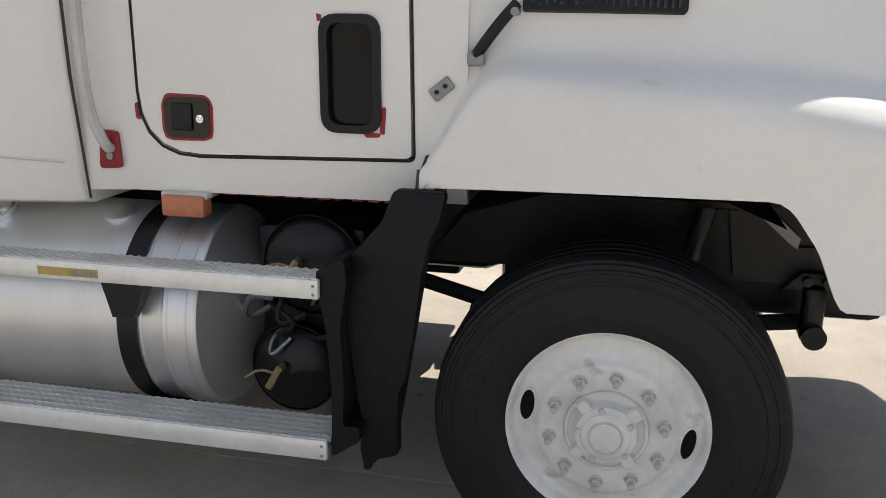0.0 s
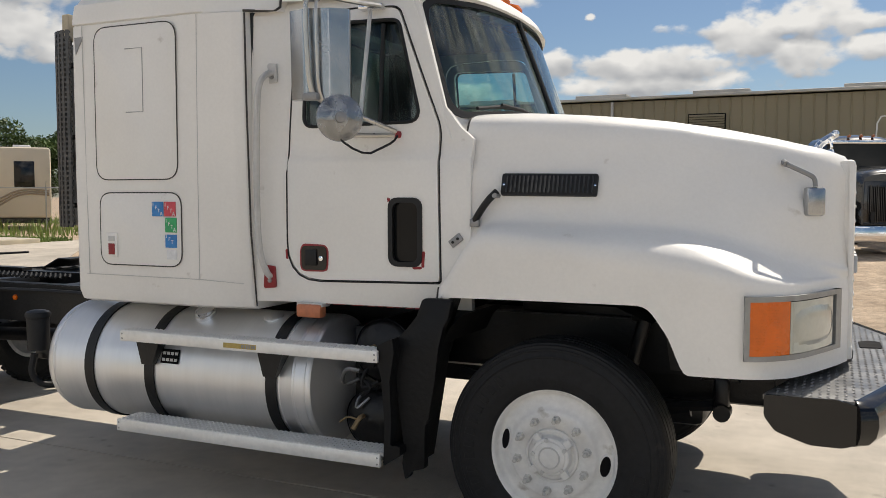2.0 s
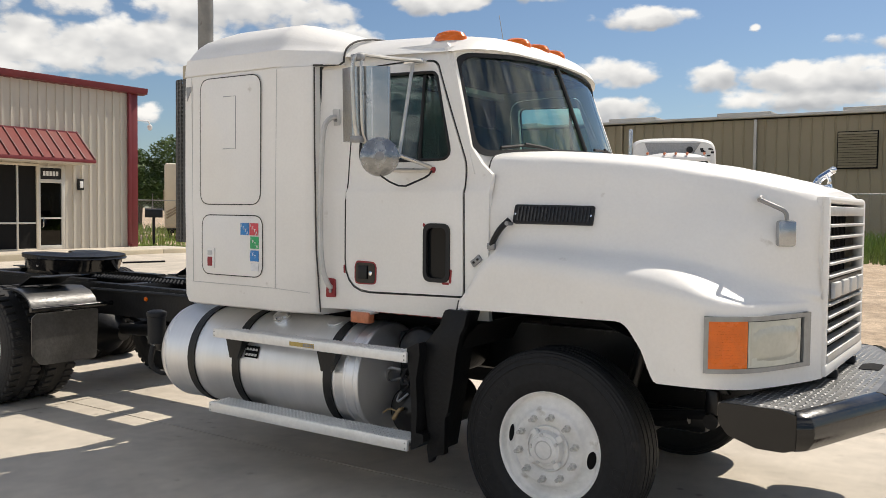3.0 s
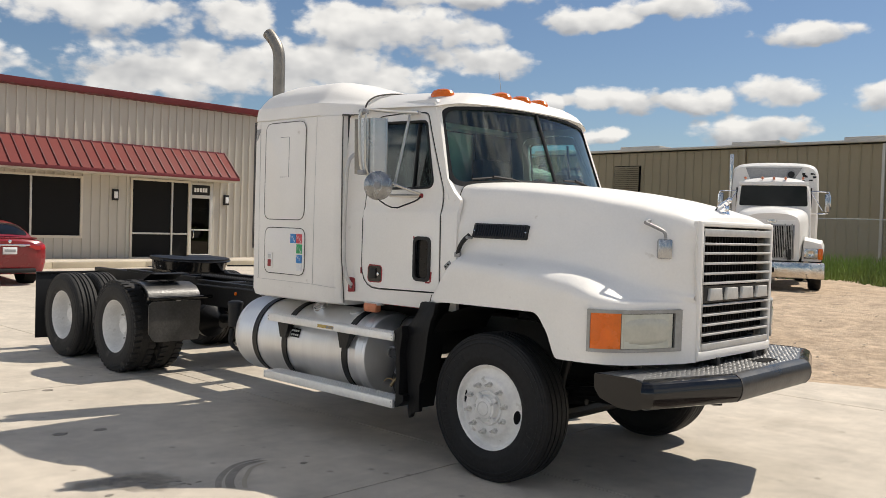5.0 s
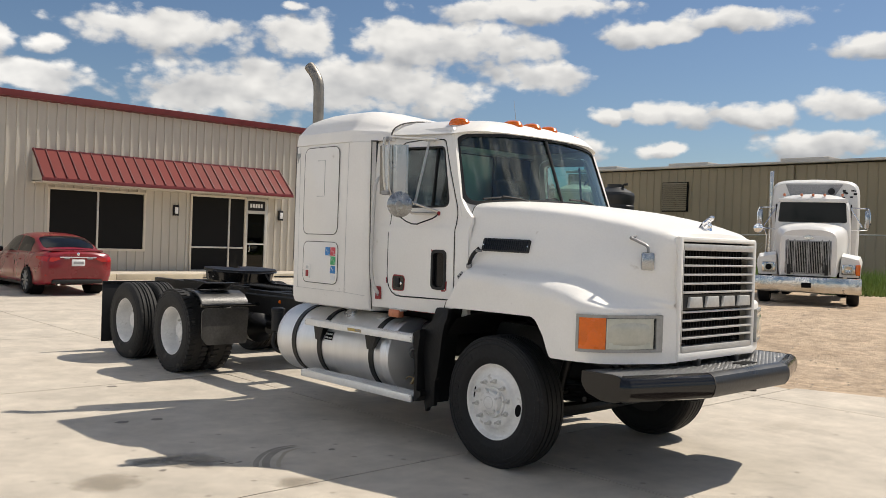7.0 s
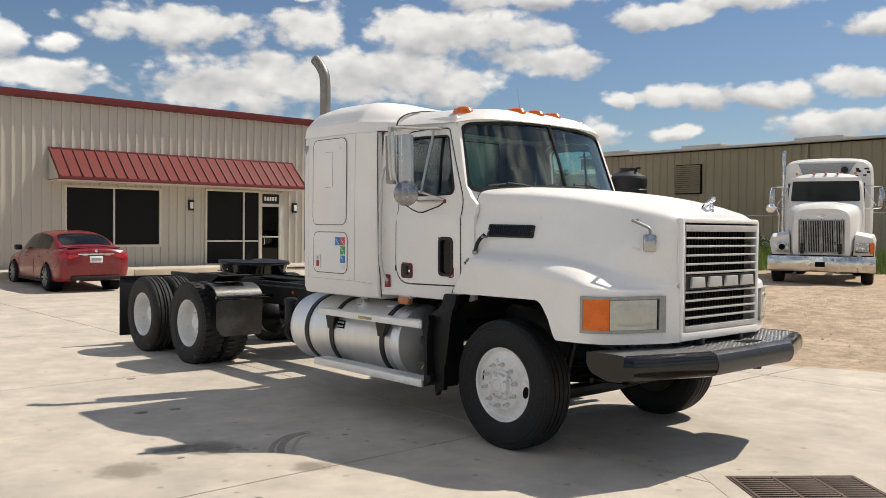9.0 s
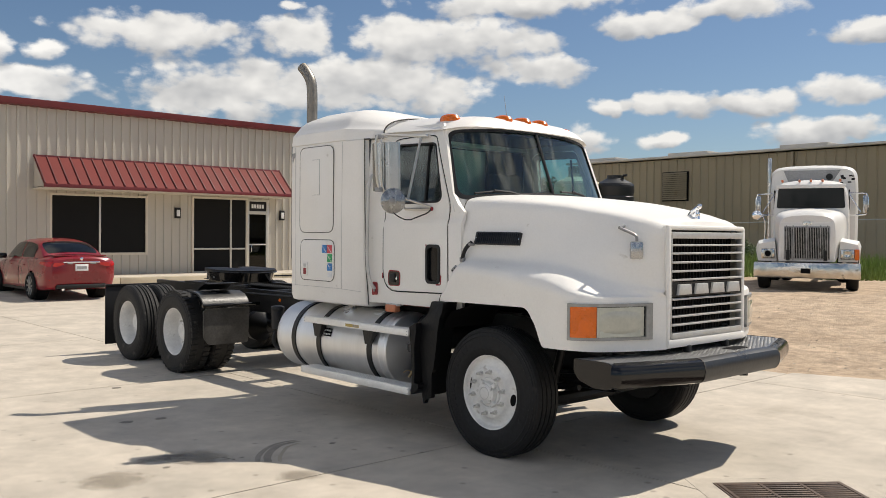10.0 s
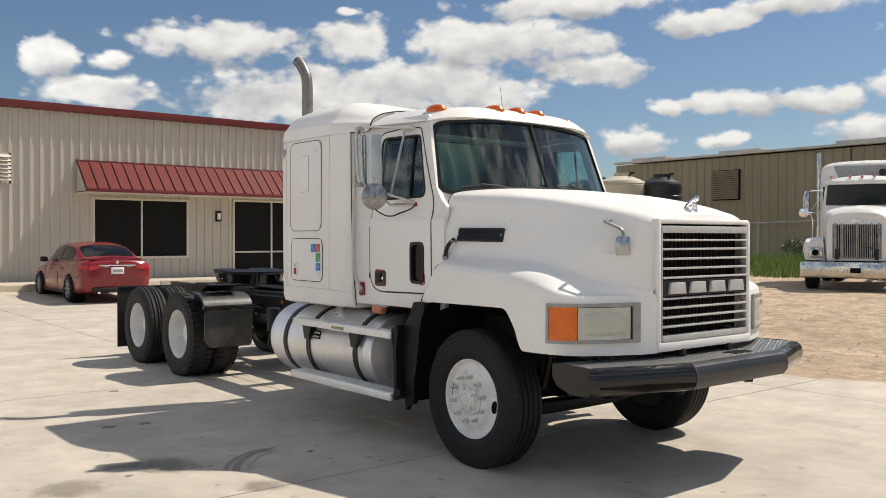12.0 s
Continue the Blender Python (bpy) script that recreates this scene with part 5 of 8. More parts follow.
def steer_wheel(m):
    w = new("front_wheel")
    w.parent, w.matrix_local = truck, m
    tagged(w, "black highway tyre on a white steel disc wheel")
    part("tyre", tyre_mesh(0), RUBBER, w)
    sidewall_bars(w)
    prof = [(-0.11, 0.290), (-0.10, 0.265), (0.06, 0.268), (0.100, 0.284), (0.110, 0.300), (0.118, 0.303), (0.122, 0.298), (0.118, 0.290), (0.102, 0.283), (0.088, 0.279), (0.080, 0.272), (0.080, 0.262), (0.083, 0.254), (0.090, 0.240), (0.098, 0.226), (0.108, 0.214), (0.121, 0.207), (0.128, 0.200), (0.130, 0.190), (0.130, 0.128), (0.124, 0.122), (0.10, 0.118)]
    bm = lathe(bmesh.new(), prof, None, 72)
    rim = part("rim", bm, WHITE_WHEEL, w, "white steel disc with two hand holes", sharp=0.9)
    # Near-black discs on the rim put in the dark of open hand holes.
    for h in (-8, 170):
        m = Matrix.Rotation(radians(h), 4, "Z") @ Matrix.Translation((0.2385, 0, 0.0915)) @ Matrix.Rotation(radians(28), 4, "Y") @ Matrix.Diagonal((0.025, 0.050, 1, 1))
        hole = part("hand_hole", lathe(bmesh.new(), [(0.0, 1.0), (0.0035, 0.98), (0.0036, 0.0)], m, 28), DARK, w, "near-black oval disc in place of an open hand hole")
        part("hole_lip", lathe(bmesh.new(), [(0.0, 1.10), (0.005, 1.06), (0.0045, 0.97)], m, 28), WHITE_WHEEL, w)
    part("brake_drum", lathe(bmesh.new(), [(-0.135, 0.0), (-0.135, 0.30), (-0.112, 0.302), (-0.10, 0.24), (0.03, 0.24), (0.04, 0.22), (0.04, 0.0)], None, 36), BLACK_PAINT, w)
    hub = part("hub", lathe(bmesh.new(), [(0.09, 0.124), (0.134, 0.124), (0.140, 0.119), (0.140, 0.113), (0.131, 0.110), (0.129, 0.104), (0.129, 0.095), (0.150, 0.091), (0.166, 0.088), (0.170, 0.082), (0.170, 0.074), (0.176, 0.070), (0.180, 0.062), (0.181, 0.0)], None, 48), WHITE_WHEEL, w, sharp=0.5)
    for i in range(4):
        ang = math.pi * (i / 2 + 0.22)
        part("hub_lug", box(bmesh.new(), -0.020, 0.020, -0.018, 0.018, 0.12, 0.162, 0.006, Matrix.Translation((0.102 * math.cos(ang), 0.102 * math.sin(ang), 0)) @ Matrix.Rotation(ang, 4, "Z")), WHITE_WHEEL, hub)
    for i in range(5):
        ang = 2 * math.pi * (i + 0.4) / 5
        part("cap_bolt", lathe(bmesh.new(), [(0.165, 0.010), (0.180, 0.010), (0.182, 0)], Matrix.Translation((0.079 * math.cos(ang), 0.079 * math.sin(ang), 0)), 6), HANDLE_GREY, hub)
    part("cap_ring", lathe(bmesh.new(), [(0.1805, 0.052), (0.1830, 0.048), (0.1805, 0.044)], None, 32), HANDLE_GREY, hub)
    nut_ring(w, 0.1675, 0.130, 0.055, NUT_PAINT)
    return w


def dual_wheel(m, lugs, first):
    w = new("rear_wheel")
    w.parent, w.matrix_local = truck, m
    tagged(w, "dual black tyres with a deep white steel disc")
    if first is None:
        t = part("tyre", tyre_mesh(lugs), RUBBER_DUSTY_SUNLIT, w, "black lug tread tyre" if lugs == 2 else "black rib tread tyre")
        again(t, Matrix.Translation((0, 0, -0.335)) @ Matrix.Rotation(0.4, 4, "Z"))
    else:
        again(first, Matrix(), w)
        again(first, Matrix.Translation((0, 0, -0.335)) @ Matrix.Rotation(0.4, 4, "Z"), w)
    prof = [(0.100, 0.284), (0.112, 0.302), (0.122, 0.303), (0.123, 0.296), (0.112, 0.287), (0.095, 0.280), (0.05, 0.270), (-0.02, 0.262), (-0.05, 0.256), (-0.066, 0.245), (-0.072, 0.22), (-0.072, 0.135), (-0.06, 0.130)]
    rim = part("rim", lathe(bmesh.new(), prof, None, 48), WHITE_WHEEL, w, sharp=0.9)
    part("inner_rim", lathe(bmesh.new(), [(-0.45, 0.29), (-0.44, 0.26), (-0.22, 0.26), (-0.21, 0.29)], None, 32), WHITE_WHEEL, w)
    part("hub", lathe(bmesh.new(), [(-0.3, 0.125), (-0.03, 0.125), (-0.01, 0.115), (0.0, 0.09), (0.02, 0.085), (0.02, 0.0)], None, 32), WHITE_WHEEL, w)
    nut_ring(w, 0.1675, -0.072, 0.05, NUT_PAINT)
    return [c for c in w.children if c.name.startswith("tyre")][0]


OUT_R = Matrix.Rotation(radians(90), 4, "X")       # local z to -y
OUT_L = Matrix.Rotation(radians(-90), 4, "X") @ Matrix.Rotation(radians(37), 4, "Z")


def build_wheels():
    steer_wheel(Matrix.Translation((0, -1.075, 0.512)) @ OUT_R)
    steer_wheel(Matrix.Translation((-0.02, 1.025, 0.512)) @ OUT_L)
    for x, lugs in ((-5.57, 2), (-6.99, 1)):
        t = dual_wheel(Matrix.Translation((x, -1.115, 0.515)) @ OUT_R @ Matrix.Rotation(radians(20), 4, "Z"), lugs, None)
        dual_wheel(Matrix.Translation((x, 1.115, 0.515)) @ OUT_L, lugs, t.data and t)


build_hood()
build_cab()
build_sleeper()
build_handles()
build_wheels()


# ---- the truck's fittings ----
OX = [-0.56, -0.33, 0.0, 0.38, 0.50, 0.60, 0.72, 0.84, 0.985, 1.165, 1.22]
OY = [1.235, 1.24, 1.24, 1.24, 1.24, 1.238, 1.232, 1.212, 1.095, 0.69, 0.555]


def fender_line(t, off=0.0):
    """A point of the fender's outer line in plan, off metres proud."""
    k = list(range(11))
    a, b = (Vector((curve_through(k, OX, u), curve_through(k, OY, u))) for u in (t - 0.02, t + 0.02))
    d = (b - a).normalized()
    return (a + b) / 2 + Vector((-d.y, d.x)) * off


def wrap_plate(bm, t0, t1, z0, z1, off, thick, sgn, n=10, bow=0.0):
    rows = []
    for o in (off, off - thick):
        for z in ((z0, z1) if o == off else (z1, z0)):
            row = []
            for i in range(n + 1):
                p = fender_line(t0 + (t1 - t0) * i / n, o + bow * math.sin(math.pi * i / n))
                row.append(Vector((p.x, sgn * p.y, z)))
            rows.append(row)
    rings(bm, rows + [rows[0]], closed=False)
    for k in (0, n):
        bm.faces.new([bm.verts.new(r[k]) for r in rows])
    bmesh.ops.remove_doubles(bm, verts=bm.verts[:], dist=1e-5)
    return bm


def build_lights():
    for sgn in (-1, 1):
        hl = part("headlight", wrap_plate(bmesh.new(), 6.99, 7.97, 1.034, 1.258, 0.016, 0.02, sgn, 12, 0.004), AMBER, truck, "headlight with amber corner lens and clouded clear lens")
        part("clear_lens", wrap_plate(bmesh.new(), 7.99, 8.80, 1.036, 1.254, 0.014, 0.018, sgn, 12, 0.008), LENS, hl, "clouded clear headlight lens")
        rows = []
        for i in range(13):
            z = 1.045 + 0.20 * i / 12
            row = []
            for k in range(25):
                t = 8.03 + 0.75 * k / 24
                dome = max(0.0, 1 - (abs((t - 8.405) / 0.35) ** 2.6) - (abs((z - 1.145) / 0.088) ** 2.6))
                p = fender_line(t, 0.016 + 0.016 * dome ** 0.5)
                row.append(Vector((p.x, sgn * p.y, z)))
            rows.append(row)
        part("reflector_bulge", rings(bmesh.new(), rows, closed=False), LENS_BOWL, hl, "yellowed oval headlight bowl", sharp=2)
        for i in range(17):
            z = 1.044 + i * 0.0125
            part("amber_rib", wrap_plate(bmesh.new(), 7.05, 7.92, z, z + 0.0045, 0.0174, 0.004, sgn, 8, 0.004), AMBER, hl)
        bz = bmesh.new()
        for t0, t1, z0, z1 in ((6.83, 6.99, 1.012, 1.280), (8.84, 9.03, 1.012, 1.280), (6.83, 9.03, 1.012, 1.034), (6.83, 9.03, 1.258, 1.280)):
            wrap_plate(bz, t0, t1, z0, z1, 0.022, 0.028, sgn, 14)
        part("bezel", bz, BEZEL, hl)
        part("lens_gasket", wrap_plate(bmesh.new(), 6.97, 8.86, 1.030, 1.262, 0.007, 0.012, sgn, 14), BLACK_PLASTIC, hl)
        mk = part("rocker_light", box(bmesh.new(), -1.435, -1.285, sgn * 1.06, sgn * 1.125, 1.055, 1.125, 0.012), AMBER_OLD, truck, "faded amber side marker light")
        part("lamp_bracket", box(bmesh.new(), -1.44, -1.28, sgn * 1.03, sgn * 1.11, 1.112, 1.132, 0.004), HANDLE_GREY, mk)


def build_hood_details():
    # air inlet screens on the hood's flanks
    for sgn in (-1, 1):
        a, b = Vector((-0.300, sgn * 1.085, 1.698)), Vector((0.148, sgn * 1.020, 1.693))
        u = (b - a).normalized()
        v = Vector((0.02, -sgn * 0.25, 1.0)).normalized()
        w = u.cross(v).normalized() * (1 if sgn < 0 else -1)
        m = Matrix(((u.x, v.x, w.x, a.x), (u.y, v.y, w.y, a.y), (u.z, v.z, w.z, a.z), (0, 0, 0, 1)))
        n = (b - a).length
        fr = part("inlet_screen", solid(bmesh.new(), rrect(0, n, 0, 0.105, 0.012), m @ Matrix.Translation((0, 0, -0.02)), 0.026, 0.003), BLACK_PLASTIC, truck, "black slotted air inlet screen")
        bm = bmesh.new()
        for i in range(21):
            x = 0.022 + i * (n - 0.05) / 20
            box(bm, x, x + 0.009, 0.012, 0.093, 0.004, 0.011, 0.0, m)
        part("inlet_slats", bm, BLACK_GLOSS, fr)
        for x in (0.012, n - 0.012):
            part("inlet_bolt", lathe(bmesh.new(), [(0.005, 0.006), (0.010, 0.006), (0.011, 0)], m @ Matrix.Translation((x, 0.05, 0)), 8), CHROME, fr)
        # rubber hood latch
        p0, p1 = Vector((-0.425, sgn * 1.10, 1.575)), Vector((-0.315, sgn * 1.095, 1.715))
        lt = part("hood_latch", tube(bmesh.new(), [p0, p0.lerp(p1, 0.35) + Vector((0, sgn * 0.025, 0)), p0.lerp(p1, 0.7) + Vector((0, sgn * 0.03, 0)), p1], 0.017, 8, 1), BLACK_PLASTIC, truck, "black rubber hood latch")
        part("latch_hook", box(bmesh.new(), -0.45, -0.40, sgn * 1.085, sgn * 1.115, 1.545, 1.585, 0.008), GREY_METAL, lt)
        part("latch_pivot", rod(bmesh.new(), p1 + Vector((0, -sgn * 0.02, -0.02)), p1 + Vector((0, sgn * 0.035, -0.02)), 0.012), GREY_METAL, lt)
        bm = bmesh.new()
        box(bm, -0.036, 0.036, -0.008, 0.008, -0.021, 0.021, 0.006, Matrix.Translation((-0.525, sgn * 1.098, 1.478)) @ Matrix.Rotation(radians(-sgn * 0), 4, "Z") @ Matrix.Rotation(radians(-38), 4, "Y"))
        cp = part("catch_plate", bm, GREY_METAL, truck, "grey worn catch plate on the cowl")
        bm = bmesh.new()
        for dx in (-0.018, 0.018):
            lathe(bm, [(0, 0.007), (0.006, 0.007), (0.007, 0)], Matrix.Translation((-0.525 + dx * 0.7, sgn * 1.106, 1.478 + dx * 0.5)) @ Matrix.Rotation(radians(90 * -sgn), 4, "X"), 8)
        part("catch_bolts", bm, BLACK_PLASTIC, cp)
    # mirror on the hood
    mr = part("hood_mirror", box(bmesh.new(), -0.022, 0.022, -0.048, 0.048, -0.065, 0.065, 0.014, Matrix.Translation((1.065, -0.735, 1.668)) @ Matrix.Rotation(radians(-50), 4, "Z")), STAINLESS, truck, "small chrome convex mirror on the hood")
    part("mirror_arm", tube(bmesh.new(), [(0.947, -0.785, 1.835), (1.03, -0.745, 1.795), (1.065, -0.735, 1.775), (1.068, -0.735, 1.735)], 0.011, 8, 2), GREY_METAL, mr)
    part("arm_foot", tube(bmesh.new(), [(0.93, -0.70, 1.85), (0.94, -0.76, 1.84), (0.947, -0.785, 1.835)], 0.013, 8, 0), GREY_METAL, mr)
    # plain chrome figure on the nose
    orn = part("hood_ornament", tube(bmesh.new(), [(1.045, 0, 1.945), (1.07, 0, 1.985), (1.11, 0, 2.012), (1.145, 0, 2.035)], 0.026, 8, 2), CHROME, truck, "plain chrome hood ornament on a wedge base")
    part("ornament_head", lathe(bmesh.new(), [(-0.026, 0.0), (-0.02, 0.02), (0.0, 0.029), (0.02, 0.02), (0.028, 0.0)], Matrix.Translation((1.158, 0, 2.045)) @ Matrix.Rotation(radians(80), 4, "Y"), 12), CHROME, orn)
    for y in (-0.02, 0.02):
        part("ornament_leg", tube(bmesh.new(), [(1.12, y, 2.01), (1.14, y, 1.975), (1.135, y, 1.945)], 0.010, 6, 1), CHROME, orn)
        part("ornament_leg", tube(bmesh.new(), [(1.06, y, 1.965), (1.045, y, 1.94), (1.055, y, 1.915)], 0.011, 6, 1), CHROME, orn)
    orn.matrix_local = Matrix.Translation((1.09, 0, 1.905)) @ Matrix.Scale(0.78, 4) @ Matrix.Translation((-1.09, 0, -1.905))
    part("ornament_base", solid(bmesh.new(), [(1.03, 1.90), (1.165, 1.885), (1.15, 1.945), (1.035, 1.93)], Matrix.Translation((0, 0.022, 0)) @ XZ, 0.044, 0.006), CHROME, orn)


def build_mirror():
    """Side mirror: a stainless shell folded along the door, a tube frame and a round mirror under it."""
    plan = rounded([(-1.262, -1.385), (-1.250, -1.432), (-1.150, -1.462), (-1.030, -1.430), (-0.962, -1.372), (-0.962, -1.345)], [0.008, 0.02, 0.05, 0.05, 0.012, 0.004], 3)
    mr = part("side_mirror", rings(bmesh.new(), [[Vector((x, y + 0.03 * (2.57 - z), z)) for x, y in plan] for z in (2.153, 2.158, 2.36, 2.567, 2.572)], cap=(True, True)), STAINLESS, truck, "stainless side mirror on a dull metal tube frame", sharp=0.5)
    part("frame_tube", tube(bmesh.new(), [(-0.965, -1.02, 2.652), (-1.03, -1.24, 2.640), (-1.08, -1.40, 2.640), (-1.10, -1.475, 2.640), (-1.12, -1.495, 2.59), (-1.115, -1.490, 2.40), (-1.11, -1.478, 2.21), (-1.09, -1.455, 2.15), (-1.03, -1.35, 2.115), (-0.86, -1.08, 2.015)], 0.012, 8, 2), TUBE_METAL, mr)
    part("inner_tube", tube(bmesh.new(), [(-1.09, -1.44, 2.635), (-1.075, -1.472, 2.60), (-1.075, -1.468, 2.40), (-1.075, -1.456, 2.20), (-1.065, -1.43, 2.14)], 0.008, 8, 1), TUBE_METAL, mr)
    part("lower_arm", tube(bmesh.new(), [(-1.14, -1.13, 2.0), (-1.0, -1.10, 1.998), (-0.85, -1.07, 1.998)], 0.013, 8, 1), TUBE_METAL, mr)
    part("brace", tube(bmesh.new(), [(-1.02, -1.36, 2.10), (-1.09, -1.22, 2.04), (-1.15, -1.12, 1.995)], 0.009, 8, 1), TUBE_METAL, mr)
    part("strut", tube(bmesh.new(), [(-1.005, -1.073, 2.632), (-0.965, -1.255, 2.065)], 0.011, 8, 0), TUBE_METAL, mr)
    part("door_bracket", box(bmesh.new(), -1.10, -0.955, -1.045, -0.985, 2.640, 2.668, 0.012), CHROME, mr)
    part("lower_bracket", box(bmesh.new(), -0.875, -0.835, -1.085, -1.05, 1.982, 2.018, 0.012), RED_OLD, mr)
    for z in (2.16, 2.62):
        part("clamp", box(bmesh.new(), -1.145, -1.07, -1.485, -1.435, z - 0.018, z + 0.018, 0.008), GREY_METAL, mr)
    m = Matrix.Translation((-1.0, -1.39, 2.062)) @ Matrix.Rotation(radians(38), 4, "Z") @ Matrix.Rotation(radians(90), 4, "X")
    rd = part("round_mirror", lathe(bmesh.new(), [(-0.03, 0.0), (-0.028, 0.104), (0.0, 0.112), (0.008, 0.110), (0.012, 0.100), (0.03, 0.075), (0.042, 0.035), (0.045, 0.0)], m, 32), SPOT_MIRROR, mr, "round convex spot mirror")
    part("mirror_boss", lathe(bmesh.new(), [(0.03, 0.03), (0.06, 0.026), (0.064, 0.0)], m, 16), GREY_METAL, rd)
    part("mirror_cable", tube(bmesh.new(), [(-1.02, -1.42, 2.0), (-0.97, -1.37, 1.93), (-0.90, -1.305, 1.89), (-0.87, -1.22, 1.925), (-0.855, -1.12, 1.96), (-0.85, -1.08, 1.995)], 0.006, 6, 1), BLACK_PLASTIC, mr)


def build_bumper():
    plan = [(1.245, -1.25), (1.275, -1.24), (1.50, -0.56), (1.50, 0.54), (1.27, 1.165), (1.235, 1.18)]
    prof = [(-0.03, 0.893), (0.005, 0.890), (0.035, 0.872), (0.052, 0.84), (0.056, 0.80), (0.046, 0.755), (0.02, 0.722), (-0.03, 0.706), (-0.10, 0.700), (-0.10, 0.715), (-0.03, 0.722), (-0.03, 0.893)]
    loops = []
    for i, (x, y) in enumerate(plan):
        a, b = Vector(plan[max(i - 1, 0)]), Vector(plan[min(i + 1, 5)])
        d = (b - a).normalized()
        nrm = Vector((d.y, -d.x))
        loops.append([Vector((x + nrm.x * o, y + nrm.y * o, z)) for o, z in prof])
    bp = part("front_bumper", rings(bmesh.new(), loops[2:4], cap=(True, True)), BUMPER_MID, truck, "black swept-back steel bumper with a duller middle section", sharp=0.5)
    for ends in (loops[:3], loops[3:]):
        part("bumper_wing", rings(bmesh.new(), ends, cap=(True, True)), BLACK_GLOSS, bp, "gloss black bumper wing", sharp=0.5)
    for k in (2, 3):
        c = sum(loops[k], Vector()) / len(prof)
        part("bumper_joint", rings(bmesh.new(), [[c + (q - c) * 1.012 + Vector((0, dy, 0)) for q in loops[k][:9]] for dy in (-0.006, 0.006)], closed=False), GAP, bp)
    deck = [(0.90, -1.245), (1.24, -1.245), (1.475, -0.56), (1.475, 0.56), (1.23, 1.175), (0.90, 1.175), (1.02, 0.75), (1.02, -0.75)]
    part("bumper_deck", solid(bmesh.new(), deck, Matrix.Translation((0, 0, 0.868)), 0.02), TREAD_PLATE, bp, "diamond tread plate step deck")
    bm = bmesh.new()
    i = 0
    x = 0.92
    while x < 1.46:
        y = -1.22
        while y < 1.16:
            lim = 1.24 + 0.235 * min(1, ((1.245 if y < 0 else 1.175) - abs(y)) / 0.685) - 0.02
            low = 0.92 + 0.11 * min(1, (1.245 - abs(y)) / 0.5)
            if low < x < lim:
                r = Matrix.Translation((x, y, 0.889)) @ Matrix.Rotation(radians(45 if i % 2 else -45), 4, "Z")
                vs = [bm.verts.new(r @ Vector(p)) for p in ((-0.013, 0, 0), (0, -0.004, 0), (0.013, 0, 0), (0, 0.004, 0), (0, 0, 0.0035))]
                for a in range(4):
                    bm.faces.new((vs[a], vs[(a + 1) % 4], vs[4]))
            i += 1
            y += 0.032
        i += 1
        x += 0.032
    part("tread_pattern", bm, GREY_METAL, bp, kind="stuff")
    for sgn in (-1, 1):
        pl = rounded([(0.905, 0.889), (1.18, 0.892), (1.265, 0.868), (1.312, 0.80), (1.290, 0.735), (1.20, 0.700), (1.08, 0.700), (0.95, 0.742), (0.905, 0.80)], [0.015, 0.08, 0.06, 0.06, 0.06, 0.08, 0.10, 0.06, 0.05])
        part("bumper_end", solid(bmesh.new(), pl, Matrix.Translation((0, (-1.252 if sgn < 0 else 1.18) + 0.006, 0)) @ XZ, 0.012), BLACK_GLOSS, bp)
        part("tow_hook", tube(bmesh.new(), [(1.20, sgn * 0.42, 0.72), (1.32, sgn * 0.42, 0.70), (1.36, sgn * 0.42, 0.67), (1.28, sgn * 0.42, 0.66)], 0.02, 8, 1), BLACK_PAINT, bp)
        part("hood_stop", box(bmesh.new(), 1.19, 1.25, sgn * 0.28 - 0.025, sgn * 0.28 + 0.025, 0.89, 0.945, 0.012), BLACK_PLASTIC, bp)
    # Near-black slab on the deck puts in the shade of an opening.
    part("deck_opening", solid(bmesh.new(), rounded([(1.29, 0.10), (1.40, 0.13), (1.395, 0.34), (1.33, 0.36), (1.285, 0.30)], 0.02), Matrix.Translation((0, 0, 0.8885)), 0.0045), DARK, bp, "ragged near-black patch in place of an opening in the step deck")


def step_board(x0, x1, z0, z1, y0, y1, label):
    st = part("step", box(bmesh.new(), x0, x1, y0, y0 + 0.022, z0, z1, 0.004), ALU_STEP, truck, label)
    part("step_pan", box(bmesh.new(), x0 + 0.004, x1 - 0.004, y0 + 0.02, y1, z0 + 0.025, z1 - 0.016, 0.003), GREY_METAL, st)
    for k in range(6):
        y = y0 + 0.012 + k * (y1 - y0 - 0.024) / 5
        bm = bmesh.new()
        n = int((x1 - x0) / 0.030)
        lo, hi = [], []
        for i in range(n * 2 + 1):
            x = x0 + (x1 - x0) * i / (n * 2)
            z = z1 + (0.0045 if i % 2 else 0.0)
            lo.append([Vector((x, y - 0.0035, z1 - 0.02)), Vector((x, y - 0.0035, z)), Vector((x, y + 0.0035, z)), Vector((x, y + 0.0035, z1 - 0.02))])
        rings(bm, lo, closed=True)
        part("serrated_strip", bm, ALU_STEP, st, sharp=0.05)
    for x in (x0 + 0.015, x1 - 0.015):
        for z in (z0 + 0.015, z1 - 0.018):
            part("rivet", lathe(bmesh.new(), [(0, 0.005), (0.002, 0.004), (0.003, 0)], Matrix.Translation((x, y0, z)) @ Matrix.Rotation(radians(90), 4, "X"), 8), GREY_METAL, st)
    return st


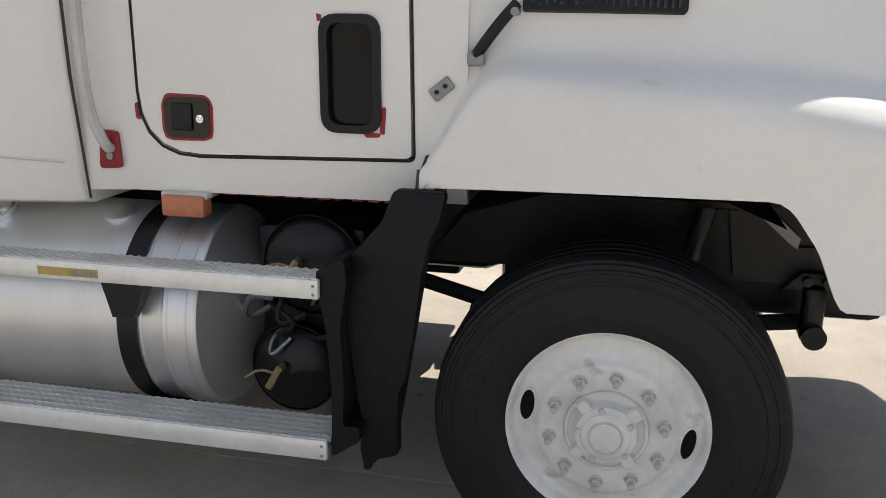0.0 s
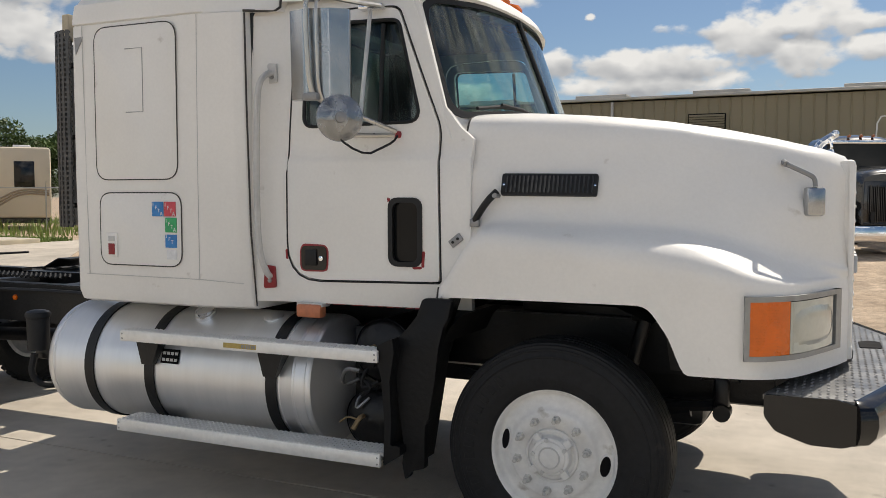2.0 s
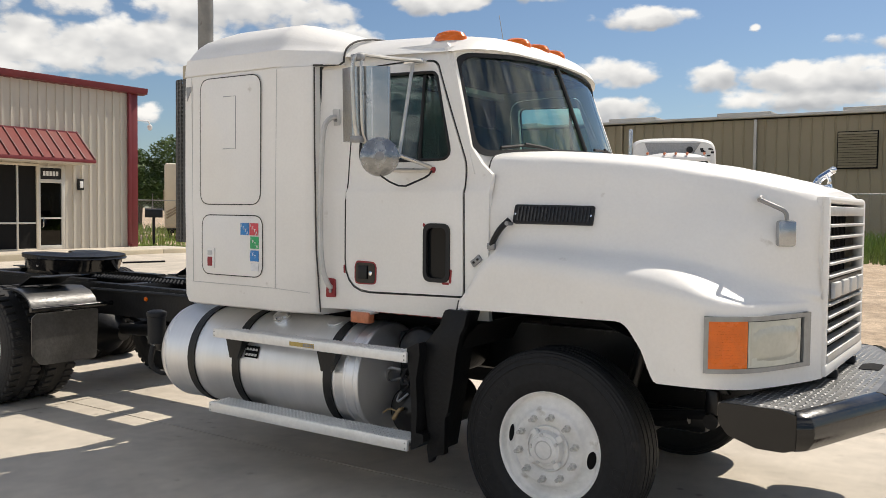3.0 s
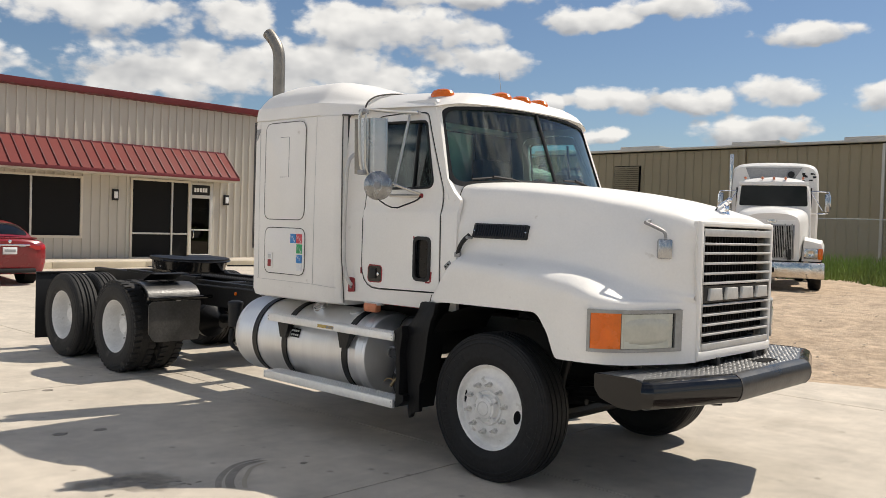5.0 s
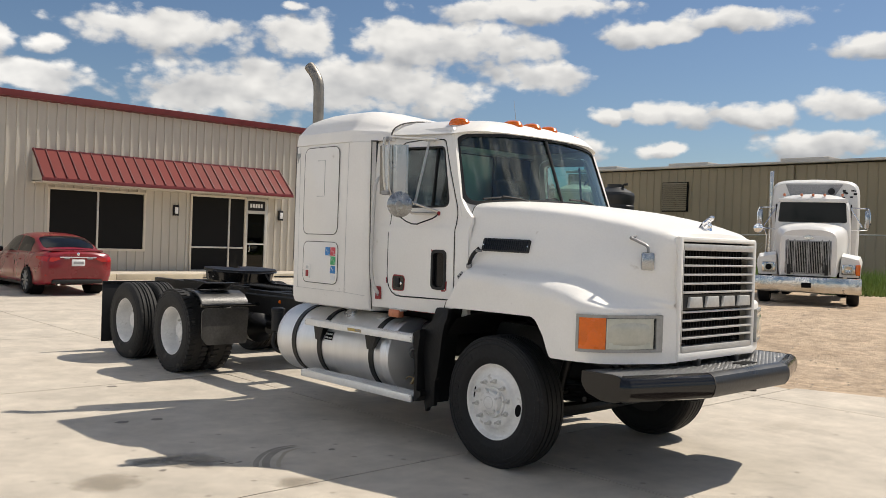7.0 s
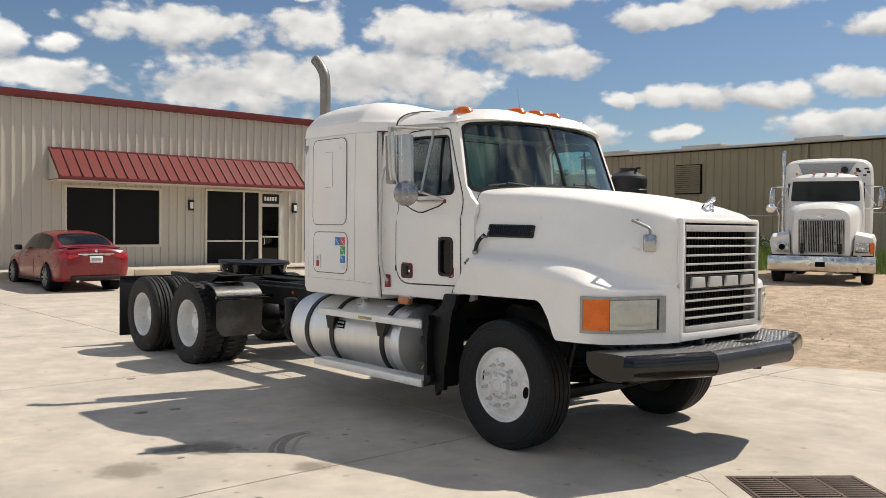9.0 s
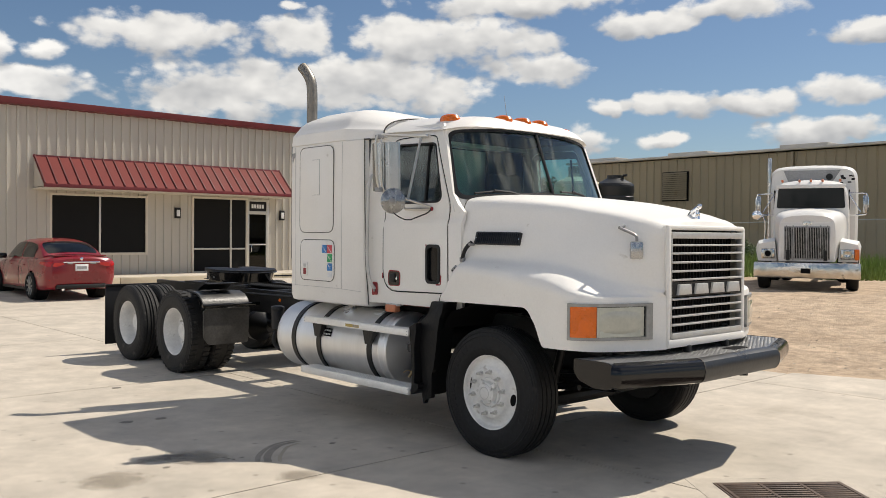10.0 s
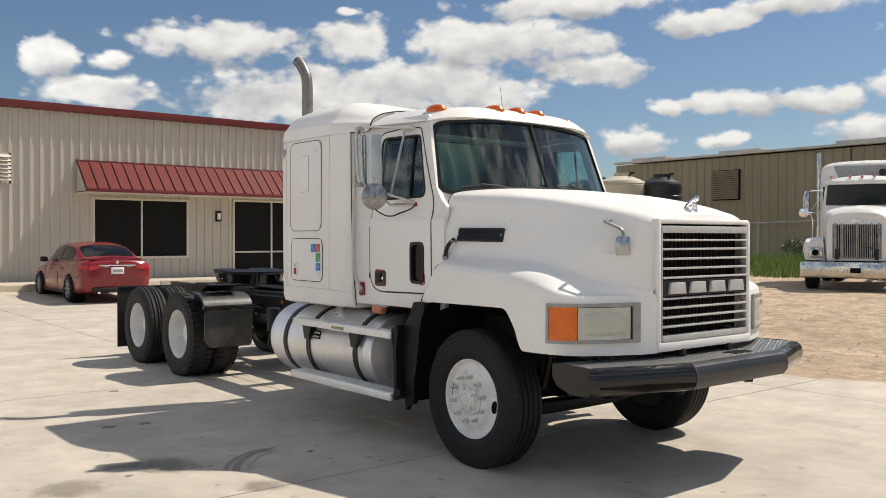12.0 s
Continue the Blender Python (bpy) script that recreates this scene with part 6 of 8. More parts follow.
def build_tank():
    cy, cz, r = -0.895, 0.70, 0.345
    ax = Matrix.Translation((-3.215, cy, cz)) @ Matrix.Rotation(radians(90), 4, "Y")
    L = 2.045
    prof = [(0.0, 0.0), (0.008, 0.12), (0.028, 0.23), (0.06, 0.305), (0.085, 0.332), (0.12, r), (0.15, r), (0.16, r + 0.003), (0.17, r), (L - 0.23, r), (L - 0.22, r + 0.004), (L - 0.205, r), (L - 0.165, r + 0.003), (L - 0.155, r), (L - 0.125, r), (L - 0.118, r - 0.003), (L - 0.112, r - 0.010), (L - 0.110, r - 0.020), (L - 0.082, 0.265), (L - 0.05, 0.18), (L - 0.025, 0.09), (L - 0.018, 0.0)]
    tk = part("fuel_tank", lathe(bmesh.new(), prof, ax, 72), ALU, truck, "brushed aluminium cylindrical fuel tank", sharp=0.5)
    for x in (0.14, L - 0.30, L - 0.21, L - 0.145):
        part("weld_bead", lathe(bmesh.new(), [(x - 0.006, r - 0.001), (x - 0.002, r + 0.0035), (x + 0.002, r + 0.0035), (x + 0.006, r - 0.001)], ax, 72), ALU, tk)
    for x in (-2.785, -2.335, -1.515):
        w = 0.033
        s = part("tank_strap", lathe(bmesh.new(), [(-w, r), (-w, r + 0.010), (w, r + 0.010), (w, r)], Matrix.Translation((x, cy, cz)) @ Matrix.Rotation(radians(90), 4, "Y"), 56), BLACK_PAINT, tk, "black steel tank strap")
    for x, big in ((-2.10, 1), (-1.66, 0)):
        m = Matrix.Translation((x, cy, cz)) @ Matrix.Rotation(radians(24 if big else 18), 4, "X") @ Matrix.Translation((0, 0, r - 0.012))
        c = part("filler_cap", lathe(bmesh.new(), [(0, 0.062), (0.03, 0.062), (0.032, 0.058), (0.034, 0.056), (0.05, 0.055), (0.052, 0.047), (0.046, 0.044), (0.046, 0.0)] if big else [(0, 0.055), (0.018, 0.055), (0.02, 0.05), (0.02, 0)], m, 28), CHROME if big else ALU, tk)
    pl = part("data_plate", box(bmesh.new(), -2.255, -2.135, -0.004, 0.004, -0.04, 0.04, 0.002, Matrix.Translation((0, cy - 0.333, cz + 0.105)) @ Matrix.Rotation(radians(-17), 4, "X")), DARK, tk, "black tank data plate")
    bm = bmesh.new()
    for i in range(4):
        box(bm, -2.245 + i * 0.028, -2.225 + i * 0.028, -0.0055, -0.003, -0.028, -0.012, 0.0, Matrix.Translation((0, cy - 0.333, cz + 0.105)) @ Matrix.Rotation(radians(-17), 4, "X"))
        box(bm, -2.245 + i * 0.028, -2.225 + i * 0.028, -0.0055, -0.003, 0.008, 0.024, 0.0, Matrix.Translation((0, cy - 0.333, cz + 0.105)) @ Matrix.Rotation(radians(-17), 4, "X"))
    part("plate_bars", bm, HANDLE_GREY, pl)
    up = step_board(-2.43, -0.822, 0.897, 0.955, -1.36, -1.245, "serrated aluminium upper step")
    lb = part("step_label", box(bmesh.new(), -1.725, -1.52, -1.3615, -1.3595, 0.910, 0.936), YELLOW_LABEL, up, "worn yellow warning label")
    bm = bmesh.new()
    for i in range(6):
        box(bm, -1.61 + i * 0.015, -1.60 + i * 0.015, -1.3625, -1.361, 0.914, 0.932)
    part("label_bars", bm, LABEL_GREY, lb)
    step_board(-2.468, -0.81, 0.392, 0.456, -1.36, -1.185, "serrated aluminium lower step")
    for x in (-2.315, -1.495):
        b = part("step_bracket", solid(bmesh.new(), [(x - 0.09, 0.90), (x + 0.08, 0.90), (x + 0.025, 0.755), (x - 0.05, 0.755)], Matrix.Translation((0, -1.195, 0)) @ XZ, 0.075), BLACK_PAINT, truck, "black step bracket on the tank strap")
        part("bracket_foot", box(bmesh.new(), x - 0.06, x + 0.10, -1.30, -1.0, 0.375, 0.40, 0.005), BLACK_PAINT, b)
    br = part("front_step_bracket", solid(bmesh.new(), rounded([(-0.835, 0.975), (-0.753, 1.018), (-0.745, 0.95), (-0.768, 0.81), (-0.760, 0.63), (-0.765, 0.50), (-0.715, 0.50), (-0.715, 0.455), (-0.805, 0.392), (-0.80, 0.47), (-0.797, 0.62), (-0.812, 0.81), (-0.838, 0.93)], 0.008, 2), Matrix.Translation((0, -1.17, 0)) @ XZ, 0.165), FLAP, truck, "black plate bracket at the step ends")
    # two air tanks behind the steps, seen end on
    for x, z, rr in ((-1.055, 0.515, 0.152), (-0.985, 0.885, 0.165)):
        a = part("air_tank", lathe(bmesh.new(), [(0, 0.0), (0.012, 0.06), (0.03, rr * 0.85), (0.05, rr * 0.97), (0.06, rr), (0.60, rr), (0.64, 0.0)], Matrix.Translation((x, -1.04, z)) @ Matrix.Rotation(radians(-90), 4, "X"), 40), BLACK_PAINT, truck, "black painted steel air tank")
        part("tank_seam", lathe(bmesh.new(), [(0.052, rr + 0.001), (0.056, rr + 0.006), (0.064, rr + 0.001)], Matrix.Translation((x, -1.04, z)) @ Matrix.Rotation(radians(-90), 4, "X"), 40), BLACK_PAINT, a)
        v = part("drain_valve", tube(bmesh.new(), [(x - 0.02, -1.045, z + 0.03), (x - 0.02, -1.085, z + 0.03), (x - 0.05, -1.10, z - 0.03)], 0.013, 6, 1), BRASS, a)
        part("valve_lever", tube(bmesh.new(), [(x - 0.03, -1.09, z + 0.02), (x - 0.08, -1.10, z + 0.035), (x - 0.13, -1.10, z + 0.0)], 0.005, 6, 1), BRASS, a)
    rnd = random.Random(5)
    for k in range(7):
        x, z = -1.16 + 0.30 * rnd.random(), 0.60 + 0.22 * rnd.random()
        part("air_hose", tube(bmesh.new(), [(x, -1.02, z), (x + 0.10 * rnd.uniform(-1, 1), -1.06, z + 0.08 * rnd.uniform(-1, 1)), (x + 0.16 * rnd.uniform(-1, 1), -1.0, z + 0.12 * rnd.uniform(-1, 1)), (x + 0.1, -0.8, z + 0.05)], 0.008 + 0.004 * rnd.random(), 6, 2), BLACK_PLASTIC if k % 3 else STEEL, truck)
    # Added dark plate hides the bright ground between the air tanks.
    part("valve_manifold", box(bmesh.new(), -1.20, -0.82, -0.92, -0.86, 0.50, 1.0, 0.02), BLACK_PAINT, truck)
    # moulded fender extension behind the steer tyre
    for sgn in (-1, 1):
        pts = rounded([(-0.623, 1.208), (-0.47, 1.208), (-0.492, 1.12), (-0.518, 1.075), (-0.543, 0.97), (-0.562, 0.81), (-0.595, 0.625), (-0.613, 0.60), (-0.614, 0.385), (-0.690, 0.365), (-0.698, 0.335), (-0.722, 0.318), (-0.733, 0.40), (-0.724, 0.48), (-0.752, 0.67), (-0.776, 0.90), (-0.781, 0.985), (-0.714, 1.05), (-0.655, 1.12)], 0.02, 3)
        fl = part("fender_extension", solid(bmesh.new(), pts, Matrix.Translation((0, sgn * 1.25 + 0.02, 0)) @ XZ, 0.04, 0.012), FLAP, truck, "black moulded rubber fender extension")
        cr = [(-0.50, 1.205), (-0.545, 1.10), (-0.57, 0.95), (-0.60, 0.76), (-0.635, 0.55), (-0.66, 0.40)]
        bm = bmesh.new()
        rings(bm, [[Vector((x, sgn * yy, z)) for x, z in cr] + [Vector((x - 0.02, sgn * yy, z)) for x, z in cr[::-1]] for yy in (1.06, 1.245)], cap=(True, True))
        part("inner_guard", bm, FLAP, fl)


def build_chassis():
    for sgn in (-1, 1):
        y = sgn * 0.43
        bm = bmesh.new()
        box(bm, -7.85, 1.16, y - 0.006, y + 0.006, 0.78, 1.05)
        for z in (0.78, 1.05):
            box(bm, -7.85, 1.16, min(y, y - sgn * 0.085), max(y, y - sgn * 0.085), z - 0.006, z + 0.006)
        part("frame_rail", bm, BLACK_PAINT, truck, "black steel frame rail")
        part("rail_line", tube(bmesh.new(), [(-5.1, sgn * 0.47, 1.0), (-3.6, sgn * 0.475, 1.02), (-2.9, sgn * 0.47, 0.98)], 0.016, 6, 1), BLACK_PLASTIC, truck)
        # leaf springs with hangers
        sp = part("leaf_spring", tube(tube(tube(bmesh.new(), [(-0.78, y, 0.70), (-0.4, y, 0.60), (0, y, 0.56), (0.35, y, 0.60), (0.67, y, 0.64)], 0.03, 6, 2), [(-0.55, y, 0.60), (-0.3, y, 0.55), (0, y, 0.52), (0.3, y, 0.55), (0.50, y, 0.59)], 0.03, 6, 2), [(-0.3, y, 0.52), (0, y, 0.48), (0.3, y, 0.51)], 0.03, 6, 1), BLACK_PAINT, truck)
        part("spring_hanger", solid(bmesh.new(), [(0.555, 0.775), (0.75, 0.775), (0.735, 0.80), (0.69, 0.842), (0.62, 0.842), (0.58, 0.80)], Matrix.Translation((0, y + sgn * 0.07 + 0.02, 0)) @ XZ, 0.04, 0.006), BLACK_PAINT, sp)
        part("shackle", box(bmesh.new(), 0.625, 0.70, y + sgn * 0.07, y + sgn * 0.13, 0.60, 0.80, 0.02), BLACK_PAINT, sp)
        part("shackle_pin", rod(bmesh.new(), (0.668, y + sgn * 0.05, 0.628), (0.668, y + sgn * 0.155, 0.628), 0.042, 16), BLACK_PAINT, sp)
        for x in (0.635, 0.70):
            part("hanger_bolt", rod(bmesh.new(), (x, y + sgn * 0.08, 0.815), (x, y + sgn * 0.12, 0.815), 0.017, 8), BLACK_PAINT, sp)
        part("hanger_plate", solid(bmesh.new(), [(0.40, 0.80), (0.76, 0.79), (0.76, 0.915), (0.60, 0.915), (0.43, 1.10), (0.36, 1.10), (0.38, 0.94)], Matrix.Translation((0, y + sgn * 0.02 + 0.006, 0)) @ XZ, 0.012), CHASSIS_GREY, sp)
        part("stay_strip", solid(bmesh.new(), [(0.38, 1.10), (0.44, 1.10), (0.608, 0.95), (0.60, 0.912), (0.575, 0.93)], Matrix.Translation((0, y + sgn * 0.045 + 0.004, 0)) @ XZ, 0.008), GREY_METAL, sp)
        part("shock_absorber", rod(bmesh.new(), (0.15, sgn * 0.58, 0.55), (0.30, sgn * 0.56, 1.12), 0.035), BLACK_PAINT, sp)
        part("shock_bracket", box(bmesh.new(), 0.22, 0.40, sgn * 0.50, sgn * 0.60, 1.06, 1.16, 0.015, None), BLACK_PAINT, sp)
        part("bumper_bracket", box(bmesh.new(), 0.9, 1.42, sgn * 0.40, sgn * 0.46, 0.72, 0.88, 0.01), BLACK_PAINT, truck)
        # rear suspension beams and air springs
        part("walking_beam", tube(bmesh.new(), [(-5.57, sgn * 0.52, 0.50), (-6.0, sgn * 0.52, 0.62), (-6.55, sgn * 0.52, 0.62), (-6.99, sgn * 0.52, 0.50)], 0.06, 8, 1), BLACK_PAINT, truck)
        for x in (-5.57, -6.99):
            part("air_spring", lathe(bmesh.new(), [(0, 0.0), (0, 0.10), (0.05, 0.125), (0.10, 0.11), (0.15, 0.125), (0.2, 0.10), (0.2, 0)], Matrix.Translation((x - 0.35, sgn * 0.45, 0.58)), 20), RUBBER, truck)
    for x, z in ((0.0, 0.43), (-5.57, 0.515), (-6.99, 0.515)):
        beam = rod(bmesh.new(), (x, -0.98, z), (x, 0.98, z), 0.055) if x < -1 else tube(bmesh.new(), [(0, -0.96, 0.50), (0, -0.82, 0.47), (0.02, -0.66, 0.37), (0.02, 0, 0.36), (0.02, 0.66, 0.37), (0, 0.82, 0.47), (0, 0.96, 0.50)], 0.062, 10, 2)
        ax = part("axle", beam, BLACK_PAINT, truck)
        if x > -1:
            part("drag_link", rod(bmesh.new(), (0.14, -0.86, 0.56), (0.14, 0.86, 0.52), 0.020), BLACK_PAINT, ax)
        if x < -1:
            part("differential", lathe(bmesh.new(), [(-0.16, 0.0), (-0.15, 0.12), (-0.08, 0.20), (0.05, 0.21), (0.16, 0.12), (0.30, 0.07), (0.30, 0.0)], Matrix.Translation((x, 0, z)) @ Matrix.Rotation(radians(90), 4, "Y"), 24), BLACK_PAINT, ax)
    part("drive_shaft", rod(bmesh.new(), (-1.9, 0, 0.72), (-5.3, 0, 0.56), 0.055), BLACK_PAINT, truck)
    part("engine_block", box(bmesh.new(), -0.45, 0.95, -0.36, 0.36, 0.62, 1.55, 0.05), BLACK_PAINT, truck)
    part("oil_pan", box(bmesh.new(), -0.35, 0.55, -0.25, 0.25, 0.46, 0.64, 0.05), BLACK_PAINT, truck)
    part("gearbox", box(bmesh.new(), -1.9, -0.45, -0.30, 0.30, 0.69, 1.0, 0.08), BLACK_PAINT, truck)
    part("tie_rod", rod(bmesh.new(), (-0.22, -0.85, 0.40), (-0.22, 0.85, 0.40), 0.022), BLACK_PAINT, truck)
    for x in (-2.9, -4.1, -5.0, -6.3, -7.7):
        part("crossmember", box(bmesh.new(), x - 0.06, x + 0.06, -0.42, 0.42, 0.80, 1.03, 0.01), BLACK_PAINT, truck)
    # Unseen box added on the left so its shadow falls under the truck.
    part("battery_box", box(bmesh.new(), -1.95, -0.80, 0.60, 1.28, 0.40, 0.98, 0.03), BLACK_PAINT, truck)
    part("left_tank", lathe(bmesh.new(), [(0, 0), (0.03, 0.25), (0.1, 0.33), (1.1, 0.33), (1.15, 0.25), (1.2, 0)], Matrix.Translation((-3.2, 0.88, 0.70)) @ Matrix.Rotation(radians(90), 4, "Y"), 40), ALU, truck)
    # things on the rails behind the sleeper
    c = part("air_dryer", lathe(bmesh.new(), [(0, 0.0), (0.0, 0.066), (0.2, 0.069), (0.205, 0.075), (0.225, 0.077), (0.24, 0.07), (0.25, 0.045), (0.252, 0.0)], Matrix.Translation((-3.425, -1.04, 0.725)), 28), BLACK_PLASTIC, truck, "black air dryer canister")
    part("dryer_bracket", box(bmesh.new(), -3.48, -3.36, -1.02, -0.44, 0.66, 0.74, 0.01), BLACK_PAINT, c)
    part("dryer_hose", tube(bmesh.new(), [(-3.44, -1.06, 0.70), (-3.46, -1.08, 0.56), (-3.38, -1.02, 0.48), (-3.32, -0.85, 0.52)], 0.022, 8, 2), BLACK_PLASTIC, c)
    part("side_marker", lathe(bmesh.new(), [(0, 0.0), (0, 0.022), (0.01, 0.018), (0.012, 0)], Matrix.Translation((-4.35, -0.438, 0.95)) @ Matrix.Rotation(radians(90), 4, "X"), 12), AMBER, truck)
    part("deck_plate", box(bmesh.new(), -3.62, -3.05, -0.40, 0.40, 1.058, 1.072, 0.003), STEEL, truck, "worn steel deck plate")
    bm = bmesh.new()
    for i in range(26):
        x = -5.35 + i * 0.05
        for k in range(2):
            tube(bm, [(x, -0.30 + k * 0.09, 1.085), (x + 0.025, -0.27 + k * 0.09, 1.105), (x + 0.05, -0.30 + k * 0.09, 1.085)], 0.010, 5, 0)
    part("coiled_air_line", bm, BLACK_PLASTIC, truck, kind="stuff")
    # fifth wheel
    fw = bmesh.new()
    out = []
    for i in range(41):
        a = math.pi * (-0.5 + i / 40)
        out.append((0.42 * math.cos(a) + 0.10, 0.455 * math.sin(a)))
    out += [(-0.12, 0.455), (-0.28, 0.40), (-0.33, 0.30), (-0.30, 0.13), (-0.05, 0.05), (-0.05, -0.05), (-0.30, -0.13), (-0.33, -0.30), (-0.28, -0.40), (-0.12, -0.455)]
    tilt = Matrix.Translation((-6.10, 0, 1.235)) @ Matrix.Rotation(radians(2), 4, "Y")
    solid(fw, out, tilt, 0.042, 0.010)
    f5 = part("fifth_wheel", fw, GREASED, truck, "black greased fifth wheel coupling plate")
    inner = [(u * 0.95, v * 0.95) for u, v in out]
    part("plate_skirt", rings(bmesh.new(), [[tilt @ Vector((u, v, 0.004)) for u, v in inner], [tilt @ Vector((u * 0.96 - 0.02, v * 0.95, -0.115)) for u, v in inner]]), BLACK_GLOSS, f5)
    part("plate_rim", tube(bmesh.new(), [tilt @ Vector((u * 1.004, v * 1.004, 0.012)) for u, v in out[:41:2]], 0.012, 6, 0), BLACK_GLOSS, f5)
    for sgn in (-1, 1):
        part("plate_pivot", solid(bmesh.new(), rounded([(-6.36, 1.07), (-5.80, 1.07), (-5.90, 1.13), (-5.98, 1.235), (-6.16, 1.235), (-6.24, 1.13)], 0.03, 3), Matrix.Translation((0, sgn * 0.36 + 0.035, 0)) @ XZ, 0.07), BLACK_GLOSS, f5)
        part("pivot_pin", rod(bmesh.new(), (-6.07, sgn * 0.30, 1.185), (-6.07, sgn * 0.42, 1.185), 0.03, 14), STEEL, f5)
    part("lock_jaw", box(bmesh.new(), -6.20, -5.80, -0.16, 0.16, 1.13, 1.20, 0.02), BLACK_PAINT, f5)
    part("release_handle", rod(bmesh.new(), (-5.85, 0.40, 1.17), (-5.60, 0.75, 1.18), 0.010, 8), BLACK_PAINT, f5)
    for y in (-0.39, 0.39):
        part("slide_rail", box(bmesh.new(), -6.9, -5.2, y - 0.05, y + 0.05, 1.055, 1.08), BLACK_PAINT, f5)
    # quarter fenders ahead of the drive tyres, mud flaps behind
    for sgn in (-1, 1):
        pr = [(-5.30, 1.035), (-5.12, 1.04), (-4.98, 1.0), (-4.90, 0.935), (-4.875, 0.86)]
        bm = bmesh.new()
        rings(bm, [[Vector((x, sgn * yy, z)) for x, z in pr] + [Vector((x - 0.014, sgn * yy, z - 0.006)) for x, z in pr[::-1]] for yy in (0.56, 1.19)], cap=(True, True))
        q = part("quarter_fender", bm, SCUFFED, truck, "scuffed dark metal quarter fender")
        flap = rounded([(sgn * 0.58, 0.40), (sgn * 1.12, 0.40), (sgn * 1.19, 0.50), (sgn * 1.19, 0.81), (sgn * 1.15, 0.845), (sgn * 0.56, 0.845)], [0.04, 0.09, 0.05, 0.03, 0.03, 0.02])
        part("rubber_flap", solid(bmesh.new(), flap, Matrix.Translation((-4.88, 0, 0)) @ YZ, 0.014), SCUFFED, q)
        part("fender_bar", rod(bmesh.new(), (-4.835, sgn * 0.44, 0.885), (-4.835, sgn * 1.22, 0.885), 0.021), BLACK_GLOSS, q)
        part("fender_edge", tube(bmesh.new(), [(x + 0.002, sgn * 1.19, z) for x, z in pr], 0.010, 6, 1), BLACK_PLASTIC, q)
        part("fender_cap", solid(bmesh.new(), [(-5.42, 1.045), (-5.30, 1.05), (-5.12, 1.135), (-4.98, 1.135), (-4.98, 1.143), (-5.125, 1.145), (-5.305, 1.06), (-5.42, 1.055)], Matrix.Translation((0, sgn * 0.85 + 0.20, 0)) @ XZ, 0.40), BLACK_PLASTIC, q)
        fl = part("mud_flap", box(bmesh.new(), -7.765, -7.75, sgn * 0.64, sgn * 1.26, 0.14, 0.98, 0.004), BLACK_PLASTIC, truck, "black rubber mud flap")
        part("flap_hanger", box(bmesh.new(), -7.78, -7.735, sgn * 0.44, sgn * 1.26, 0.975, 1.01, 0.006), BLACK_PAINT, fl)
    # muffler and stack
    mf = part("exhaust_pipe", tube(bmesh.new(), [(-3.215, -0.745, 2.6), (-3.215, -0.745, 3.1), (-3.215, -0.745, 3.34), (-3.23, -0.75, 3.46), (-3.30, -0.765, 3.56), (-3.365, -0.78, 3.625)], 0.058, 20, 2), STACK, truck, "weathered curved upright exhaust pipe")
    # Near-black cap puts in the dark inside of the pipe.
    part("pipe_mouth", rod(bmesh.new(), (-3.358, -0.7784, 3.618), (-3.367, -0.7805, 3.627), 0.053, 20), DARK, mf)
    part("muffler", lathe(bmesh.new(), [(0, 0.0), (0, 0.07), (0.03, 0.13), (0.06, 0.135), (1.12, 0.135), (1.15, 0.13), (1.2, 0.07), (1.2, 0)], Matrix.Translation((-3.22, -0.74, 1.48)), 32), STEEL, mf)
    part("lower_pipe", tube(bmesh.new(), [(-3.22, -0.74, 1.5), (-3.22, -0.74, 1.15), (-3.1, -0.6, 0.98), (-2.6, -0.5, 0.9)], 0.06, 12, 2), STACK, mf)
    bm = bmesh.new()
    for i in range(15):
        a = radians(120 + i * 11)
        x, y = -3.22 + 0.215 * math.cos(a), -0.74 + 0.215 * math.sin(a)
        box(bm, -0.006, 0.006, -0.0115, 0.0115, 0, 1.22, 0, Matrix.Translation((x, y, 1.50)) @ Matrix.Rotation(a, 4, "Z"))
        for k in range(40):
            box(bm, -0.004, 0.004, -0.021, 0.021, 0, 0.011, 0, Matrix.Translation((x, y, 1.51 + k * 0.0305)) @ Matrix.Rotation(a, 4, "Z"))
    part("perforated_shield", bm, SCUFFED, mf, "perforated metal heat shield")
    for z in (1.62, 2.05, 2.50):
        part("shield_band", lathe(bmesh.new(), [(0, 0.136), (0, 0.145), (0.03, 0.145), (0.03, 0.136)], Matrix.Translation((-3.22, -0.74, z)), 32), BLACK_PAINT, mf)
    part("shield_top", box(bmesh.new(), -3.42, -3.36, -0.80, -0.66, 2.70, 2.86, 0.01), KERB_PAINT, mf)


build_lights()
build_hood_details()
build_mirror()
build_bumper()
build_tank()
build_chassis()


# ---- the yard: parked vehicles and things ----
CAR_RED = material("red_car_paint", (0.21, 0.003, 0.010), 0.30, spec=0.4, vary=0.05, scale=2, fine=0.02, bump=0.0, coat=0.7)
BLACK_TRUCK = material("black_truck_paint", (0.012, 0.013, 0.014), 0.22, vary=0.2, scale=2, bump=0.03, coat=0.6)
WHITE_OLD = material("old_white_truck_paint", (0.78, 0.77, 0.74), 0.4, vary=0.07, scale=2, bump=0.05, spots=((0.30, 0.28, 0.25), 3.0, 0.06))
DULL_CHROME = material("dented_chrome", (0.62, 0.60, 0.56), 0.20, metal=1.0, vary=0.25, scale=4, fine=0.1, fine_scale=5, bump=0.9, spots=((0.10, 0.07, 0.05), 4.0, 0.25))
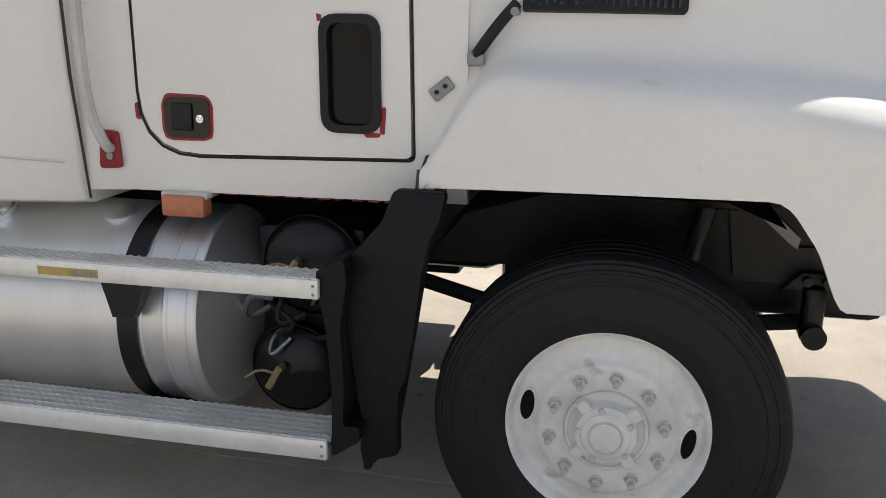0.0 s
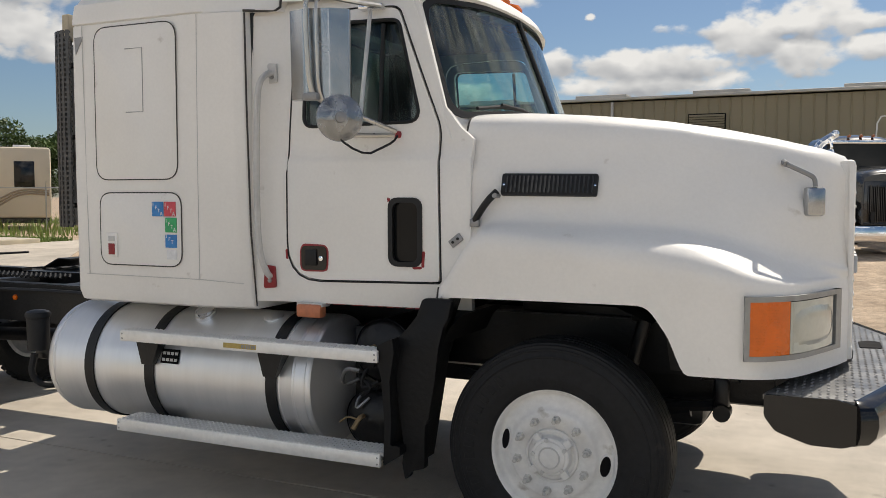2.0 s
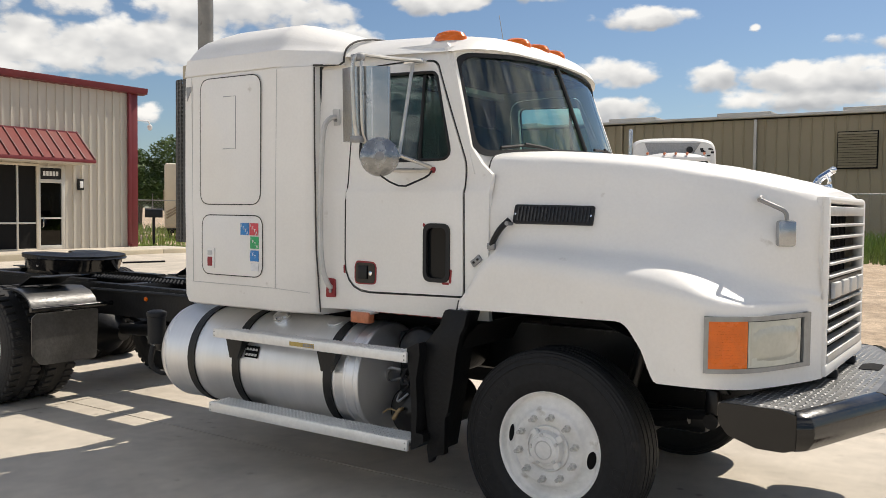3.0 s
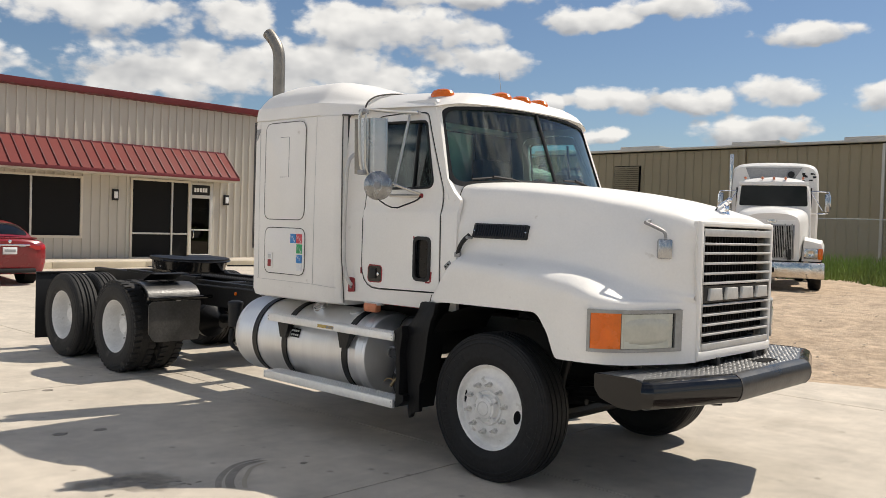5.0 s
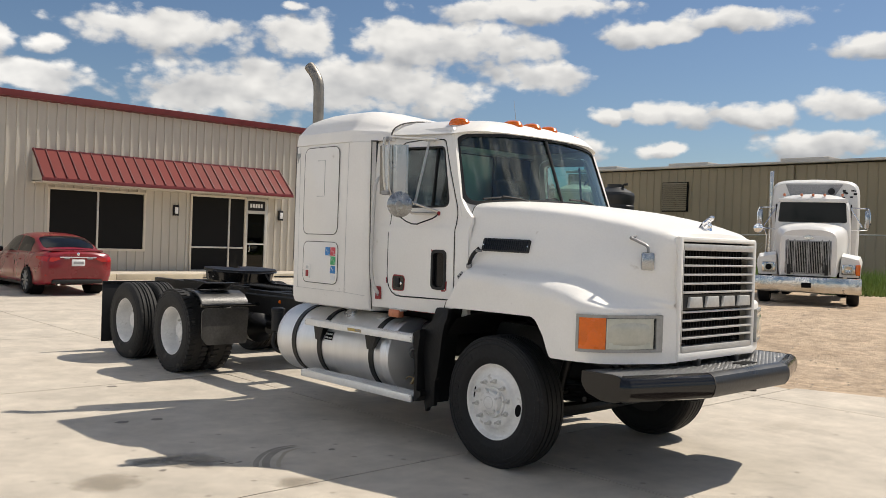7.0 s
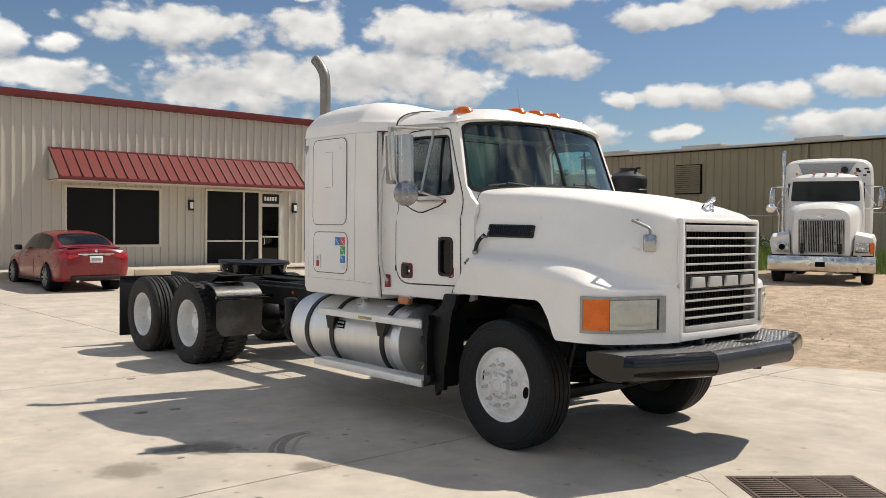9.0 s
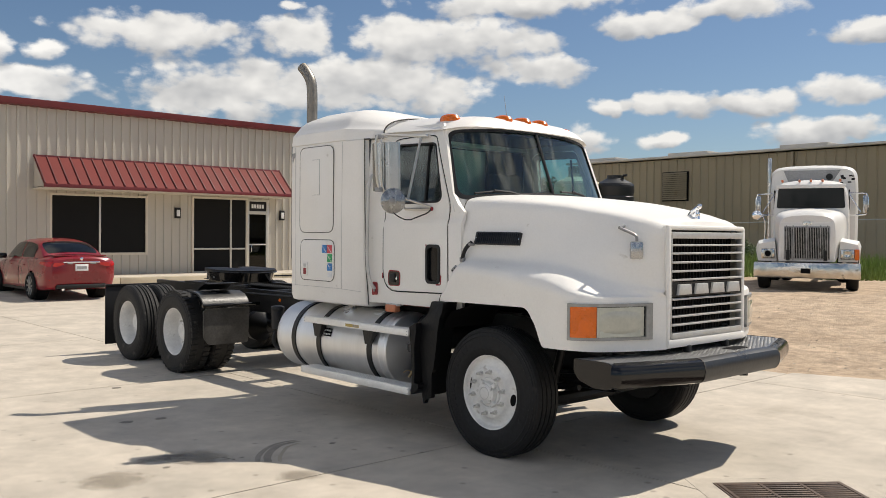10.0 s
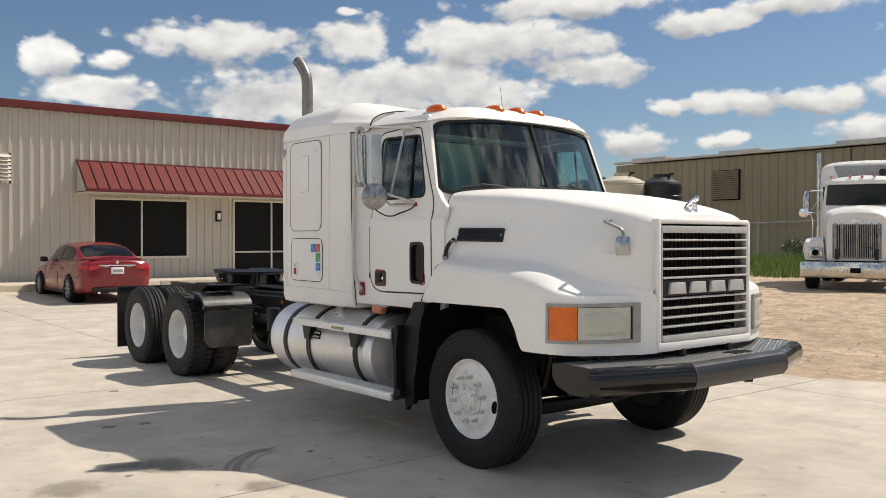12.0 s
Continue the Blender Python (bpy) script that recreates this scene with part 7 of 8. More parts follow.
RV_SKIN = material("cream_trailer_skin", (0.66, 0.58, 0.45), 0.45, vary=0.06, scale=1)
RV_BROWN = material("brown_trailer_stripe", (0.33, 0.25, 0.16), 0.5, vary=0.1, scale=2)
POLY_WHITE = material("cream_poly_tank", (0.55, 0.50, 0.38), 0.5, vary=0.1, scale=1.5)
POLY_BLACK = material("black_poly_tank", (0.018, 0.02, 0.022), 0.45, vary=0.2, scale=1.5)
GALV = material("galvanised_wire", (0.42, 0.43, 0.43), 0.5, metal=0.6, vary=0.1, scale=5)
LEAF = material("tree_leaf", (0.075, 0.125, 0.028), 0.6, vary=0.45, scale=0.9, fine=0.3, fine_scale=8, bump=0)
GRASS = material("weed_green", (0.19, 0.27, 0.06), 0.7, vary=0.4, scale=0.8, fine=0.3, fine_scale=6, bump=0)
BARK = material("bark", (0.12, 0.09, 0.065), 0.9, vary=0.3, scale=5)
STONE = material("gravel_stone", (0.50, 0.42, 0.33), 0.9, vary=0.35, scale=3, fine=0.2)
GRATE = material("rusty_cast_grate", (0.12, 0.085, 0.065), 0.6, metal=0.5, vary=0.3, scale=9, bump=0.3)
OIL = material("oil_stained_concrete", (0.21, 0.185, 0.155), 0.7, vary=0.3, scale=3, fine=0.15, fine_scale=50, bump=0.2)
OIL_FAINT = material("faint_tyre_mark", (0.30, 0.265, 0.22), 0.8, vary=0.25, scale=6, fine=0.2, fine_scale=60, bump=0.2)
DAMP = material("faint_stain_on_concrete", (0.40, 0.345, 0.27), 0.8, vary=0.15, scale=2, fine=0.1, fine_scale=50, bump=0.2)


def section_loft(stations, n=26):
    """stations: (x, [(y, z), ...]) half sections from the foot to the top centre; smooth between them."""
    xs = [s[0] for s in stations]
    k = len(stations[0][1])
    loops = []
    for i in range(n * (len(xs) - 1) // 4 + 1):
        t = (len(xs) - 1) * i / (n * (len(xs) - 1) // 4)
        idx = list(range(len(xs)))
        x = curve_through(idx, xs, t)
        col = [(curve_through(idx, [s[1][j][0] for s in stations], t), curve_through(idx, [s[1][j][1] for s in stations], t)) for j in range(k)]
        fine = smooth_line([(x, y, z) for y, z in col], 2)
        half = [Vector((x, p.y, p.z)) for p in fine]
        loops.append([Vector((p.x, -p.y, p.z)) for p in half] + half[::-1][1:])
    return loops


def small_wheel(name, parent, at, r, w, sgn, rim_mat, spokes=5, bead=0.66):
    m = Matrix.Translation(at) @ (OUT_R if sgn < 0 else OUT_L)
    h = w / 2
    ty = part(name, lathe(bmesh.new(), [(h * 0.7, r * bead), (h, r * (bead + 0.06)), (h, r * 0.88), (h * 0.8, r * 0.98), (h * 0.4, r), (-h * 0.4, r), (-h, r * 0.9), (-h, r * 0.7)], m, 36), RUBBER, parent)
    part("rim", lathe(bmesh.new(), [(h * 0.75, r * (bead + 0.02)), (h * 0.9, r * bead), (h * 0.70, r * (bead - 0.06)), (h * 0.45, r * (bead - 0.08)), (h * 0.40, 0.0)], m, 30), BLACK_PLASTIC if spokes else rim_mat, ty)
    if spokes:
        bm = bmesh.new()
        for i in range(spokes):
            box(bm, 0.02, r * (bead - 0.02), -0.022 * r / 0.32, 0.022 * r / 0.32, h * 0.5, h * 0.88, 0.006, m @ Matrix.Rotation(2 * math.pi * i / spokes, 4, "Z"))
        part("spokes", bm, rim_mat, ty)
    return ty


def build_car():
    """Small red sedan, seen from behind; local x ahead."""
    car = thing("red_car", (-20.35, 2.13, 0.03), "red four-door sedan parked facing the office", "car", rz=180)
    st = [(-2.30, [(0.0, 0.42), (0.55, 0.40), (0.66, 0.46), (0.70, 0.60), (0.69, 0.80), (0.60, 0.93), (0.3, 0.99), (0.0, 1.0)]),
          (-2.20, [(0.0, 0.28), (0.72, 0.28), (0.80, 0.40), (0.835, 0.60), (0.83, 0.84), (0.74, 0.99), (0.35, 1.06), (0.0, 1.07)]),
          (-1.90, [(0.0, 0.22), (0.78, 0.22), (0.86, 0.34), (0.875, 0.60), (0.865, 0.88), (0.78, 1.0), (0.4, 1.08), (0.0, 1.09)]),
          (-1.30, [(0.0, 0.2), (0.80, 0.2), (0.87, 0.32), (0.885, 0.60), (0.87, 0.88), (0.80, 0.98), (0.4, 1.06), (0.0, 1.07)]),
          (0.0, [(0.0, 0.2), (0.80, 0.2), (0.865, 0.32), (0.88, 0.60), (0.86, 0.86), (0.79, 0.95), (0.4, 1.0), (0.0, 1.0)]),
          (0.95, [(0.0, 0.2), (0.80, 0.2), (0.865, 0.32), (0.875, 0.58), (0.85, 0.82), (0.77, 0.93), (0.4, 1.01), (0.0, 1.02)]),
          (1.70, [(0.0, 0.2), (0.78, 0.2), (0.85, 0.32), (0.86, 0.56), (0.83, 0.74), (0.72, 0.83), (0.4, 0.88), (0.0, 0.9)]),
          (2.15, [(0.0, 0.24), (0.62, 0.24), (0.72, 0.34), (0.75, 0.5), (0.72, 0.64), (0.6, 0.71), (0.3, 0.75), (0.0, 0.76)]),
          (2.32, [(0.0, 0.34), (0.4, 0.34), (0.5, 0.4), (0.53, 0.5), (0.5, 0.58), (0.4, 0.63), (0.2, 0.66), (0.0, 0.67)])]
    idx = list(range(len(st)))

    def flank(t, u, grow=0.0):
        """A point of the body: t along its stations, u up one side from the foot to the top."""
        k = list(range(8))
        col = [(curve_through(idx, [q[1][j][0] for q in st], t), curve_through(idx, [q[1][j][1] for q in st], t)) for j in range(8)]
        y, z = curve_through(k, [c[0] for c in col], u), curve_through(k, [c[1] for c in col], u)
        return Vector((curve_through(idx, [q[0] for q in st], t), y + grow, z))
    ts = [8 * i / 150 for i in range(151)]
    us = [7 * i / 42 for i in range(43)]
    loops = []
    for t in ts:
        half = [flank(t, u) for u in us]
        loops.append([Vector((p.x, -p.y, p.z)) for p in half] + half[::-1][1:])
    bm = rings(bmesh.new(), loops, cap=(True, True))
    gone = [f for f in bm.faces if len(f.verts) == 4 and abs(f.calc_center_median().y) > 0.62 and any(math.hypot(f.calc_center_median().x - x, f.calc_center_median().z - 0.33) < 0.365 for x in (-1.36, 1.34))]
    bmesh.ops.delete(bm, geom=gone, context="FACES")
    part("body", bm, CAR_RED, car, "glossy red body", sharp=0.8)
    gs = [(-1.80, [(0.745, 0.99), (0.72, 1.03), (0.66, 1.06), (0.35, 1.09), (0.0, 1.10)]), (-1.45, [(0.785, 0.975), (0.73, 1.12), (0.63, 1.225), (0.33, 1.265), (0.0, 1.28)]),
          (-1.0, [(0.795, 0.96), (0.72, 1.19), (0.605, 1.36), (0.33, 1.415), (0.0, 1.43)]), (-0.3, [(0.80, 0.945), (0.72, 1.22), (0.60, 1.42), (0.33, 1.475), (0.0, 1.49)]),
          (0.35, [(0.79, 0.935), (0.71, 1.19), (0.585, 1.38), (0.33, 1.44), (0.0, 1.455)]), (0.85, [(0.765, 0.93), (0.70, 1.08), (0.60, 1.20), (0.33, 1.24), (0.0, 1.25)]), (1.30, [(0.72, 0.93), (0.69, 0.965), (0.62, 0.985), (0.3, 1.0), (0.0, 1.01)])]
    gid = list(range(len(gs)))

    def cabin(t, u, sgn, grow=0.0):
        k = list(range(5))
        col = [(curve_through(gid, [q[1][j][0] for q in gs], t), curve_through(gid, [q[1][j][1] for q in gs], t)) for j in range(5)]
        y, z = curve_through(k, [c[0] for c in col], u), curve_through(k, [c[1] for c in col], u)
        return Vector((curve_through(gid, [q[0] for q in gs], t), sgn * (y + grow * (1 if u < 2 else 0.2)), z + grow * (0.3 if u < 2 else 1)))
    loops = []
    for i in range(61):
        row = [cabin(6 * i / 60, 4 * j / 16, -1) for j in range(17)]
        loops.append(row + [Vector((p.x, -p.y, p.z)) for p in row[::-1][1:]])
    part("car_roof", rings(bmesh.new(), loops, closed=False), CAR_RED, car, "red roof and window pillars", sharp=0.9)
    for name, t0, t1, label in (("rear_window", 0.22, 1.78, "dark rear window"), ("front_window", 4.25, 5.80, "dark car windscreen")):
        rows = []
        for i in range(13):
            t = t0 + (t1 - t0) * i / 12
            lo = 2.15 + 0.25 * abs(i / 6 - 1) ** 4
            row = [cabin(t, lo + (4 - lo) * j / 10, -1, 0.006) for j in range(11)]
            rows.append(row + [Vector((p.x, -p.y, p.z)) for p in row[::-1][1:]])
        part(name, rings(bmesh.new(), rows, closed=False), DARK_GLASS, car, label, sharp=2)
    for sgn in (-1, 1):
        for t0, t1 in ((1.42, 2.86), (2.96, 4.95)):
            rows = []
            for i in range(13):
                t = t0 + (t1 - t0) * i / 12
                hi = 1.78 - 0.5 * max(0.0, (1.9 - t) / 0.6) ** 2
                rows.append([cabin(t, 0.22 + (hi - 0.22) * j / 8, sgn, 0.006) for j in range(9)])
            part("side_window", rings(bmesh.new(), rows, closed=False), DARK_GLASS, car, "dark side window", sharp=2)
        rows = [[Vector((p.x, sgn * (p.y + 0.006), p.z)) for p in [flank(0.15 + 1.75 * i / 14, 3.95 + 0.75 * (1 - 0.5 * i / 14) * j / 6) for j in range(7)]] for i in range(15)]
        part("tail_light", rings(bmesh.new(), rows, closed=False), RED_LENS, car, "red wraparound tail light", sharp=2)
    for sgn in (-1, 1):
        part("lamp_corner", solid(bmesh.new(), [(sgn * 0.42, 0.86), (sgn * 0.60, 0.80), (sgn * 0.685, 0.81), (sgn * 0.66, 0.90), (sgn * 0.44, 0.905)], Matrix.Translation((-2.318, 0, 0)) @ YZ, 0.03, 0.006), RED_LENS, car)
        part("reverse_lens", box(bmesh.new(), -2.30, -2.1, sgn * 0.60, sgn * 0.74, 0.865, 0.905, 0.012, Matrix.Rotation(radians(sgn * 10), 4, "Z") @ Matrix.Translation((0.055, 0, 0))), LABEL_GREY, car)
        part("reflector", box(bmesh.new(), -2.27, -2.20, sgn * 0.60, sgn * 0.76, 0.46, 0.50, 0.01), RED_LENS, car)
        mm = part("door_mirror", box(bmesh.new(), 0.66, 0.82, sgn * 0.84, sgn * 1.03, 0.95, 1.09, 0.045), BLACK_GLOSS, car)
        for x in (-0.75, 0.25):
            part("door_handle", box(bmesh.new(), x - 0.09, x + 0.09, sgn * 0.87, sgn * 0.90, 0.80, 0.835, 0.012), CAR_RED, car)
        for x in (-1.36, 1.34):
            part("wheel_well", lathe(bmesh.new(), [(-0.30, 0.0), (-0.30, 0.37), (-0.02, 0.375)], Matrix.Translation((x, sgn * 0.868, 0.33)) @ (OUT_R if sgn < 0 else OUT_L), 36), DARK, car)
            part("arch_lip", tube(bmesh.new(), [(x + 0.375 * math.cos(a), sgn * (0.872 - 0.02 * abs(math.cos(a))), 0.33 + 0.375 * math.sin(a)) for a in [math.pi * (-0.06 + 1.12 * i / 24) for i in range(25)]], 0.016, 6, 0), CAR_RED, car)
            small_wheel("wheel", car, (x, sgn * 0.835, 0.325), 0.325, 0.20, sgn, GREY_METAL, 10, 0.76)
        for x0, x1 in ((-0.40, -0.36), (0.80, 0.98), (-1.14, -1.20)):
            part("door_seam", tube(bmesh.new(), [(x0, sgn * 0.80, 0.95), (x0 * 0.6 + x1 * 0.4, sgn * 0.874, 0.82), (x1, sgn * 0.889, 0.58), (x1, sgn * 0.872, 0.34)], 0.0035, 5, 1), DARK, car)
        part("sill", box(bmesh.new(), -1.0, 0.98, sgn * 0.80, sgn * 0.875, 0.19, 0.26, 0.02), BLACK_PLASTIC, car)
    part("bumper_trim", box(bmesh.new(), -2.315, -2.12, -0.60, 0.60, 0.27, 0.38, 0.04), BLACK_PLASTIC, car)
    part("boot_spoiler", box(bmesh.new(), -2.24, -2.02, -0.62, 0.62, 1.055, 1.085, 0.012), CAR_RED, car)
    part("chrome_strip", box(bmesh.new(), -2.322, -2.26, -0.44, 0.44, 0.895, 0.928, 0.01), CHROME, car)
    part("round_badge", lathe(bmesh.new(), [(0, 0.045), (0.012, 0.045), (0.016, 0.03), (0.016, 0)], Matrix.Translation((-2.285, 0, 0.985)) @ Matrix.Rotation(radians(-90), 4, "Y"), 20), CHROME, car, "plain round chrome badge")
    pl = part("number_plate", box(bmesh.new(), -2.325, -2.29, -0.155, 0.155, 0.70, 0.86, 0.006), STICKER_WHITE, car, "white number plate with dark bars")
    part("plate_bars", box(bmesh.new(), -2.329, -2.32, -0.12, 0.12, 0.75, 0.81), LABEL_GREY, pl)
    car.matrix_world = car.matrix_world @ Matrix.Scale(1.055, 4)
    part("exhaust_tip", tube(bmesh.new(), [(-2.0, 0.42, 0.26), (-2.24, 0.42, 0.25)], 0.035, 12, 0), CHROME, car)


def tractor(name, at, rz, paint, label, sleeper, hood_w=0.52, chrome=DULL_CHROME):
    """A long-nosed parked tractor; local x ahead, its origin under the bumper."""
    t = thing(name, at, label, "truck", "parked trucks", rz=rz)
    hood = [(-2.05, [(0.86, 1.05), (0.88, 1.6), (0.84, 1.95), (0.5, 2.06), (0.0, 2.08)]), (-1.2, [(0.80, 1.0), (0.82, 1.6), (0.77, 1.90), (0.45, 2.00), (0.0, 2.03)]), (-0.35, [(0.66, 0.78), (0.68, 1.5), (0.64, 1.80), (0.42, 1.91), (0.0, 1.95)]), (-0.20, [(0.63, 0.72), (0.64, 1.5), (0.60, 1.74), (0.4, 1.83), (0.0, 1.85)])]
    lp = section_loft(hood)
    part("hood", rings(bmesh.new(), lp, closed=False, cap=(False, True)), paint, t, sharp=0.9)
    part("hood_front", box(bmesh.new(), -0.30, -0.185, -0.60, 0.60, 0.72, 1.69, 0.03), paint, t)
    g = part("grille", box(bmesh.new(), -0.2, -0.165, -hood_w, hood_w, 0.77, 1.58, 0.02), STEEL if sleeper else BLACK_GLOSS, t, "tall chrome-bar grille")
    part("grille_core", box(bmesh.new(), -0.17, -0.158, -hood_w + 0.03, hood_w - 0.03, 0.80, 1.55), DARK, g)
    for i in range(25):
        y = -hood_w + 0.06 + i * (2 * hood_w - 0.12) / 24
        wide = i % 8 == 4 or i % 24 == 0
        thick = 0.016 if wide else 0.007
        part("grille_bar", box(bmesh.new(), -0.165, -0.138 if wide else -0.150, y - thick, y + thick, 0.76 if wide else 0.79, 1.60 if wide else 1.56), STEEL if sleeper else BLACK_GLOSS, g)
    part("badge", lathe(bmesh.new(), [(0, 0.12), (0.012, 0.11), (0.014, 0)], Matrix.Translation((-0.187, 0, 1.655)) @ Matrix.Rotation(radians(90), 4, "Y") @ Matrix.Diagonal((0.4, 1, 1, 1)), 20), chrome, t, "plain oval badge")
    bp = part("bumper", box(bmesh.new(), -0.12, 0.02, -1.2, 1.2, 0.32, 0.70, 0.03), chrome, t, "dented chrome bumper")
    part("bumper_slot", box(bmesh.new(), 0.0, 0.024, -0.12, 0.10, 0.44, 0.56), DARK, bp)
    for sgn in (-1, 1):
        fen = [(-0.42, [(0.70, 0.72), (1.13, 0.72), (1.18, 0.95), (1.12, 1.14), (0.74, 1.22)]), (-0.9, [(0.70, 1.0), (1.19, 1.0), (1.21, 1.10), (1.16, 1.23), (0.78, 1.30)]), (-1.5, [(0.74, 1.02), (1.19, 1.02), (1.21, 1.08), (1.15, 1.18), (0.82, 1.24)]), (-2.1, [(0.80, 0.55), (1.17, 0.55), (1.19, 0.62), (1.14, 0.74), (0.85, 0.78)])]
        loops = []
        idx = list(range(4))
        for i in range(19):
            u = 3 * i / 18
            x = curve_through(idx, [f[0] for f in fen], u)
            loops.append([Vector((x, sgn * curve_through(idx, [f[1][j][0] for f in fen], u), curve_through(idx, [f[1][j][1] for f in fen], u))) for j in range(5)])
        part("fender", rings(bmesh.new(), loops, cap=(True, True)), paint, t, sharp=0.9)
        h = part("headlight", box(bmesh.new(), -0.42, -0.36, sgn * 0.74, sgn * 1.06, 0.78, 1.03, 0.03), chrome, t)
        part("lens", box(bmesh.new(), -0.38, -0.345, sgn * 0.80, sgn * 1.0, 0.82, 0.99, 0.03), LENS, h)
        part("lamp_bucket", lathe(bmesh.new(), [(0.0, 0.075), (0.012, 0.07), (0.006, 0.05), (0.003, 0.0)], Matrix.Translation((-0.345, sgn * 0.90, 0.905)) @ Matrix.Rotation(radians(90), 4, "Y"), 20), DARK if (sgn < 0 and sleeper) else chrome, h)
        if sgn > 0 or not sleeper:
            part("indicator", box(bmesh.new(), -0.44, -0.34, sgn * 1.06, sgn * 1.16, 0.77, 1.03, 0.02), AMBER, h)
        small_wheel("front_wheel", t, (-0.98, sgn * 1.02, 0.51), 0.51, 0.28, sgn, CHROME, 0)
        for x in (-5.6, -6.95):
            for y in (1.09, 0.76):
                small_wheel("rear_wheel", t, (x, sgn * y, 0.51), 0.51, 0.27, sgn, CHROME if y > 1 else BLACK_PAINT, 0)
        # mirrors on side brackets
        mr = part("side_mirror", box(bmesh.new(), -2.35, -2.27, sgn * 1.24, sgn * 1.36, 1.95, 2.42, 0.03), STAINLESS, t)
        part("mirror_bracket", tube(tube(bmesh.new(), [(-2.4, sgn * 0.92, 2.48), (-2.33, sgn * 1.2, 2.47), (-2.31, sgn * 1.37, 2.46), (-2.31, sgn * 1.37, 1.92), (-2.33, sgn * 1.2, 1.91), (-2.4, sgn * 0.92, 1.90)], 0.018, 6, 1), [(-2.4, sgn * 0.92, 2.45), (-2.33, sgn * 1.2, 1.98)], 0.014, 6, 0), CHROME, mr)
        st = part("exhaust_pipe", tube(bmesh.new(), [(-3.35, sgn * 1.12, 1.0), (-3.35, sgn * 1.12, 2.6), (-3.35, sgn * 1.12, 3.30), (-3.42, sgn * 1.12, 3.52)], 0.055, 14, 1), DULL_CHROME, t) if (sgn < 0 and sleeper) else None
        part("side_glass", box(bmesh.new(), -3.15, -2.45, sgn * 0.90, sgn * 0.935, 2.05, 2.58, 0.02), DARK_GLASS, t)
    # cab
    cab = [(-3.40, [(0.92, 0.85), (0.95, 1.4), (0.93, 2.1), (0.88, 2.70), (0.6, 2.84), (0.0, 2.88)]), (-2.5, [(0.92, 0.85), (0.95, 1.4), (0.93, 2.08), (0.88, 2.68), (0.6, 2.81), (0.0, 2.85)]), (-2.18, [(0.92, 0.9), (0.94, 1.4), (0.91, 2.08), (0.86, 2.62), (0.6, 2.74), (0.0, 2.78)]), (-2.05, [(0.90, 1.0), (0.92, 1.4), (0.90, 2.06), (0.84, 2.58), (0.6, 2.69), (0.0, 2.72)])]
    part("cab", rings(bmesh.new(), section_loft(cab), closed=False, cap=(True, True)), paint, t, sharp=0.9)
    w = part("windscreen", solid(bmesh.new(), rounded([(-0.83, 2.08), (0.83, 2.08), (0.79, 2.60), (-0.79, 2.60)], 0.05), Matrix.Translation((-2.05, 0, 0)) @ YZ, 0.015), DARK_GLASS, t, "dark split windscreen")
    part("wiper", tube(bmesh.new(), [(-2.02, -0.3, 2.08), (-2.02, -0.05, 2.12)], 0.012, 6, 0), BLACK_PLASTIC, w)
    part("sun_visor", box(bmesh.new(), -2.12, -1.98, -0.84, 0.84, 2.60, 2.70, 0.02), paint if sleeper else chrome, t)
    for y in (-0.70, -0.28, 0.0, 0.28, 0.70):
        part("roof_light", lathe(bmesh.new(), [(-0.06, 0.03), (0.03, 0.035), (0.06, 0.02), (0.07, 0)], Matrix.Translation((-2.12, y, 2.80)) @ Matrix.Rotation(radians(80), 4, "Y"), 12), AMBER_OLD, t)
    if sleeper:
        sl = [(-5.4, [(1.12, 0.8), (1.15, 1.5), (1.15, 2.9), (1.08, 3.18), (0.8, 3.28), (0.0, 3.30)]), (-4.0, [(1.12, 0.8), (1.15, 1.5), (1.15, 2.9), (1.08, 3.20), (0.8, 3.31), (0.0, 3.33)]), (-3.5, [(1.10, 0.8), (1.13, 1.5), (1.13, 2.9), (1.05, 3.18), (0.8, 3.28), (0.0, 3.30)]), (-3.32, [(1.04, 0.9), (1.08, 1.5), (1.08, 2.85), (1.0, 3.12), (0.8, 3.20), (0.0, 3.22)])]
        part("sleeper", rings(bmesh.new(), section_loft(sl), closed=False, cap=(True, True)), paint, t, sharp=0.9)
        part("roof_fairing", solid(bmesh.new(), [(-0.62, 2.84), (0.50, 2.84), (0.70, 3.16), (-0.75, 3.16)], Matrix.Translation((-3.32, 0, 0)) @ YZ, 0.03), LABEL_GREY, t)
        part("round_lamp", lathe(bmesh.new(), [(0, 0.09), (0.05, 0.085), (0.06, 0)], Matrix.Translation((-3.25, 0.42, 2.97)) @ Matrix.Rotation(radians(90), 4, "Y"), 16), BLACK_PLASTIC, t)
        rnd = random.Random(3)
        for k in range(9):
            y, z = 0.72 + 0.30 * rnd.random(), 2.82 + 0.2 * rnd.random()
            part("peeled_paint", box(bmesh.new(), -3.315, -3.30, y - 0.05 * rnd.random() - 0.01, y + 0.05 * rnd.random() + 0.01, z - 0.03, z + 0.03 * rnd.random()), BLACK_PLASTIC, t, "dark patch of peeled paint")
    sm = part("spot_mirror", lathe(bmesh.new(), [(-0.02, 0.0), (0.0, 0.12), (0.03, 0.10), (0.06, 0.0)], Matrix.Translation((-0.9, -1.22, 1.87)) @ Matrix.Rotation(radians(90), 4, "Y"), 20), CHROME, t)
    part("spot_mirror_arm", tube(bmesh.new(), [(-0.9, -1.20, 1.85), (-0.9, -1.02, 1.82), (-0.92, -1.02, 1.3), (-0.92, -1.05, 1.22)], 0.014, 6, 1), CHROME, sm)
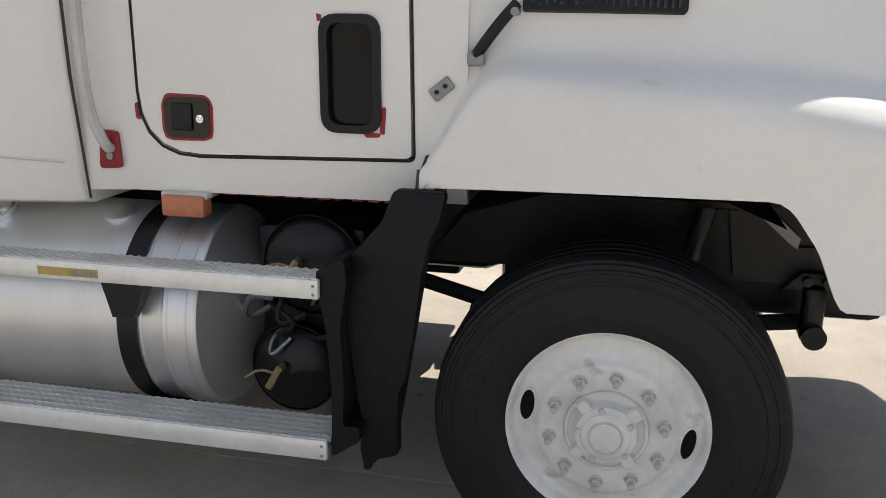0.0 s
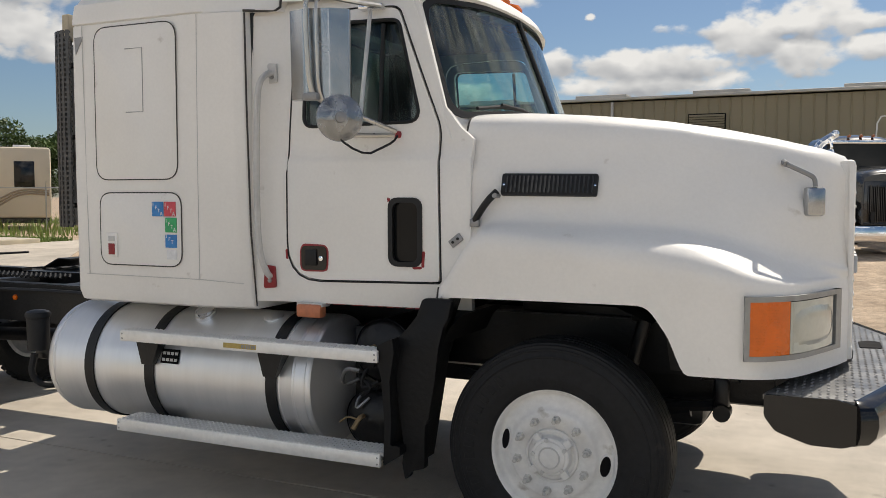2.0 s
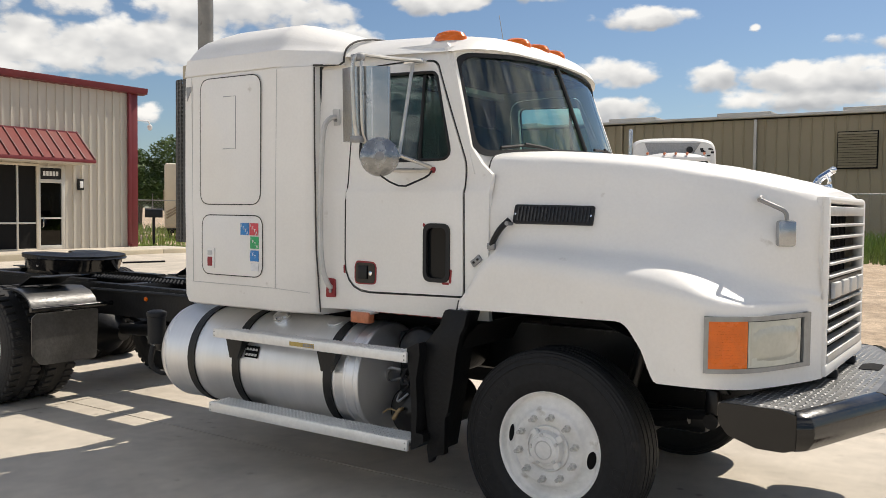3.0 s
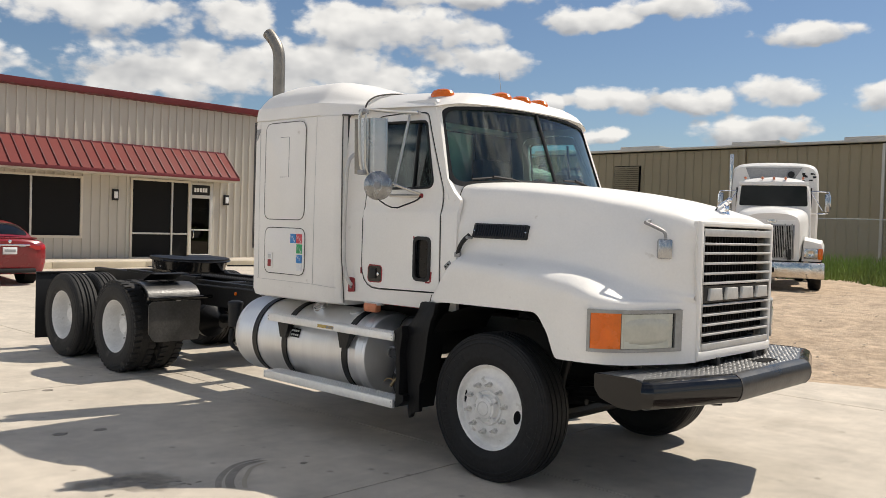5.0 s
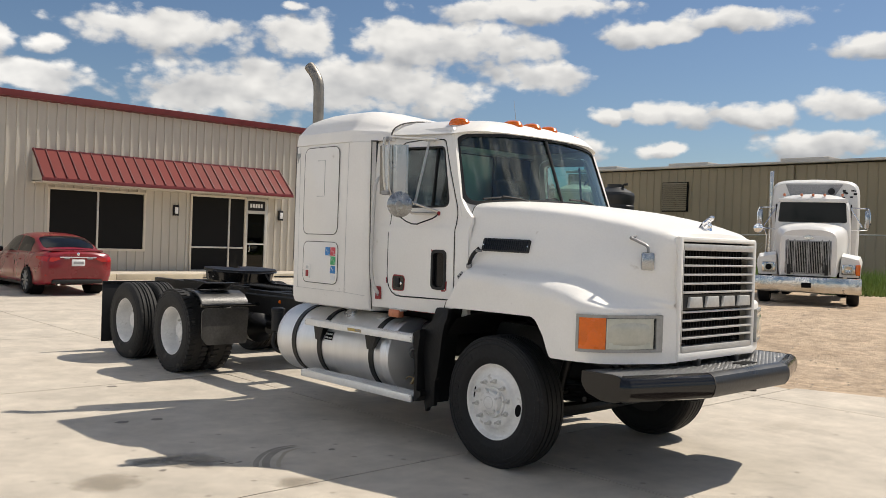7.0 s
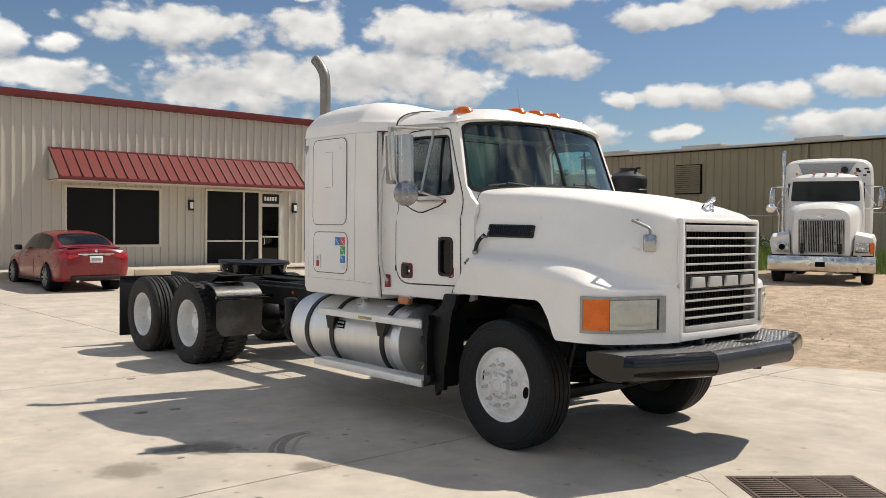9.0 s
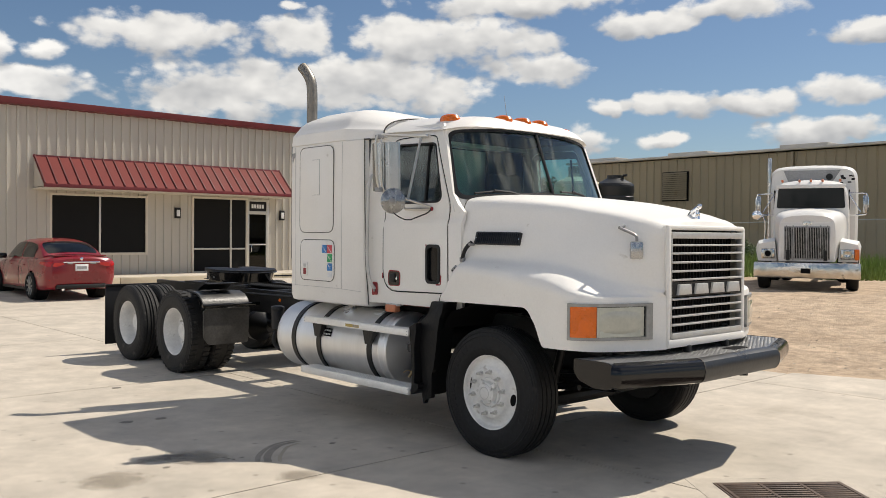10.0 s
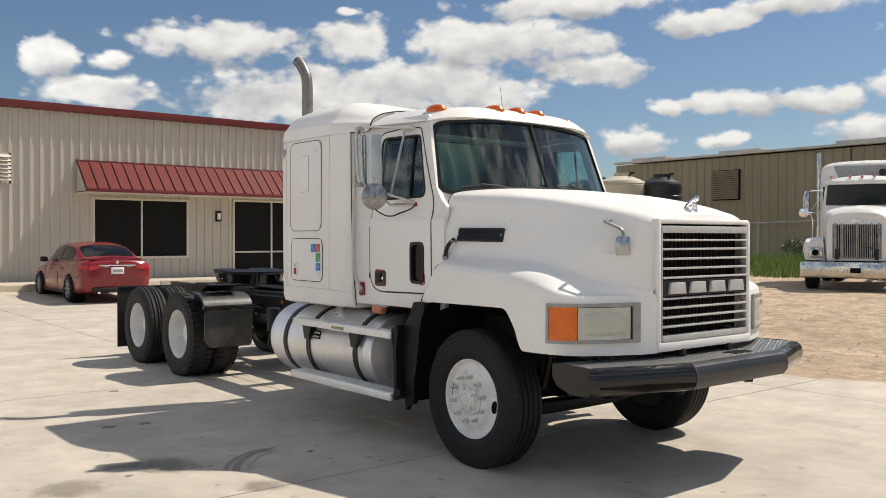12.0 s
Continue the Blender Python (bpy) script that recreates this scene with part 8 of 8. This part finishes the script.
    part("chassis", box(box(bmesh.new(), -7.6, -0.1, -0.46, -0.38, 0.75, 1.0), -7.6, -0.1, 0.38, 0.46, 0.75, 1.0), BLACK_PAINT, t)
    part("underbody", box(bmesh.new(), -3.2, -0.4, -0.5, 0.5, 0.42, 1.0, 0.05), BLACK_PAINT, t)
    part("fuel_tank", lathe(bmesh.new(), [(0, 0), (0.03, 0.2), (0.08, 0.30), (1.5, 0.30), (1.55, 0.2), (1.58, 0)], Matrix.Translation((-4.6, -0.92, 0.68)) @ Matrix.Rotation(radians(90), 4, "Y"), 32), ALU, t)
    return t


def build_boom_truck():
    t = thing("boom_truck", (4.45, 19.6, 0.45), "white utility boom truck with folded articulated arm", "utility truck", "parked trucks")
    part("service_body", box(bmesh.new(), -1.25, 1.25, -0.1, 3.2, 0.75, 2.15, 0.04), WHITE_OLD, t)
    part("tail_lamp", box(bmesh.new(), -0.72, -0.58, -0.16, -0.09, 0.95, 1.25, 0.02), RED_LENS, t)
    part("body_hatch", box(bmesh.new(), -0.55, -0.45, -0.125, -0.09, 1.42, 1.55, 0.01), DARK, t)
    part("rear_step", box(bmesh.new(), -1.2, 1.2, -0.5, -0.08, 0.55, 0.72, 0.02), BLACK_PAINT, t)
    b = part("bucket", box(bmesh.new(), -1.66, -1.02, -0.25, 0.55, 2.35, 3.26, 0.05), WHITE_OLD, t, "white fibreglass worker bucket")
    part("bucket_rim", box(bmesh.new(), -1.70, -0.98, -0.30, 0.60, 3.22, 3.28, 0.02), BLACK_PLASTIC, b)
    for z in (3.0, 3.12):
        part("bucket_label", box(bmesh.new(), -1.62, -1.58, -0.262, -0.245, z, z + 0.08), BLACK_PLASTIC, b)
    part("upper_boom", box(bmesh.new(), 0, 4.4, -0.12, 0.12, -0.14, 0.14, 0.02, Matrix.Translation((-0.98, 0.1, 3.02)) @ Matrix.Rotation(radians(-8), 4, "Y")), WHITE_OLD, t)
    part("lower_boom", box(bmesh.new(), 0, 4.2, -0.14, 0.14, -0.16, 0.16, 0.02, Matrix.Translation((-0.55, 0.2, 2.62)) @ Matrix.Rotation(radians(-4), 4, "Y")), WHITE_OLD, t)
    part("boom_link", solid(bmesh.new(), [(-0.95, 2.85), (-0.70, 2.95), (-0.10, 2.35), (-0.10, 2.18), (-0.75, 2.18)], Matrix.Translation((0, 0.1, 0)) @ XZ, 0.3, 0.02), WHITE_OLD, t)
    for x, z, r in ((-0.95, 3.02, 0.09), (-0.9, 2.68, 0.08), (-0.72, 2.42, 0.09)):
        part("pivot", rod(bmesh.new(), (x, -0.28, z), (x, 0.3, z), r), STEEL, t)
    part("hydraulic_hose", tube(bmesh.new(), [(-0.98, -0.2, 3.1), (-1.02, -0.24, 2.8), (-0.9, -0.25, 2.6), (-0.8, -0.2, 2.4)], 0.03, 6, 2), RED_OLD, t)
    part("hand_rail", tube(bmesh.new(), [(-2.05, 0.5, 2.3), (-2.02, 0.5, 2.85), (-1.75, 0.5, 2.88), (-1.75, 0.5, 2.3)], 0.02, 6, 1), WHITE_OLD, t)
    part("deck_box", box(bmesh.new(), -1.95, -1.2, 0.2, 2.5, 1.6, 2.3, 0.04), WHITE_OLD, t)
    for sgn in (-1, 1):
        m = Matrix.Translation((0.95 * sgn, 1.0, 0.48)) @ Matrix.Rotation(radians(90 * sgn), 4, "Y")
        part("rear_wheel", lathe(bmesh.new(), [(0.08, 0.0), (0.06, 0.30), (0.15, 0.32), (0.16, 0.42), (0.10, 0.48), (-0.12, 0.48), (-0.16, 0.40), (-0.16, 0.3)], m, 32), RUBBER, t)
    part("cab", box(bmesh.new(), -1.1, 1.1, 3.4, 4.8, 0.7, 2.3, 0.15), WHITE_OLD, t)
    t.matrix_world = t.matrix_world @ Matrix.Scale(1.15, 4)


def build_trailer_home():
    t = thing("camper_trailer", (-35.6, 26.0, 0.1), "cream camper trailer with brown swoosh stripes", "camper", rz=-40)
    part("shell", box(bmesh.new(), -3.5, 3.5, -1.2, 1.2, 0.6, 3.85, 0.14), RV_SKIN, t)
    w = part("window", box(bmesh.new(), -1.2, -0.2, -1.23, -1.19, 2.2, 3.2, 0.01), BLACK_GLOSS, t)
    w2 = part("window", box(bmesh.new(), 3.48, 3.52, -0.35, 0.5, 2.0, 3.2, 0.01), BLACK_GLOSS, t)
    for k in range(3):
        part("stripe", tube(bmesh.new(), [(-3.3, -1.215, 1.2 + 0.1 * k), (-1, -1.215, 1.7 + 0.12 * k), (1.2, -1.215, 1.5 + 0.15 * k), (3.2, -1.215, 2.1 + 0.2 * k)], 0.045, 6, 2), RV_BROWN, t)
        part("stripe", tube(bmesh.new(), [(3.512, -1.1, 1.1 + 0.15 * k), (3.512, -0.1, 1.75 + 0.1 * k), (3.512, 1.1, 1.65 + 0.1 * k)], 0.045, 6, 2), RV_BROWN, t)
    part("roof_unit", box(bmesh.new(), -0.6, 0.6, -0.4, 0.4, 3.84, 4.1, 0.06), STICKER_WHITE, t)
    for x in (-0.5, 0.5):
        small_wheel("wheel", t, (x, -1.05, 0.36), 0.36, 0.22, -1, HANDLE_GREY, 0)
        small_wheel("wheel", t, (x, 1.05, 0.36), 0.36, 0.22, 1, HANDLE_GREY, 0)
    part("skirt", box(bmesh.new(), -3.3, 3.3, -1.1, 1.1, 0.35, 0.62, 0.03), DARK, t)


def build_mailbox():
    t = thing("mailbox", (-26.65, 16.8, 0.14), "black mailbox on a dark post", "mailbox", rz=50)
    part("post", box(bmesh.new(), -0.05, 0.05, -0.05, 0.05, 0.0, 1.2, 0.008), BLACK_PLASTIC, t)
    pr = [(-0.16, 0.0), (0.16, 0.0), (0.16, 0.20), (0.12, 0.31), (0.0, 0.36), (-0.12, 0.31), (-0.16, 0.20)]
    part("mail_case", solid(bmesh.new(), [(a, b + 1.2) for a, b in pr], Matrix.Translation((-0.33, 0, 0)) @ YZ, 0.66, 0.01), BLACK_PAINT, t)


def build_water_tanks():
    for x, y, r, h, mt, lab in ((-18.0, 22.3, 0.95, 3.75, POLY_WHITE, "cream ribbed plastic water tank"), (-16.9, 23.4, 0.80, 3.70, POLY_BLACK, "black ribbed plastic water tank")):
        z0 = 0.45
        t = thing("water_tank", (x, y, z0), lab, "water tank", "water tanks by the warehouse")
        prof = [(0, 0.0), (0, r)]
        z = 0.0
        while z < h - 0.6:
            prof += [(z + 0.05, r), (z + 0.30, r), (z + 0.34, r - 0.03), (z + 0.40, r - 0.03)]
            z += 0.44
        prof += [(h - 0.30, r), (h - 0.2, r - 0.05), (h, r * 0.45), (h + 0.02, 0.32), (h + 0.14, 0.32), (h + 0.16, 0.0)]
        part("tank_shell", lathe(bmesh.new(), prof, None, 40), mt, t)
        part("tank_pipe", tube(bmesh.new(), [(0.4, 0.0, h - 0.10), (0.4, 0, h + 0.12), (0.6, 0, h + 0.13)], 0.05, 8, 1), BLACK_PLASTIC, t)


def build_fence(points, height, name_label):
    t = tagged(new("chain_link_fence"), name_label, "fence")
    for (xa, ya), (xb, yb) in zip(points, points[1:]):
        d = math.hypot(xb - xa, yb - ya)
        n = max(1, round(d / 3.0))
        bm = bmesh.new()
        k = int(d / 0.16)
        z0, z1 = level(xa, ya), level(xb, yb)
        for i in range(-int(height / 0.16), k):
            for s in (1, -1):
                u0, u1 = i * 0.16, i * 0.16 + height
                lo, hi = max(u0, 0), min(u1, d)
                if hi - lo < 0.05:
                    continue
                za, zb = ((lo - u0), (hi - u0)) if s > 0 else (height - (lo - u0), height - (hi - u0))
                pa, pb = (xa + (xb - xa) * lo / d, ya + (yb - ya) * lo / d), (xa + (xb - xa) * hi / d, ya + (yb - ya) * hi / d)
                rod(bm, (*pa, z0 + za), (*pb, z0 + zb), 0.004, 3)
        part("wire_mesh", bm, GALV, t, kind="stuff")
        part("top_rail", rod(bmesh.new(), (xa, ya, z0 + height), (xb, yb, z1 + height), 0.022, 8), GALV, t)
        for i in range(n + 1):
            x, y = xa + (xb - xa) * i / n, ya + (yb - ya) * i / n
            part("fence_post", rod(bmesh.new(), (x, y, level(x, y) - 0.1), (x, y, level(x, y) + height + 0.05), 0.03, 8), GALV, t)
            part("post_arm", rod(bmesh.new(), (x, y, level(x, y) + height), (x + 0.15, y - 0.1, level(x, y) + height + 0.3), 0.015, 6), GALV, t)


def leaf_cloud(bm, rnd, centres, count, size):
    for _ in range(count):
        c, r = rnd.choice(centres)
        d = Vector((rnd.gauss(0, 1), rnd.gauss(0, 1), rnd.gauss(0, 1))).normalized() * r * (0.55 + 0.5 * rnd.random())
        p = c + Vector((d.x, d.y, d.z * 0.8))
        a, b = Vector((rnd.uniform(-1, 1), rnd.uniform(-1, 1), rnd.uniform(-0.6, 0.6))).normalized() * size * rnd.uniform(0.6, 1.3), Vector((rnd.uniform(-1, 1), rnd.uniform(-1, 1), rnd.uniform(-1, 1))).normalized() * size * 0.6
        bm.faces.new([bm.verts.new(p - a), bm.verts.new(p - b * 0.6), bm.verts.new(p + a), bm.verts.new(p + b * 0.6)])


def build_trees():
    spots = [(-53.0, 30.0, 1.05), (-50.0, 33.5, 0.95), (-47.8, 35.5, 1.1), (-45.2, 38.0, 1.0), (-43.0, 41.5, 1.15), (-55.5, 26.5, 1.0), (-40.0, 45.0, 1.05), (-49.0, 38.0, 1.2)]
    kinds = []
    for s in range(3):
        rnd = random.Random(40 + s)
        t = thing("tree", (*spots[s][:2], level(*spots[s][:2])), "broad green leafy tree behind the yard", "tree", "trees behind the yard")
        bm = bmesh.new()
        tube(bm, [(0, 0, -0.2), (0.05, 0.02, 1.0), (0.1, -0.05, 2.2), (0.0, 0.05, 3.4)], 0.16, 8, 1)
        centres = []
        for k in range(14):
            a, h = rnd.uniform(0, 6.28), rnd.uniform(2.0, 5.2)
            r = rnd.uniform(0.8, 2.4) * (1.0 if h < 4.2 else 0.6)
            tip = Vector((r * math.cos(a), r * math.sin(a), h))
            rod(bm, (0.05, 0, min(h - 0.6, 3.0)), tip, 0.06, 6, 0.015)
            centres.append((tip, rnd.uniform(0.9, 1.4)))
        part("trunk", bm, BARK, t)
        bm = bmesh.new()
        leaf_cloud(bm, rnd, centres, 11000, 0.16)
        part("crown", bm, LEAF, t, sharp=3)
        kinds.append(t)
        t.matrix_world = pose(*spots[s][:2], level(*spots[s][:2]), 0, 0, 50 * s) @ Matrix.Scale(spots[s][2], 4)
    for i, (x, y, s) in enumerate(spots[3:]):
        o = copy_thing(kinds[i % 3], pose(x, y, level(x, y), 0, 0, 77 * i + 20))


def build_weeds():
    rnd = random.Random(9)
    bm = bmesh.new()

    def blade(x, y, h, lean):
        z = level(x, y) - 0.02
        a = rnd.uniform(0, 6.28)
        w = 0.02 + 0.02 * rnd.random()
        dx, dy = math.cos(a) * w, math.sin(a) * w
        ex, ey = rnd.uniform(-1, 1) * lean, rnd.uniform(-1, 1) * lean
        b0, b1 = bm.verts.new((x - dx, y - dy, z)), bm.verts.new((x + dx, y + dy, z))
        m0, m1 = bm.verts.new((x - dx * 0.7 + ex * 0.4, y - dy * 0.7 + ey * 0.4, z + h * 0.6)), bm.verts.new((x + dx * 0.7 + ex * 0.4, y + dy * 0.7 + ey * 0.4, z + h * 0.6))
        tip = bm.verts.new((x + ex, y + ey, z + h))
        bm.faces.new((b0, b1, m1, m0))
        bm.faces.new((m0, m1, tip))
    for _ in range(26000):
        x, y = rnd.uniform(-26, 12), rnd.uniform(19.2, 27.5)
        edge = 20.2 + 0.8 * math.sin(x * 0.7) + 0.5 * math.sin(x * 2.1)
        if y < edge:
            continue
        tall = 0.25 + 0.75 * min(1, (y - edge) / 3.5)
        blade(x, y, 0.62 * tall * rnd.uniform(0.4, 1.4), 0.2 * tall)
    for _ in range(5000):
        x, y = rnd.uniform(-60, -26), rnd.uniform(18.0, 34)
        if math.hypot(x + 35.6, y - 26) < 3.8:
            continue
        blade(x, y, rnd.uniform(0.15, 0.7), 0.2)
    for _ in range(2200):
        x, y = rnd.uniform(-27.5, -22.9), rnd.uniform(15.7, 17.4)
        blade(x, y, rnd.uniform(0.05, 0.22), 0.1)
    tagged(part("weeds", bm, GRASS, sharp=3), "tall green weeds along the warehouse", "weeds", kind="stuff")
    bm = bmesh.new()
    leaf_cloud(bm, rnd, [(Vector((x, y, 1.3 + h)), 0.5) for x, y, h in ((-9.9, 26.8, 0.0), (-9.6, 26.9, 0.7), (-10.2, 26.7, 0.4), (-12.4, 26.5, -0.2), (-13.0, 26.6, 0.0))], 2600, 0.09)
    tagged(part("shrub", bm, LEAF, sharp=3), "dark green shrubs growing in the fence", "shrub", kind="stuff")
    # loose stones on the dirt
    bm = bmesh.new()
    for _ in range(2200):
        x, y = rnd.uniform(-9, 14), rnd.uniform(4.6, 21)
        if inside_lot(x + 0.15, y - 0.1) or (rnd.random() < 0.5 and y > 12):
            continue
        r = rnd.uniform(0.008, 0.028) * (1.5 if rnd.random() < 0.06 else 1)
        z = level(x, y) + 0.012
        c = Vector((x, y, z))
        p = [bm.verts.new(c + Vector((r * rnd.uniform(0.7, 1.2) * math.cos(k * 1.257), r * rnd.uniform(0.7, 1.2) * math.sin(k * 1.257), 0))) for k in range(5)]
        top = bm.verts.new(c + Vector((0.2 * r, 0.1 * r, r * rnd.uniform(0.5, 0.9))))
        for k in range(5):
            bm.faces.new((p[k], p[(k + 1) % 5], top))
    tagged(part("gravel", bm, STONE, sharp=0.2), "loose stones and clods on the dirt", "gravel", kind="stuff")


def build_drain():
    t = thing("drain_grate", (1.60, -0.49, 0.0), "rusty slotted drain grate set in concrete", "drain", rz=51.2)
    # local x along the upper edge, local -y towards the open yard
    part("grate_frame", box(box(box(box(bmesh.new(), 0, 0.94, -0.03, 0.0, -0.02, 0.008), 0, 0.94, -0.94, -0.91, -0.02, 0.008), 0, 0.03, -0.91, -0.03, -0.02, 0.008), 0.91, 0.94, -0.91, -0.03, -0.02, 0.008), GRATE, t)
    # Flat near-black plate puts in the shade of the pit.
    part("grate_pit", box(bmesh.new(), 0.03, 0.91, -0.91, -0.03, 0.003, 0.0045), DARK, t)
    for k in range(3):
        a = 0.03 + k * 0.2935
        for i in range(19):
            y = -0.05 - i * 0.0465
            part("grate_bar", box(bmesh.new(), a + 0.012, a + 0.2815, y - 0.013, y + 0.013, 0.0, 0.011, 0.003), GRATE, t)
        part("grate_rib", box(bmesh.new(), a - 0.014, a + 0.014, -0.91, -0.03, 0.0, 0.013, 0.003), GRATE, t)
    part("drain_apron", solid(bmesh.new(), [(-0.16, 0.13), (1.10, 0.13), (1.10, -1.1), (-0.16, -1.1)], Matrix.Translation((0, 0, -0.03)), 0.0325), CONCRETE, t)


def soft_stain(name, color, strength, ragged):
    """A stain that thins out towards its edge."""
    m = bpy.data.materials.new(name)
    m.use_nodes = True
    n, l = m.node_tree.nodes, m.node_tree.links
    b = n["Principled BSDF"]
    b.inputs["Base Color"].default_value, b.inputs["Roughness"].default_value = (*color, 1), 0.75
    co, sub, ln = n.new("ShaderNodeTexCoord"), n.new("ShaderNodeVectorMath"), n.new("ShaderNodeVectorMath")
    sub.operation, ln.operation = "MULTIPLY_ADD", "LENGTH"
    sub.inputs[1].default_value, sub.inputs[2].default_value = (2, 2, 0), (-1, -1, 0)
    l.new(co.outputs["Generated"], sub.inputs[0])
    l.new(sub.outputs[0], ln.inputs[0])
    no = n.new("ShaderNodeTexNoise")
    no.inputs["Scale"].default_value, no.inputs["Detail"].default_value, no.inputs["Roughness"].default_value = 9.0, 9.0, 0.68
    l.new(co.outputs["Object"], no.inputs["Vector"])
    mix = n.new("ShaderNodeMath")
    mix.operation = "MULTIPLY_ADD"
    mix.inputs[1].default_value = ragged
    l.new(no.outputs["Fac"], mix.inputs[0])
    l.new(ln.outputs["Value"], mix.inputs[2])
    rg = n.new("ShaderNodeMapRange")
    rg.interpolation_type = "SMOOTHSTEP"
    l.new(mix.outputs[0], rg.inputs[0])
    for k, v in enumerate((0.25 + 0.5 * ragged, 0.85 + 0.5 * ragged, strength, 0.0)):
        rg.inputs[k + 1].default_value = v
    l.new(rg.outputs[0], b.inputs["Alpha"])
    return m


def blot(name, mat, x, y, rx, ry, seed, label, ragged=0.35, z=0.003, turn=0.0):
    rnd = random.Random(seed)
    pts = []
    for i in range(48):
        a = 2 * math.pi * i / 48
        k = 1 + ragged * noise.noise(Vector((2.2 * math.cos(a), 2.2 * math.sin(a), seed))) * 1.6
        u, v = rx * k * math.cos(a), ry * k * math.sin(a)
        pts.append((x + u * math.cos(turn) - v * math.sin(turn), y + u * math.sin(turn) + v * math.cos(turn)))
    bm = bmesh.new()
    solid(bm, pts, Matrix.Translation((0, 0, 0.0005)), z)
    return tagged(part(name, bm, mat), label, "stain")


def build_stains():
    rnd = random.Random(12)
    soft_oil = soft_stain("soaked_oil", (0.13, 0.115, 0.10), 0.22, 1.1)
    soft_damp = soft_stain("dried_spill", (0.26, 0.22, 0.165), 0.24, 0.8)
    blot("oil_stain", soft_oil, -1.46, -2.93, 0.40, 0.26, 5, "dark ragged oil patch soaked into concrete", 0.3, 0.0012, radians(42))
    blot("oil_stain", soft_oil, -1.62, -3.20, 0.30, 0.10, 6, "dark ragged oil patch soaked into concrete", 0.3, 0.0016, radians(70))
    for i in range(14):
        u, v = rnd.gauss(0, 0.6), rnd.gauss(0, 0.4)
        x, y = -1.46 + 0.16 * u + 0.10 * v, -2.93 + 0.17 * u - 0.10 * v
        blot("oil_drip", OIL, x, y, rnd.uniform(0.008, 0.022), rnd.uniform(0.010, 0.028), i, "small dark oil drip on concrete", 0.6, 0.0018 + 0.0001 * i)
    blot("water_stain", soft_damp, -1.26, -3.70, 0.24, 0.42, 77, "faint brown stain on concrete", 0.25, 0.0012, radians(-42))
    blot("water_stain", soft_damp, -0.52, -2.62, 0.16, 0.26, 78, "faint brown stain on concrete", 0.25, 0.0012, radians(-30))
    for x, y, sz in ((-3.07, -2.84, 0.045), (-3.02, -2.53, 0.04), (-1.16, -1.86, 0.02), (-1.34, -3.25, 0.02), (-2.0, -4.4, 0.03), (-0.1, -3.3, 0.02), (-4.9, -2.2, 0.04)):
        blot("spot_stain", OIL, x, y, sz, sz * 1.3, int(100 + sz * 900), "small dark oil spot on concrete", 0.3)
    # curved tyre scuff
    arcs = [[(-1.45, -2.03), (-1.46, -2.22), (-1.33, -2.42), (-1.17, -2.57), (-1.04, -2.65)], [(-1.40, -2.05), (-1.40, -2.22), (-1.28, -2.38), (-1.12, -2.52), (-0.98, -2.59)], [(-1.34, -2.07), (-1.30, -2.22), (-1.19, -2.32), (-1.06, -2.44), (-0.92, -2.52)]]
    for k, line in enumerate(arcs):
        pts = smooth_line([(x, y, 0.0) for x, y in line], 3)
        w = (0.016, 0.022, 0.012)[k]
        lo = [Vector((p.x - w, p.y - w, 0.002 + 0.0006 * k)) for p in pts]
        hi = [Vector((p.x + w, p.y + w, 0.002 + 0.0006 * k)) for p in pts]
        tagged(part("tyre_scuff", rings(bmesh.new(), [lo, hi], closed=False), DAMP if k == 2 else OIL_FAINT), "curved grey tyre scuff on concrete", "stain", "tyre scuffs")


build_car()
tractor("parked_tractor", (-4.68, 14.5, level(-4.68, 14.5) - 0.02), -67.5, WHITE_OLD, "old white long-nose tractor with dented chrome bumper", True)
BLACK = tractor("parked_tractor", (2.25, 14.35, level(2.25, 14.35) - 0.02), -71.8, BLACK_TRUCK, "black long-nose tractor with bright chrome bumper", False, chrome=CHROME)
BLACK.matrix_world = BLACK.matrix_world @ Matrix.Scale(0.9, 4)
build_boom_truck()
build_trailer_home()
build_mailbox()
build_water_tanks()
build_fence([(-26, 26.0), (-8, 25.6), (14, 26.5)], 1.95, "grey chain-link fence before the warehouse")
build_fence([(-46, 16.0), (-33, 21.6), (-25.5, 29.0)], 1.95, "grey chain-link fence behind the office")
build_trees()
build_weeds()
build_drain()
build_stains()
